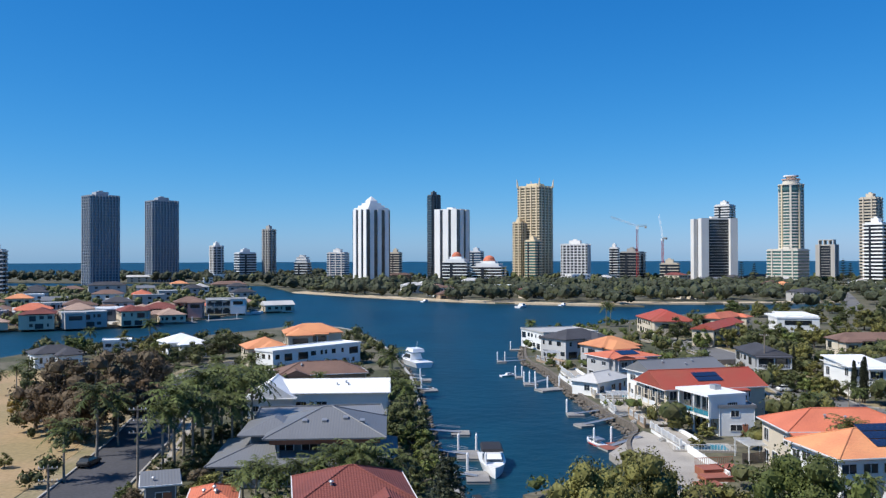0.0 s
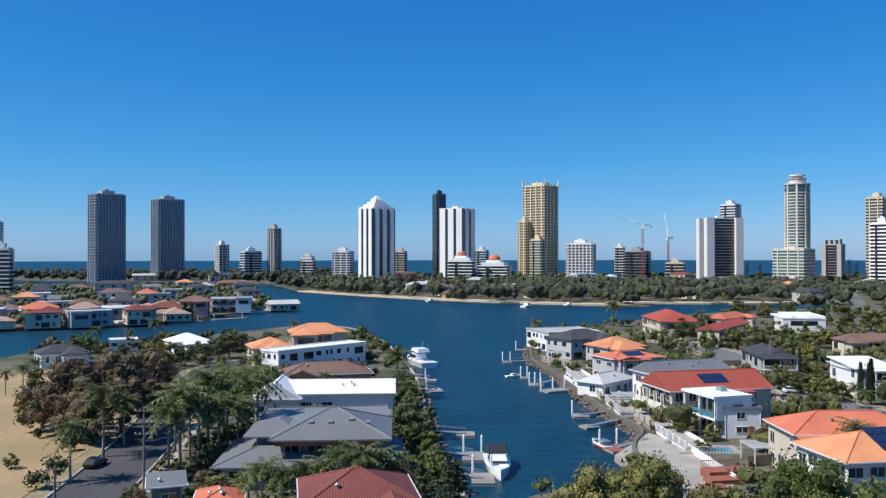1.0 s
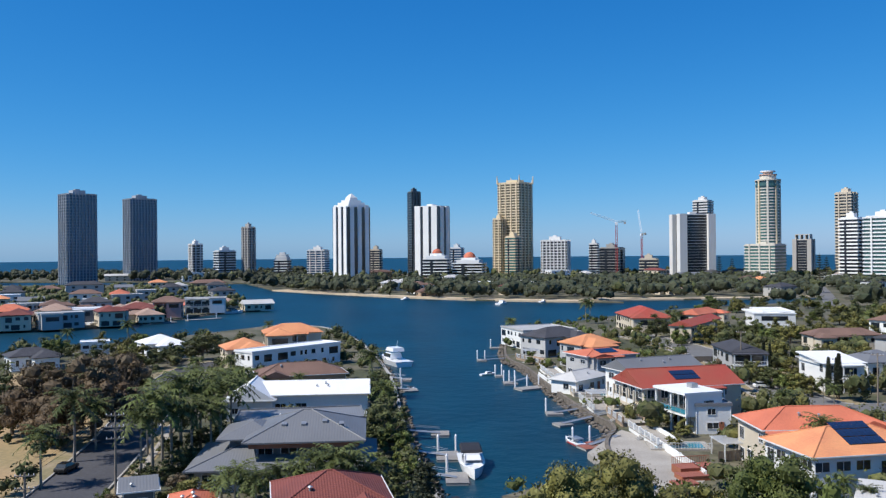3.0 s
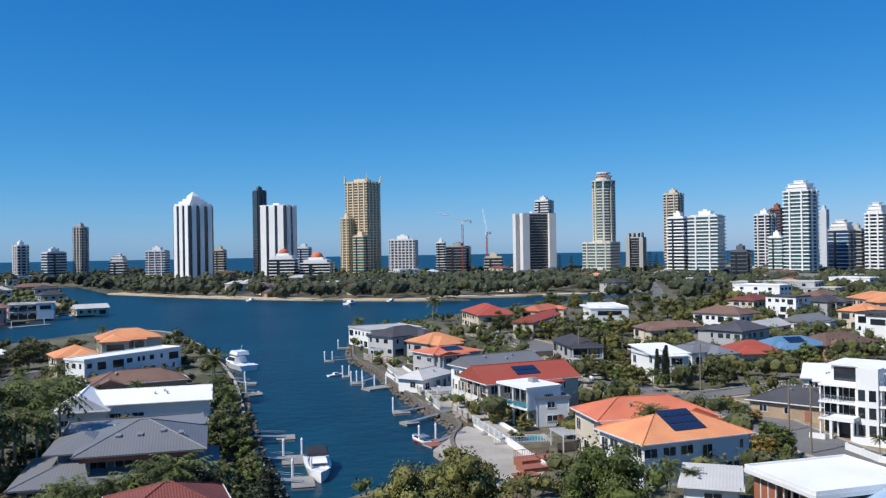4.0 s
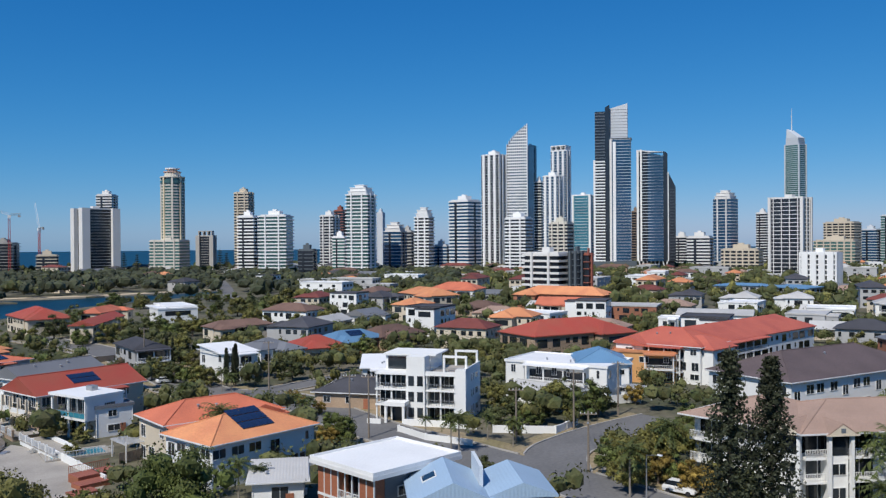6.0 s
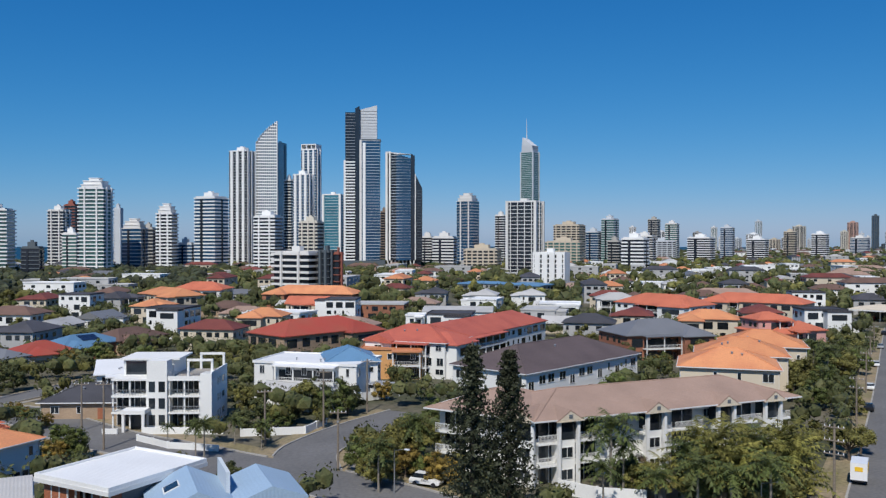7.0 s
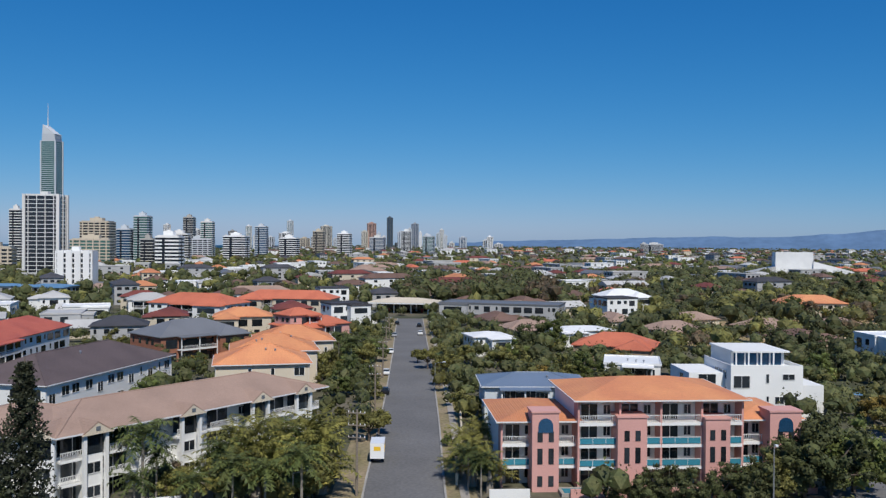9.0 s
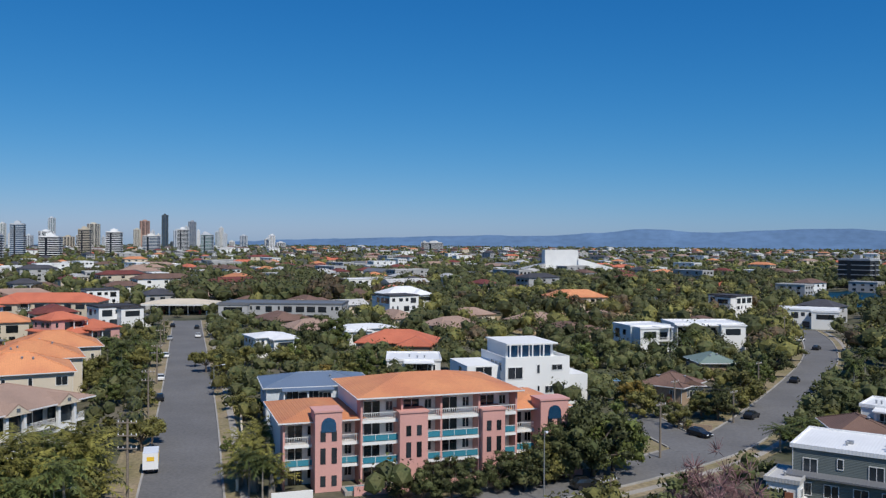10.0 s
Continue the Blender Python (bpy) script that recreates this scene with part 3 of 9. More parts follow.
# ---- towers ----
def tower(x, y, yaw, w, d, h, glass, trim, label, floor=3.3, band=1.1, proud=0.5, piers=0, side_piers=0, pier_w=1.2, crown="box", name="apartment_tower", z=0.0, corner=0.0):
    """A high-rise: glass core, floor bands, piers and a crown."""
    ob = base(name, x, y, z, yaw, label, "tower")
    take(x, y, yaw, w, d)
    a, b = w / 2, d / 2
    bm = bmesh.new()
    box(bm, -a, -b, 0, a, b, h)
    part("core", bm, glass, ob)
    n = int(h / floor)
    if band:
        bm = bmesh.new()
        for i in range(1, n + 1):
            zz = h * i / n
            box(bm, -a - proud, -b - proud, zz - band, a + proud, b + proud, zz)
        tagged(part("balcony_banding", bm, trim, ob), kind="stuff")
    if band and not piers and not corner and w > 9:
        for turn, u, out in ((0, -0.14 * w, b), (90, 0.0, a)):
            bm = bmesh.new()
            k = 0.06 * (w if turn == 0 else d)
            box(bm, u - k, -out - proud - 0.25, 2, u + k, -out + 0.1, h - 2)
            part("window_strip", bm, DARKGLASS, ob, at=pose(0, 0, 0, 0, 0, turn))
    pm = bmesh.new()
    box(pm, -pier_w / 2, -0.6, 0, pier_w / 2, 0.6, h + 0.8)
    pm = mesh_of(pm, "pier", trim)
    for count, length, other, turn in ((piers, w, b, 0), (side_piers, d, a, 90)):
        for i in range(count):
            u = (i + 0.5) * length / count - length / 2
            for s in (-1, 1):
                p = (u, s * (other + proud)) if turn == 0 else (s * (other + proud), u)
                part("pier", pm, None, ob, at=pose(*p, 0, 0, 0, turn))
    if corner:
        cm = bmesh.new()
        box(cm, -corner / 2, -corner / 2, 0, corner / 2, corner / 2, h + 1.0)
        cm = mesh_of(cm, "corner_pier", trim)
        for sx in (-1, 1):
            for sy in (-1, 1):
                part("corner_pier", cm, None, ob, at=pose(sx * a, sy * b, 0))
    bm = bmesh.new()
    if crown == "box":
        box(bm, -a * 0.9, -b * 0.9, h, a * 0.9, b * 0.9, h + 1.2)
        box(bm, -a * 0.45, -b * 0.45, h + 1.2, a * 0.4, b * 0.45, h + 5)
        box(bm, -a * 0.2, -b * 0.2, h + 5, a * 0.1, b * 0.2, h + 6.5)
    elif crown == "pyramid":
        for i in range(4):
            k = 0.92 - 0.2 * i
            box(bm, -a * k, -b * k, h + i * 3, a * k, b * k, h + i * 3 + 3)
        tip = bm.verts.new((0, 0, h + 18))
        ring = [bm.verts.new((sx * a * 0.32, sy * b * 0.32, h + 12)) for sx, sy in ((-1, -1), (1, -1), (1, 1), (-1, 1))]
        for i in range(4):
            bm.faces.new((ring[i], ring[(i + 1) % 4], tip))
    elif crown == "spikes":
        box(bm, -a * 0.95, -b * 0.95, h, a * 0.95, b * 0.95, h + 1.5)
        for sx in (-1, 1):
            for sy in (-1, 1):
                tube(bm, (sx * a, sy * b, h), (sx * a * 1.04, sy * b * 1.04, h + 10), 1.6, 0.3, 5)
        box(bm, -a * 0.5, -b * 0.5, h + 1.5, a * 0.5, b * 0.5, h + 4.5)
    elif crown == "step":
        for k, z0, z1 in ((0.86, 0, 3.4), (0.74, 3.4, 6.8), (0.4, 6.8, 9.5)):
            box(bm, -a * k, -b * k, h + z0, a * k, b * k, h + z1)
            box(bm, -a * k - 0.5, -b * k - 0.5, h + z1 - 0.6, a * k + 0.5, b * k + 0.5, h + z1 + 0.05)
    elif crown in ("slope", "slant"):
        vs = box(bm, -a - proud, -b - proud, h, a + proud, b + proud, h + 0.5)
        for v in vs:
            if v.co.z > h + 0.2:
                v.co.z = h + 1 + (v.co.x + a) / (2 * a) * a * (1.5 if crown == "slant" else 0.55)
    elif crown == "frame":
        box(bm, -a, -b, h, a, b, h + 1)
        for u in (-a, -a * 0.33, a * 0.33, a - 1):
            box(bm, u, -b, h + 1, u + 1, b, h + 6)
        box(bm, -a, -b, h + 6, a, b, h + 7)
    elif crown == "dome":
        box(bm, -a * 0.8, -b * 0.8, h, a * 0.8, b * 0.8, h + 3.5)
        box(bm, -a * 0.5, -b * 0.6, h + 3.5, a * 0.5, b * 0.6, h + 6)
        dm = bmesh.new()
        bmesh.ops.create_uvsphere(dm, u_segments=14, v_segments=7, radius=a * 0.42)
        part("dome", dm, R["coral"], ob, "red domed roof", at=pose(0, 0, h + 5.5))
    elif crown == "spire":
        for v in box(bm, -a * 0.92, -b * 0.92, h, a * 0.92, b * 0.92, h + 12)[4:]:
            v.co.z += 15 if v.co.x < 0 else 0
            v.co.x *= 0.86
        for i in range(4):
            box(bm, -a * 0.95, -b * 0.95, h + 2 + i * 3, a * 0.95, b * 0.95, h + 2.6 + i * 3)
        tube(bm, (-a * 0.55, 0, h), (-a * 0.55, 0, h + 62), 1.6, 0.3, 6)
    elif crown == "none":
        box(bm, -a * 0.99, -b * 0.99, h, a * 0.99, b * 0.99, h + 0.3)
    else:
        box(bm, -a * 0.97, -b * 0.97, h, a * 0.97, b * 0.97, h + 1.0)
        box(bm, -a * 0.25, -b * 0.3, h + 1, a * 0.2, b * 0.3, h + 3.5)
    part("crown", bm, trim, ob)
    return ob


# ---- plants ----
def leaf_card(bm, p, size, rng, out=None):
    """A small pointed leaf spray, turned outwards where a direction is given."""
    d = Vector((rng.gauss(0, 1), rng.gauss(0, 1), rng.gauss(0, 0.7))).normalized()
    if out is None:
        e = d.orthogonal().normalized()
        e.rotate(Matrix.Rotation(rng.uniform(0, 6.28), 3, d))
    else:
        n = (out + 0.75 * d).normalized()
        d = n.orthogonal().normalized()
        d.rotate(Matrix.Rotation(rng.uniform(0, 6.28), 3, n))
        e = n.cross(d)
    s = size * rng.uniform(0.6, 1.3)
    bm.faces.new((bm.verts.new(p + d * s * 0.8), bm.verts.new(p + e * s * 0.42), bm.verts.new(p - e * s * 0.42)))


def ico():
    bm = bmesh.new()
    bmesh.ops.create_icosphere(bm, subdivisions=1, radius=1.0)
    out = [v.co.copy() for v in bm.verts], [[v.index for v in f.verts] for f in bm.faces]
    bm.free()
    return out


ICO_V, ICO_F = ico()


def core(bm, c, rx, rz, rng):
    """The dark, uneven inside of a leaf clump."""
    vs = [bm.verts.new(c + Vector((v.x * rx, v.y * rx, v.z * rz)) * rng.uniform(0.7, 1.1)) for v in ICO_V]
    for f in ICO_F:
        bm.faces.new([vs[i] for i in f])


def broad_meshes(seed, clumps, leaves, size, flat=1.0, bare=False, dense_in=True):
    """Trunk with limbs, and a crown of leaf clumps, for a tree 1 m high that is scaled on planting."""
    rng = random.Random(seed)
    tb, cb = bmesh.new(), bmesh.new()
    tube(tb, (0, 0, -0.03), (0.01, 0.0, 0.34), 0.035, 0.024)
    for i in range(clumps):
        ang, rad = rng.uniform(0, math.tau), math.sqrt(rng.uniform(0.02, 1)) * 0.40
        z = (0.36 if flat < 1 else 0.15) + rng.uniform(0, 1) * 0.72 * (1 - (rad / 0.52) ** 2) * flat + 0.04
        rad *= rng.uniform(0.75, 1.2)
        c = Vector((rad * math.cos(ang), rad * math.sin(ang), z))
        if i % 2 == 0:
            tube(tb, (0.01, 0, 0.24), c, 0.016, 0.005, 5)
        r = rng.uniform(0.08, 0.17)
        if not bare and dense_in:
            core(cb, c, r * 0.72, r * 0.52, rng)
        for _ in range(leaves):
            n = Vector((rng.gauss(0, 1), rng.gauss(0, 1), rng.gauss(0, 1))).normalized()
            u = n * r * rng.uniform(0.62, 1.1)
            u.z *= 0.75
            if bare:
                q = c + u
                tube(cb, c + u * 0.2, q + Vector((0, 0, 0.03)), 0.004, 0.0015, 3)
            else:
                leaf_card(cb, c + u, size, rng, n)
    return tb, cb


def palm_meshes(seed, fronds=26, droop=1.0, reach=1.0):
    """A palm 1 m high: ringed trunk, crownshaft, and arching fronds with drooping leaflets."""
    rng = random.Random(seed)
    tb, cb = bmesh.new(), bmesh.new()
    stem(tb, ((0, -0.03, 0.023), (0.008, 0.2, 0.018), (0.008, 0.5, 0.015), (0.002, 0.73, 0.0135), (0, 0.75, 0.019), (0, 0.82, 0.011)))
    for i in range(fronds):
        ang = i * 2.4 + rng.uniform(-0.25, 0.25)
        lift = -0.35 + 1.75 * (i / fronds) + rng.uniform(-0.15, 0.15)
        ln = rng.uniform(0.24, 0.34) * reach
        pts = []
        for k in range(8):
            s = k / 7
            out = ln * s * math.cos(lift * (1 - s * 0.55))
            up = ln * (math.sin(lift) * s - droop * 0.55 * s * s)
            pts.append(Vector((out * math.cos(ang), out * math.sin(ang), 0.80 + up)))
        side = Vector((-math.sin(ang), math.cos(ang), 0))
        for k in range(7):
            p, q = pts[k], pts[k + 1]
            wv = 0.078 * math.sin(math.pi * (k + 1.2) / 8.6) * reach
            for s in (-1, 1):
                for j in range(3):
                    a = p.lerp(q, j / 3)
                    b = p.lerp(q, j / 3 + 0.30)
                    fall = rng.uniform(0.1, 0.7)
                    tip = a.lerp(q, 0.95) + side * s * wv * rng.uniform(0.8, 1.1) + Vector((0, 0, -wv * fall))
                    cb.faces.new((cb.verts.new(a), cb.verts.new(b), cb.verts.new(tip)))
    return tb, cb


def cane_meshes(seed):
    """A clump of cane palms: arching fronds from several heads over one thick base."""
    rng = random.Random(seed)
    tb, cb = bmesh.new(), bmesh.new()
    stem(tb, ((0, -0.03, 0.10), (0.01, 0.25, 0.07), (0, 0.5, 0.03)))
    for i in range(6):
        t, c = palm_meshes(seed * 10 + i, 9, 0.8, 1.35)
        t.free()
        a, r = rng.uniform(0, 6.28), 0.05 + 0.05 * i
        c.transform(Matrix.Translation((r * math.cos(a), r * math.sin(a), 0)) @ Matrix.Diagonal((1, 1, 1.05 - 0.11 * i, 1)))
        tmp = bpy.data.meshes.new("tmp")
        c.to_mesh(tmp)
        c.free()
        cb.from_mesh(tmp)
        bpy.data.meshes.remove(tmp)
    return tb, cb


def pine_meshes(seed, whorls=22, width=0.17):
    """A Norfolk pine 1 m high: straight trunk and whorls of branches."""
    rng = random.Random(seed)
    tb, cb = bmesh.new(), bmesh.new()
    tube(tb, (0, 0, -0.03), (0, 0, 0.99), 0.018, 0.003)
    for w in range(whorls):
        z = 0.10 + 0.88 * w / whorls
        r = width * (1 - (w / whorls) ** 1.6) * rng.uniform(0.85, 1.1) + 0.015
        for b in range(6):
            ang = b * math.tau / 6 + w * 0.4 + rng.uniform(-0.15, 0.15)
            d = Vector((math.cos(ang), math.sin(ang), 0.22))
            for k in range(9):
                s = (k + 1) / 9
                p = Vector((0, 0, z)) + d * r * s
                for _ in range(8):
                    leaf_card(cb, p + Vector((rng.uniform(-1, 1), rng.uniform(-1, 1), rng.uniform(-0.5, 0.9))) * 0.018, 0.017, rng)
    return tb, cb


KINDS = {}


def tree_kind(key, name, meshes, bark, leaf, label, category):
    tb, cb = meshes
    KINDS[key] = (name, mesh_of(tb, "trunk", bark), mesh_of(cb, "crown", leaf), label, category)


for i in range(3):
    tree_kind("broad%d" % i, "tree", broad_meshes(10 + i, 34, 74, 0.047), BARK, LEAF, "leafy green broadleaf tree with a rounded crown", "tree")
    tree_kind("olive%d" % i, "tree", broad_meshes(20 + i, 32, 74, 0.047), BARK, LEAF2, "olive-green spreading garden tree", "tree")
    tree_kind("dark%d" % i, "tree", broad_meshes(30 + i, 34, 74, 0.047), BARK, LEAF3, "dense dark green fig tree", "tree")
    tree_kind("rust%d" % i, "tree", broad_meshes(40 + i, 46, 120, 0.026), BARK, RUST, "tall tree with sparse rusty brown leaves", "tree")
    tree_kind("palm%d" % i, "palm", palm_meshes(50 + i, 26, 1.0, 1.14), PALMBARK, FROND, "tall slender palm with arching fronds", "palm")
    tree_kind("flat%d" % i, "tree", broad_meshes(60 + i, 36, 80, 0.043, 0.5), BARK, LEAF2, "wide flat-topped poinciana tree", "tree")
for i in range(2):
    tree_kind("cane%d" % i, "palm", cane_meshes(90 + i), PALMBARK, CANE, "bushy clump of golden-green cane palms", "palm")
tree_kind("gold0", "tree", broad_meshes(70, 30, 74, 0.047), BARK, GOLD, "tree with golden yellow leaves", "tree")
tree_kind("big0", "tree", broad_meshes(71, 100, 300, 0.021), BARK, LEAF2, "large dense olive-green tree beside the canal", "tree")
tree_kind("big1", "tree", broad_meshes(72, 100, 300, 0.021), BARK, LEAF, "large dense green tree with a rounded crown", "tree")
tree_kind("bare0", "tree", broad_meshes(73, 40, 26, 0.05, 1.0, True), BARK, TWIG, "leafless tree with fine mauve twigs", "tree")
tree_kind("pine0", "pine", pine_meshes(80, 20, 0.2), BARK, NEEDLE, "tall dark Norfolk pine with tiered branches", "pine")
tree_kind("pine1", "pine", pine_meshes(81, 26, 0.15), BARK, NEEDLE, "narrow dark Norfolk pine with dense branches", "pine")
tree_kind("pinefar", "pine", pine_meshes(83, 11, 0.16), BARK, NEEDLE, "distant dark Norfolk pine by the shore", "pine")
tree_kind("cypress0", "cypress", pine_meshes(82, 30, 0.075), BARK, NEEDLE, "slim dark green pencil cypress", "cypress")


def plant(key, x, y, h, spread=1.0, z=0.0, turn=None):
    name, tm, cm, label, category = KINDS[key]
    a = random.uniform(0, 360) if turn is None else turn
    ob = base(name, x, y, z, a, label, category)
    ob.scale = (h * spread, h * spread, h)
    part("trunk", tm, None, ob)
    part("crown", cm, None, ob)
    return ob


def grove(keys, cx, cy, rx, ry, count, h0, h1, spread=1.0, yaw=0.0, poly=None, clear=1.5):
    """Trees planted at random inside an ellipse, clear of houses, roads and water."""
    c, s = math.cos(radians(yaw)), math.sin(radians(yaw))
    done = 0
    for _ in range(count * 6):
        if done >= count:
            break
        r, a = math.sqrt(random.random()), random.uniform(0, math.tau)
        u, v = r * rx * math.cos(a), r * ry * math.sin(a)
        x, y = cx + u * c - v * s, cy + u * s + v * c
        if poly and not inside(x, y, poly):
            continue
        h = random.uniform(h0, h1)
        if is_free(x, y, clear):
            plant(random.choice(keys), x, y, h, spread)
            done += 1


def woods(name, label, material, count, place, h0, h1, seed, leaves=26, size=1.5, parts=3):
    """Far trees as one mesh: each one a few uneven lobes under a coat of leaf sprays."""
    rng = random.Random(seed)
    bm_v, bm_f = [], []
    for _ in range(count):
        p = place(rng)
        if p is None:
            continue
        x, y = p
        h = rng.uniform(h0, h1)
        r = h * rng.uniform(0.42, 0.66)
        lobes = []
        for k in range(parts):
            a, q = rng.uniform(0, 6.28), r * rng.uniform(0.25, 0.6)
            lobes.append((Vector((x + q * math.cos(a), y + q * math.sin(a), h * rng.uniform(0.42, 0.68))), r * rng.uniform(0.5, 0.75) * (1 if parts > 1 else 1.35), h * rng.uniform(0.25, 0.38)))
        for c, rx, rz in lobes:
            n = len(bm_v)
            k = 0.8 if leaves > 50 else 1.0
            bm_v += [tuple(c + Vector((v.x * rx, v.y * rx, v.z * rz)) * k * rng.uniform(0.7, 1.05)) for v in ICO_V]
            bm_f += [tuple(n + i for i in f) for f in ICO_F]
        for k in range(leaves):
            c, rx, rz = lobes[k % parts]
            u = Vector((rng.gauss(0, 1), rng.gauss(0, 1), rng.gauss(0.2, 1))).normalized()
            c = c + Vector((u.x * rx, u.y * rx, u.z * rz)) * rng.uniform(0.85, 1.2)
            if c.z < 0.3:
                continue
            m = (u + 0.8 * Vector((rng.gauss(0, 1), rng.gauss(0, 1), rng.gauss(0, 1))).normalized()).normalized()
            d = m.orthogonal().normalized()
            d.rotate(Matrix.Rotation(rng.uniform(0, 6.28), 3, m))
            e = m.cross(d)
            q = size * rng.uniform(0.55, 1.05)
            n = len(bm_v)
            bm_v += [tuple(c + d * q), tuple(c + e * q * 0.6 - d * q * 0.3), tuple(c - e * q * 0.6 - d * q * 0.3)]
            bm_f += [(n, n + 1, n + 2)]
    me = bpy.data.meshes.new(name)
    me.from_pydata(bm_v, [], bm_f)
    me.materials.append(material)
    return tagged(new(name, me), label, "woods", kind="stuff")


def plain(name, col, rough=0.75):
    return mat(name, col, rough, vary=0.08, big=0.03, per_thing=0.05)


TAUPE = plain("taupe concrete", (0.43, 0.41, 0.38))
PALE = plain("pale grey cladding", (0.56, 0.59, 0.62))
OFFWHITE = plain("off-white concrete", (0.69, 0.68, 0.66))
WHITEM = plain("white tower render", (0.80, 0.80, 0.79))
BROWNT = plain("brown tower concrete", (0.24, 0.175, 0.13))
CREAMT = plain("cream tower render", (0.55, 0.48, 0.38))
SLATET = plain("slate cladding", (0.09, 0.11, 0.125))
SANDT = plain("sandstone render", (0.68, 0.56, 0.38))
GREYT = plain("mid-grey cladding", (0.34, 0.36, 0.39))
REDT = plain("red-brown panels", (0.30, 0.10, 0.07))
SHELL = plain("shell-coloured render", (0.62, 0.58, 0.50))
PINKT = plain("salmon tower render", (0.55, 0.35, 0.28))
GOLDGLASS = mat("bronze tower glass", (0.12, 0.095, 0.06), 0.2, vary=0.3, big=0.05, bump=0.0, spec=0.7)
TEALT = mat("turquoise tower glass", (0.05, 0.22, 0.30), 0.15, vary=0.3, big=0.05, bump=0.0, spec=0.8)


# ---- composed towers ----
def shaft(ob, name, x0, x1, y0, y1, z0, z1, glass, trim, lip=0.5, thick=0.5, step=3.4, rise=0.0):
    """One shaft of a composed tower: a glass core with a slab edge at each floor; rise tilts its top along x."""
    bm = bmesh.new()
    for v in box(bm, x0, y0, z0, x1, y1, z1)[4:]:
        if v.co.x > (x0 + x1) / 2:
            v.co.z += rise
    core_part = part(name, bm, glass, ob)
    bm = bmesh.new()
    for i in range(1, int((min(z1, z1 + rise) - z0) / step) + 1):
        z = z0 + i * step
        box(bm, x0 - lip, y0 - lip, z - thick, x1 + lip, y1 + lip, z)
    tagged(part("slab_edges", bm, trim, core_part), kind="stuff")
    return core_part


def solid(ob, name, x0, x1, y0, y1, z0, z1, material, rise=0.0):
    bm = bmesh.new()
    for v in box(bm, x0, y0, z0, x1, y1, z1)[4:]:
        if v.co.x > (x0 + x1) / 2:
            v.co.z += rise
    return part(name, bm, material, ob)


def tallest_tower(x, y, yaw):
    ob = base("apartment_tower", x, y, 0, yaw, "tallest tower of dark and blue glass shafts with white edges", "tower")
    ob.scale = (0.945, 1, 0.952)
    take(x, y, yaw, 44, 22)
    # white left, dark right: real glass and slabs, plus sun and shade in their materials
    shaft(ob, "white_shaft", -21, -8, -8, 9, 0, 126, GLASS, WHITEM, 0.7, 1.5)
    solid(ob, "edge_fin", -21.8, -19.6, -9, 9, 0, 127, WHITEM)
    shaft(ob, "dark_shaft", -20, -6, -7.5, 9, 126, 182, DARKGLASS, GREYT, 0.3, 0.35)
    solid(ob, "dark_spine", -8.5, -3.5, -10, 8, 0, 186, DARKGLASS, 3)
    solid(ob, "pale_spine", -3.5, -1.0, -10.6, 8, 0, 150, OFFWHITE)
    shaft(ob, "blue_shaft", -1, 20, -9.5, 9, 0, 150, BLUEGLASS, PALE, 0.35, 0.4)
    solid(ob, "blue_cap", -1.5, 21, -10, 9.5, 150, 151.2, SLATET)
    solid(ob, "edge_fin", 0.2, 3.4, -10.3, -9, 0, 147, WHITEM)
    shaft(ob, "grey_shaft", -3.6, 16.5, -6, 9, 150, 185, PALE, GREYT, 0.25, 0.5, 3.4, 5.5)
    solid(ob, "podium", -26, 26, -14, 14, 0, 12, SLATET)
    return ob


def curved_tower(x, y, yaw):
    """A glass tower with a bowed front and a sloping top, and a dark side wing."""
    ob = base("apartment_tower", x, y, 0, yaw, "blue glass tower with a bowed banded front and sloping roof", "tower")
    ob.scale = (0.93, 1, 0.95)
    take(x, y, yaw, 46, 24)
    solid(ob, "white_fin", -22, -19.5, -7, 10, 12, 139, WHITEM)
    solid(ob, "dark_gap", -19.5, -17.8, -6.5, 10, 12, 137, DARKGLASS)
    solid(ob, "white_fin", -17.8, -15.8, -8.5, 10, 12, 139, WHITEM)
    n = 7
    for i in range(n):
        u0, u1 = -15.8 + 24 * i / n, -15.8 + 24 * (i + 1) / n
        out = -8.5 - 4.0 * math.sin(math.pi * (i + 0.5) / n)
        shaft(ob, "bowed_bay", u0, u1, out, 10, 12, 137 - i * 0.9, BLUEGLASS if i > 1 else DARKGLASS, PALE if i < 3 else GREYT, 0.25, 0.45 if i < 4 else 0.25)
    solid(ob, "roof_blade", -22, 8.2, 2, 8, 137, 140, OFFWHITE, -3.5)
    solid(ob, "dark_fin", 8.2, 13, -8, 10, 12, 137, DARKGLASS, -3)
    solid(ob, "white_edge", 13, 14.2, -7.5, 9, 12, 113, WHITEM)
    shaft(ob, "dark_wing", 14.2, 22, -6, 9, 12, 112, DARKGLASS, SLATET, 0.2, 0.4, 3.4, -16)
    for k in range(4):
        bm = bmesh.new()
        u = -17 + k * 9
        tube(bm, (u, -8, 0), (u - 2.5, -8, 12), 0.8, 0.8)
        tube(bm, (u, -8, 0), (u + 2.5, -8, 12), 0.8, 0.8)
        part("leaning_column", bm, WHITEM, ob)
    solid(ob, "lobby", -20, 20, -4, 9, 0, 12, DARKGLASS)
    return ob


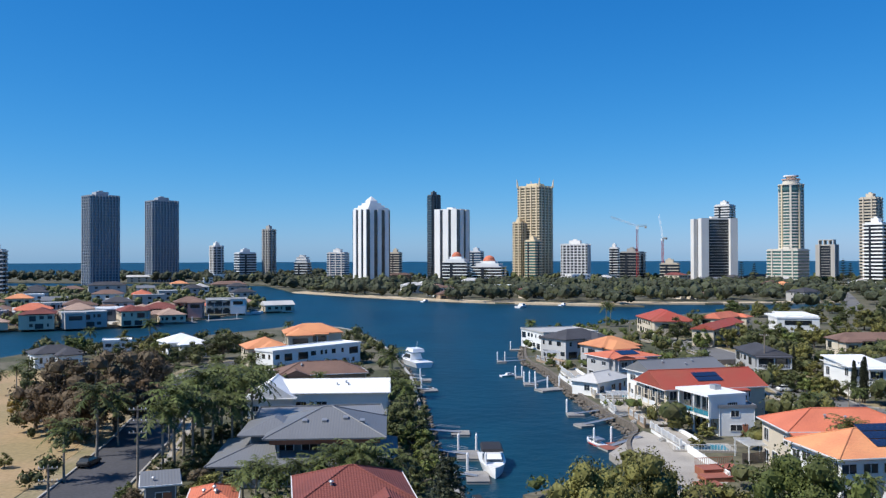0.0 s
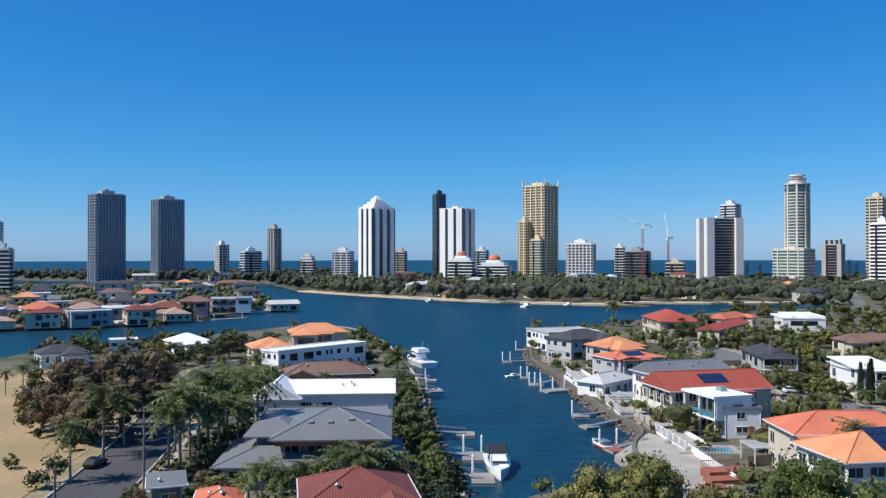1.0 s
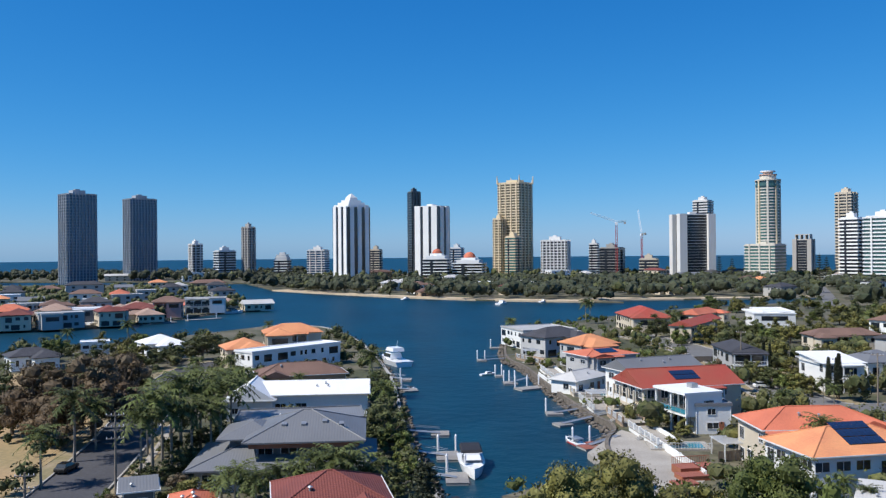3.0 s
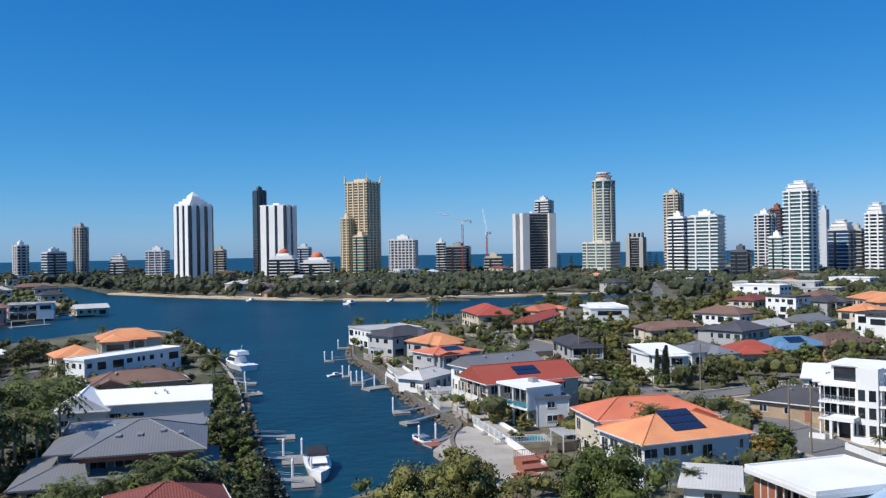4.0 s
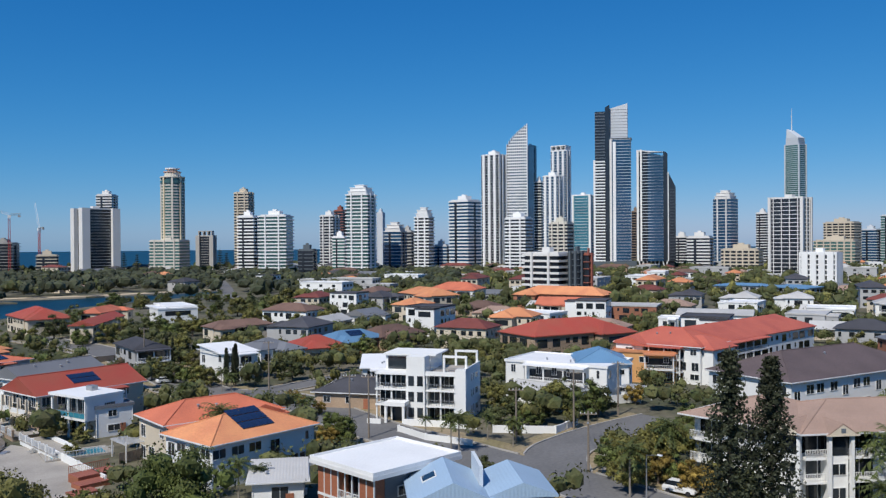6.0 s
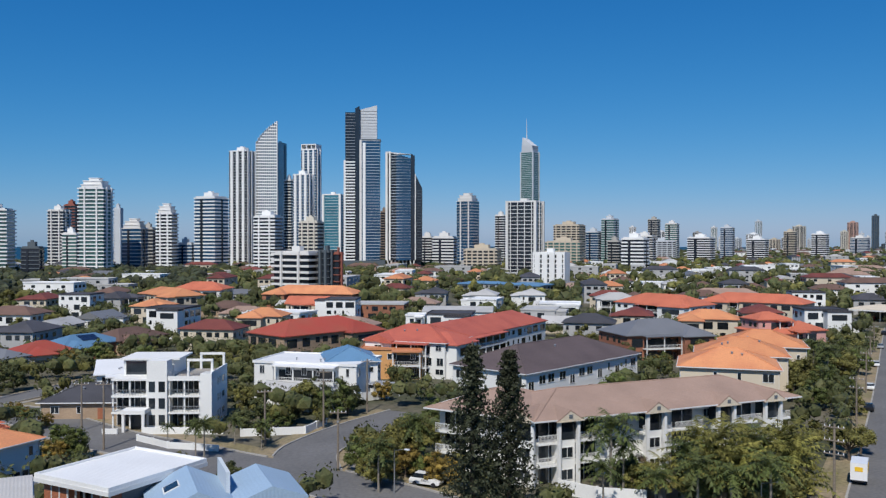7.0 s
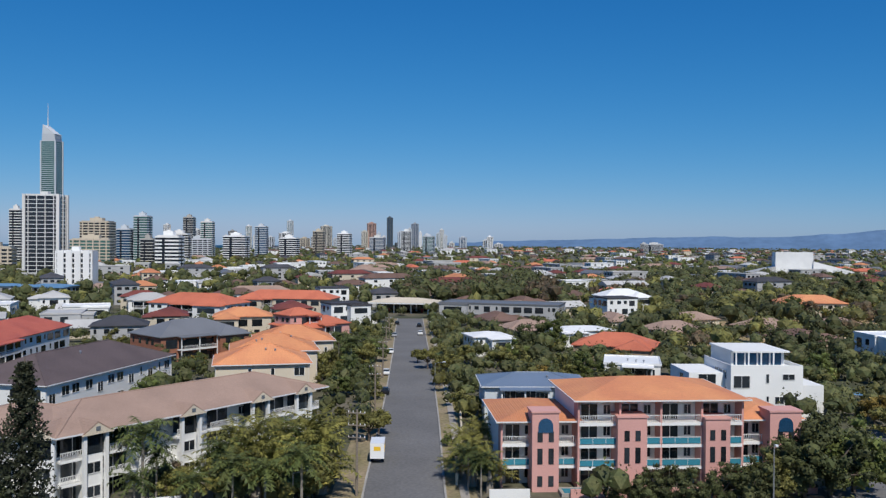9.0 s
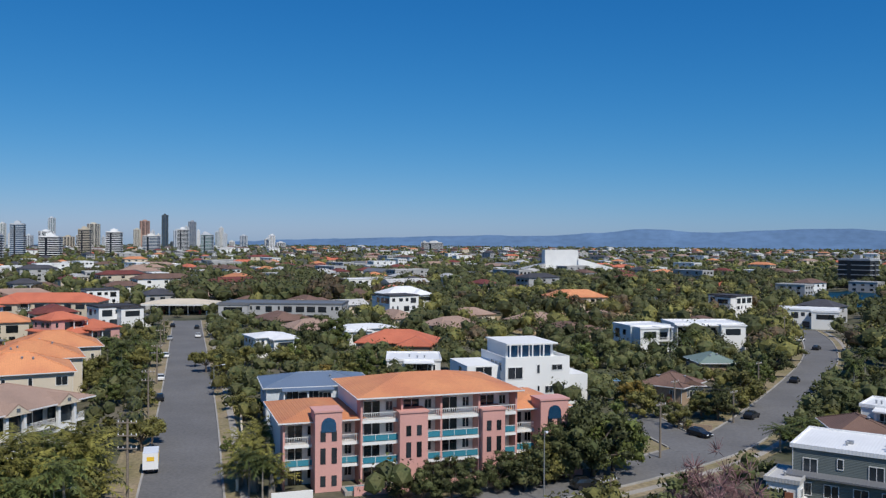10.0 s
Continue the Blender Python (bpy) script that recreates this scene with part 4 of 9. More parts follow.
def sail_tower(x, y, yaw):
    """A white tower whose fins rise in a curve to a point."""
    ob = base("apartment_tower", x, y, 0, yaw, "tall white ribbed tower whose top rises in a curve", "tower")
    take(x, y, yaw, 26, 20)
    n = 10
    for i in range(n):
        u0, u1 = -11.5 + 23 * i / n, -11.5 + 23 * (i + 1) / n
        top = 141 + 27 * ((i + 0.6) / n) ** 0.62
        out = -6 - 2.5 * i / n
        shaft(ob, "ribbed_bay", u0 + 0.6, u1, out, 8, 0, top - 0.5, BLUEGLASS if i else DARKGLASS, WHITEM, 0.35, 1.5, 3.4, 1.5)
        solid(ob, "white_fin", u0, u0 + 0.6, out - 0.9, 8, 0, top, WHITEM, 0.5)
    solid(ob, "white_fin", 11.5, 12.6, -9.5, 8, 0, 169, WHITEM)
    return ob


def round_tower(x, y, yaw, r, h):
    """A round banded tower with balcony stacks and a disc-topped crown."""
    ob = base("apartment_tower", x, y, 0, yaw, "tall beige round-cornered tower with green glass and a disc crown", "tower")
    take(x, y, yaw, 2 * r, 2 * r)

    def drum(name, r0, z0, z1, material, label=""):
        bm = bmesh.new()
        tube(bm, (0, 0, z0), (0, 0, z1), r0, r0, 18)
        return part(name, bm, material, ob, label)

    drum("core", r, 0, h, GREENGLASS)
    bm = bmesh.new()
    for i in range(1, int(h / 3.3)):
        tube(bm, (0, 0, i * 3.3 - 1.2), (0, 0, i * 3.3), r + 0.7, r + 0.7, 18)
    tagged(part("balcony_banding", bm, SHELL, ob), kind="stuff")
    for k in range(8):
        ang = math.tau * (k + 0.5) / 8
        bm = bmesh.new()
        box(bm, -1.0, -0.7, 0, 1.0, 0.9, h + 1.5)
        part("pier", bm, SANDT if k % 2 else SHELL, ob, at=pose((r + 0.4) * math.sin(ang), -(r + 0.4) * math.cos(ang), 0, 0, 0, math.degrees(ang)))
    drum("crown_band", r + 1.2, h - 6, h - 3.5, GREENGLASS)
    drum("crown_ring", r + 1.6, h, h + 1.2, SHELL)
    drum("crown_drum", r * 0.72, h + 1.2, h + 6, SHELL)
    drum("terracotta_ring", r * 0.8, h + 6, h + 7, PINKT)
    drum("crown_neck", r * 0.45, h + 7, h + 9.5, SHELL)
    drum("crown_disc", r * 0.66, h + 9.5, h + 10.8, WHITEM)
    return ob


# ---- feature buildings ----
def rail(parent, x0, x1, y, z, material, glass=None, step=0.4):
    """A balustrade along x: top bar, balusters, and glass where given."""
    bm = bmesh.new()
    box(bm, x0, y - 0.04, z + 0.95, x1, y + 0.04, z + 1.03)
    n = max(2, int((x1 - x0) / (1.6 if glass else step)))
    for i in range(n + 1):
        u = x0 + 0.04 + (x1 - x0 - 0.08) * i / n
        box(bm, u - 0.03, y - 0.03, z, u + 0.03, y + 0.03, z + 0.95)
    r = part("railing", bm, material, parent)
    if glass:
        bm = bmesh.new()
        box(bm, x0 + 0.1, y - 0.012, z + 0.12, x1 - 0.1, y + 0.012, z + 0.9)
        part("glass_panel", bm, glass, r)


def slab(parent, x0, x1, y0, y1, z, material, t=0.22, name="balcony"):
    bm = bmesh.new()
    box(bm, x0, y0, z - t, x1, y1, z)
    return part(name, bm, material, parent)


def block(parent, name, x0, y0, z0, x1, y1, z1, material, label=""):
    bm = bmesh.new()
    box(bm, x0, y0, z0, x1, y1, z1)
    return part(name, bm, material, parent, label)


def door_glass(parent, x0, x1, y, z, h=2.2):
    """A sliding glass door seen from the front (-y)."""
    bm = bmesh.new()
    box(bm, x0, y - 0.04, z, x1, y + 0.02, z + h)
    d = part("sliding_door", bm, GLASS, parent)
    bm = bmesh.new()
    m = (x0 + x1) / 2
    us = (x0 - 0.05, x0 + 0.05, m - 0.05, m + 0.05, x1 - 0.05, x1 + 0.05)
    grid = [[bm.verts.new((u, y - 0.041, q)) for u in us] for q in (z, z + h - 0.08, z + h)]
    cells = [(0, 0), (0, 2), (0, 4)] + [(1, i) for i in range(5)]
    fs = [bm.faces.new((grid[r][c], grid[r][c + 1], grid[r + 1][c + 1], grid[r + 1][c])) for r, c in cells]
    out = bmesh.ops.extrude_face_region(bm, geom=fs)
    bmesh.ops.translate(bm, verts=[g for g in out["geom"] if isinstance(g, bmesh.types.BMVert)], vec=(0, -0.03, 0))
    part("door_frame", bm, FRAME, d)


def white_apartments(x, y, yaw, w, d, h):
    """White apartment building: open balconies, a stair tower, a roof terrace and a portal."""
    ob = base("apartment_building", x, y, 0, yaw, "white four-storey apartment building with deep balconies", "apartments")
    take(x, y, yaw, w + 2, d + 4)
    a, b, wm = w / 2, d / 2, W["white"]
    block(ob, "wall", -a, -b + 3, 0, a, b, h, wm)
    n = 3
    fh = h / n
    t0, t1 = -a * 0.28, a * 0.12
    for f in range(n):
        z = f * fh
        for x0, x1 in ((-a, t0), (t1, a - 2.0)):
            s = slab(ob, x0, x1, -b, -b + 3, z + fh, wm, 0.32)
            if f:
                rail(s, x0 + 0.1, x1 - 0.1, -b + 0.15, z, STEEL, None, 0.5)
            k = 3
            for i in range(k):
                u = x0 + (x1 - x0) * (i + 0.5) / k
                door_glass(ob, u - (x1 - x0) / 6, u + (x1 - x0) / 6, -b + 2.97, z + 0.05, fh - 0.5)
            for u in (x0 + 0.2, (x0 + x1) / 2, x1 - 0.2):
                block(ob, "column", u - 0.13, -b + 0.3, z, u + 0.13, -b + 0.56, z + fh - 0.32, wm)
        for u in (t0 + 0.9, t1 - 0.9):
            block(ob, "stair_window", u - 0.55, -b - 0.36, z + 0.7, u + 0.55, -b - 0.28, z + fh - 0.4, GLASS)
    block(ob, "stair_tower", t0, -b - 0.3, 0, t1, -b + 3, h + 3.2, wm)
    block(ob, "end_wall", a - 2.0, -b, 0, a, -b + 3, h + 0.9, wm)
    for f in range(n):
        z = f * fh + 1.2
        window(ob, a + 0.03, -b + 4.5, z, 90, 0.8, 1.4)
        window(ob, a + 0.03, b - 3.5, z, 90, 2.0, 1.3)
        window(ob, a + 0.03, 0, z, 90, 0.8, 1.4)
    # roof terrace
    block(ob, "parapet", t1, -b + 0.02, h, a, -b + 0.2, h + 0.5, wm)
    block(ob, "parapet", a - 0.25, -b + 0.2, h, a, b, h + 1.1, wm)
    block(ob, "terrace_floor", t1, -b + 0.2, h, a - 0.25, b, h + 0.08, PATHM)
    block(ob, "penthouse", -a * 0.9, -b + 4, h, t1, b, h + 2.9, wm)
    block(ob, "penthouse_glass", -a * 0.85, -b + 3.94, h + 0.2, t0, -b + 3.99, h + 2.6, GLASS)
    block(ob, "penthouse_roof", -a * 0.95, -b + 3.4, h + 2.9, t1 + 1.2, b + 0.3, h + 3.2, wm)
    for u in (t1 + 3, a - 0.5):
        for v in (-b + 2.5, b - 0.6):
            block(ob, "pergola_post", u - 0.2, v - 0.2, h, u + 0.2, v + 0.2, h + 2.8, wm)
    for v in (-b + 2.5, b - 0.6):
        block(ob, "pergola_beam", t1 + 2.8, v - 0.25, h + 2.8, a - 0.3, v + 0.25, h + 3.2, wm)
    rail(ob, t1, a - 0.3, -b + 0.3, h + 0.2, STEEL, None, 0.5)
    # portal and front wall
    px = -a * 0.45
    for u in (px - 1.9, px + 1.5):
        block(ob, "portal_post", u, -b - 3.2, 0, u + 0.45, -b - 2.6, 3.2, wm)
    block(ob, "portal_beam", px - 2.0, -b - 3.3, 3.2, px + 2.1, -b - 0.4, 3.9, wm)
    block(ob, "front_door", px - 1.2, -b - 0.5, 0, px + 1.2, -b - 0.42, 2.6, GLASS)
    block(ob, "garden_wall", -a, -b - 4.4, 0, px - 2.2, -b - 4.1, 1.0, wm)
    block(ob, "garden_wall", px + 2.2, -b - 4.4, 0, a + 3, -b - 4.1, 1.2, wm)
    return ob


def pink_apartments(x, y, yaw, w, d, fh):
    """Salmon and white apartments: towers with arches, glass balconies, orange roofs."""
    ob = base("apartment_building", x, y, 0, yaw, "salmon-pink apartment building with teal glass balconies and orange roofs", "apartments")
    take(x, y, yaw, w + 2, d + 6)
    a, b = w / 2, d / 2
    wings = ((-a * 0.94, -a * 0.46, 3), (-a * 0.46, a * 0.60, 4), (a * 0.60, a, 3))
    for x0, x1, n in wings:
        off = 0.0 if n == 4 else 1.2
        top = fh * n
        block(ob, "wall", x0, -b + 2.4 + off, 0, x1, b, top, W["white"])
        rm = roof_mesh(x1 - x0, d - off, top, "hip", 0.8, 12.5)
        bmesh.ops.translate(rm, verts=rm.verts[:], vec=((x0 + x1) / 2, off / 2, 0))
        part("roof", rm, R["orange"], ob)
        gm = gutter(x1 - x0, d - off, top, 0.8)
        bmesh.ops.translate(gm, verts=gm.verts[:], vec=((x0 + x1) / 2, off / 2, 0))
        part("gutter", gm, FRAME, ob)
        bays = max(2, round((x1 - x0) / 5.2))
        bw = (x1 - x0) / bays
        for f in range(n):
            z = f * fh
            for i in range(bays):
                u0, u1 = x0 + i * bw, x0 + (i + 1) * bw
                if f:
                    s = slab(ob, u0 + 0.05, u1 - 0.05, -b + off, -b + 2.38 + off, z, W["white"], 0.4)
                    rail(s, u0 + 0.1, u1 - 0.1, -b + 0.1 + off, z, FRAME, TEALGLASS if f < n - 1 else None, 0.3)
                door_glass(ob, u0 + 0.8, u0 + bw * 0.55, -b + 2.37 + off, z + 0.03)
                window(ob, u0 + bw * 0.78, -b + 2.36 + off, z + 0.7, 0, 1.1, 1.4)
        for i in range(bays + 1):
            u = x0 + i * bw
            block(ob, "blade_wall", u - 0.14, -b + off + 0.05, 0, u + 0.14, -b + 2.36 + off, top - 0.1, W["pink"])
    for k, (u, n, tw_) in enumerate(((-a * 0.68, 3.55, 3.6), (-a * 0.13, 3.3, 4.0), (a * 0.42, 3.2, 3.4), (a * 0.86, 3.5, 4.4))):
        h = fh * n
        t = block(ob, "tower", u - tw_ / 2, -b - 1.0, 0, u + tw_ / 2, -b + 2.3, h, W["pink"], "salmon-pink projecting tower bay")
        block(t, "tower_cap", u - tw_ / 2 - 0.15, -b - 1.15, h, u + tw_ / 2 + 0.15, -b + 2.45, h + 0.25, W["pink"])
        for f in range(3):
            for s in (-1, 1):
                hh = 2.1 if f == 1 else 1.4
                block(t, "tower_window", u + s * 0.75 - 0.35, -b - 1.06, f * fh + 0.75, u + s * 0.75 + 0.35, -b - 0.98, f * fh + 0.75 + hh, GLASS)
        if k in (0, 3):
            bm = bmesh.new()
            ring = [(-1.0, 0), (1.0, 0)] + [(math.cos(radians(q)), 0.9 + math.sin(radians(q))) for q in range(0, 181, 20)]
            front = [bm.verts.new((u + p, -b - 1.12, h - 2.6 + q)) for p, q in ring]
            back = [bm.verts.new((u + p, -b - 0.95, h - 2.6 + q)) for p, q in ring]
            bm.faces.new(front)
            for i in range(len(ring)):
                j = (i + 1) % len(ring)
                bm.faces.new((front[i], back[i], back[j], front[j]))
            part("arched_window", bm, BLUEGLASS, t, "blue arched window")
    block(ob, "garden_wall", -a - 1, -b - 4, 0, -a * 0.8, -b - 3.7, 1.3, W["white"])
    block(ob, "garden_wall", -a * 0.55, -b - 4, 0, a, -b - 3.7, 1.2, W["pink"])
    block(ob, "pool_terrace", -a * 0.6, -b - 3.5, 0, -a * 0.25, -b - 0.5, 0.5, PATHM)
    block(ob, "pool", -a * 0.58, -b - 3.2, 0.5, -a * 0.35, -b - 1.2, 0.53, TEALGLASS, "turquoise swimming pool water")
    return ob


def gabled_wing(x, y, yaw, w, d, h, gables, label):
    """A three-storey wing: taupe hip roof, white balconies, small gabled bays."""
    ob = base("apartment_building", x, y, 0, yaw, label, "apartments")
    take(x, y, yaw, w + 2, d + 4)
    a, b = w / 2, d / 2
    block(ob, "wall", -a, -b + 1.8, 0, a, b, h, W["white"])
    part("roof", roof_mesh(w, d, h, "hip", 0.9, 17), R["taupe"], ob)
    part("ridge_cap", ridge_caps(w, d, h, "hip", 0.9, 17), R["taupe"], ob)
    part("gutter", gutter(w, d, h, 0.9), FRAME, ob)
    fh = h / 3
    bays = max(3, round(w / 6))
    bw = w / bays
    for f in range(3):
        z = f * fh
        for i in range(bays):
            u0, u1 = -a + i * bw + 0.3, -a + (i + 1) * bw - 0.3
            if i % 3 != 2:
                if f:
                    s = slab(ob, u0, u1, -b, -b + 1.78, z, W["white"], 0.3)
                    rail(s, u0, u1, -b + 0.08, z, FRAME, None, 0.22)
                door_glass(ob, u0 + 0.6, u1 - 0.6, -b + 1.77, z + 0.03, fh - 0.6)
            else:
                window(ob, (u0 + u1) / 2 - 1, -b + 1.77, z + 0.9, 0, 1.4, 1.3)
                window(ob, (u0 + u1) / 2 + 1, -b + 1.77, z + 0.9, 0, 1.4, 1.3)
        for side, turn in ((-1, -90), (1, 90)):
            for v in (-b + 4, 0, b - 3):
                window(ob, side * (a + 0.03), v, z + 0.9, turn, 1.5, 1.3)
    for g in gables:
        u = -a + w * g
        for s in (-1, 1):
            block(ob, "bay_column", u + s * 1.5 - 0.22, -b - 0.9, 0, u + s * 1.5 + 0.22, -b - 0.4, h, W["white"])
        block(ob, "bay_window", u - 1.2, -b - 0.3, fh * 2 + 0.3, u + 1.2, -b + 1.75, h - 0.1, GLASS)
        block(ob, "bay_wall", u - 1.25, -b - 0.25, 0, u + 1.25, -b + 1.76, fh * 2 + 0.3, W["white"])
        for f in range(2):
            window(ob, u, -b - 0.28, f * fh + 0.8, 0, 1.9, 1.5)
        bm = bmesh.new()
        pr = ((-2.2, 0), (2.2, 0), (0, 1.5))
        f0 = [bm.verts.new((u + p, -b - 1.2, h + q)) for p, q in pr]
        f1 = [bm.verts.new((u + p, -b + 4.5, h + q)) for p, q in pr]
        bm.faces.new(f0)
        bm.faces.new(f1[::-1])
        for i in range(3):
            j = (i + 1) % 3
            bm.faces.new((f0[i], f1[i], f1[j], f0[j]))
        gb = part("gable", bm, R["taupe"], ob)
        bm = bmesh.new()
        bm.faces.new([bm.verts.new((u + p * 0.85, -b - 1.23, h + 0.08 + q * 0.8)) for p, q in pr])
        box(bm, u - 2.2, -b - 1.3, h - 0.1, u + 2.2, -b - 1.22, h + 0.06)
        part("gable_front", bm, W["cream"], gb)
        block(gb, "vent", u - 0.3, -b - 1.3, h + 0.35, u + 0.3, -b - 1.24, h + 0.85, W["slate"])
    return ob


def white_modern(x, y, yaw, w, d, h):
    """A white cubic house of several volumes with a glazed roof room."""
    ob = base("house", x, y, 0, yaw, "large white cubic modern house with a glazed roof room", "house")
    take(x, y, yaw, w + 2, d + 2)
    a, b, wm = w / 2, d / 2, W["white"]
    block(ob, "wall", -a, -b, 0, a, b, h, wm)
    block(ob, "wing", a, -b + 1, 0, a + 4.5, b - 1, h * 0.66, wm)
    block(ob, "rear_wing", -a - 7, -b + 3, 0, -a, b, h * 0.88, wm)
    block(ob, "roof_room", -a * 0.8, -b * 0.5, h, a * 0.7, b, h + 2.9, wm)
    block(ob, "roof_room_top", -a * 0.85, -b * 0.75, h + 2.9, a * 0.75, b + 0.2, h + 3.2, wm)
    for i in range(4):
        u = -a * 0.75 + i * (a * 1.4) / 4
        block(ob, "roof_room_pane", u + 0.15, -b * 0.5 - 0.06, h + 0.3, u + a * 0.35 - 0.2, -b * 0.5 - 0.01, h + 2.6, BLUEGLASS)
        block(ob, "roof_post", u - 0.12, -b * 0.75, h, u + 0.12, -b * 0.75 + 0.25, h + 2.9, wm)
    for u, z, ww, wh in ((-a * 0.7, h * 0.62, 3.2, 2.4), (-a * 0.7, h * 0.25, 3.4, 2.0), (0.1, h * 0.72, 0.7, 1.8), (a * 0.6, h * 0.78, 2.4, 1.2), (a * 0.35, h * 0.3, 1.8, 1.5), (a * 0.8, h * 0.3, 0.6, 1.7), (0.15, h * 0.3, 0.6, 1.6)):
        window(ob, u, -b - 0.03, z, 0, ww, wh)
    for f in range(3):
        for v in (-b * 0.6, 0, b * 0.6):
            window(ob, -a - 0.03, v if v < b * 0.3 else -b * 0.3, f * h / 3 + 0.9, -90, 1.8, 1.7)
    for f in range(2):
        window(ob, -a - 3.5, -b + 2.97, f * h / 3 + 3.0, 0, 3.5, 2.0)
        window(ob, -a - 7.03, 0, f * h / 3 + 3.0, -90, 2.0, 1.6)
    for x0, y0, x1, y1 in ((-a, -b, a, -b + 0.2), (a - 0.2, -b + 0.2, a, b), (-a, -b + 0.2, -a + 0.2, b)):
        block(ob, "parapet", x0, y0, h, x1, y1, h + 0.7, wm)
    return ob


def metal_roof_house(x, y, yaw, w, d, h):
    """A weatherboard house under folded pale blue metal roofs with a skylight."""
    ob = base("house", x, y, 0, yaw, "house with folded pale blue metal roofs and a skylight", "house")
    take(x, y, yaw, w + 2, d + 2)
    a, b = w / 2, d / 2
    block(ob, "wall", -a, -b, 0, a, b, h, W["paleblue"])
    part("roof", roof_mesh(w * 0.55, d, h, "gable", 0.5, 24), R["skyblue"], ob, at=pose(-a * 0.45, 0, 0))
    part("roof", roof_mesh(w * 0.45, d * 0.9, h + 0.3, "gable", 0.4, 20), R["skyblue"], ob, at=pose(a * 0.55, 0, 0))
    block(ob, "parapet_wall", -0.05, -b * 0.3, h, 0.35, b + 0.3, h + 2.9, W["paleblue"])
    sk = bmesh.new()
    box(sk, -0.9, -1.1, 0, 0.9, 1.1, 0.12)
    s = part("skylight", sk, FRAME, ob, at=pose(-a * 0.72, 0.5, h + 1.35, 0, -24, 0))
    sk = bmesh.new()
    box(sk, -0.75, -0.95, 0.12, 0.75, 0.95, 0.15)
    part("pane", sk, GLASS, s)
    windows_round(ob, w, d, h, 2, 3.5, sides="flr")
    return ob


# ---- boats, jetties ----
def hull_mesh(L, beam, high):
    bm = bmesh.new()
    rows = []
    for i in range(9):
        s = i / 8
        x = -L / 2 + L * s
        hw = beam / 2 * (1 - max(0, (s - 0.45) / 0.55) ** 2.2) + 0.02
        sheer = high * (0.85 + 0.35 * s * s)
        rows.append([bm.verts.new(p) for p in ((x, -hw, sheer), (x, -hw * 0.8, 0.1), (x, 0, -0.25 + 0.3 * s ** 3), (x, hw * 0.8, 0.1), (x, hw, sheer), (x, hw * 0.85, sheer - 0.02), (x, 0, sheer + 0.04), (x, -hw * 0.85, sheer - 0.02))])
    for r, q in zip(rows, rows[1:]):
        for k in range(8):
            bm.faces.new((r[k], q[k], q[(k + 1) % 8], r[(k + 1) % 8]))
    bm.faces.new(rows[0])
    bm.faces.new(rows[-1][::-1])
    bmesh.ops.recalc_face_normals(bm, faces=bm.faces[:])
    return bm


def wedge(bm, x0, x1, w0, w1, z0, z1, rake=0.5):
    vs = box(bm, x0, -w0, z0, x1, w0, z1)
    for v in vs[4:]:
        v.co.y *= w1 / w0
        v.co.x += -rake if v.co.x > (x0 + x1) / 2 else rake * 0.3


GELCOAT = mat("white gelcoat", (0.78, 0.79, 0.80), 0.25, vary=0.04)
CANVAS = mat("black boat canvas", (0.02, 0.02, 0.025), 0.8, vary=0.2)
REDPAINT = mat("red boat paint", (0.35, 0.03, 0.03), 0.35, vary=0.1)
TEAL = mat("turquoise plastic", (0.02, 0.33, 0.30), 0.4, vary=0.1)
DECKM = mat("grey weathered decking", (0.27, 0.26, 0.25), 0.9, vary=0.2, lines=(("X", 0.14),), line_depth=0.15)
REDDECK = mat("red-brown decking", (0.30, 0.10, 0.07), 0.9, vary=0.2, lines=(("X", 0.14),), line_depth=0.15)


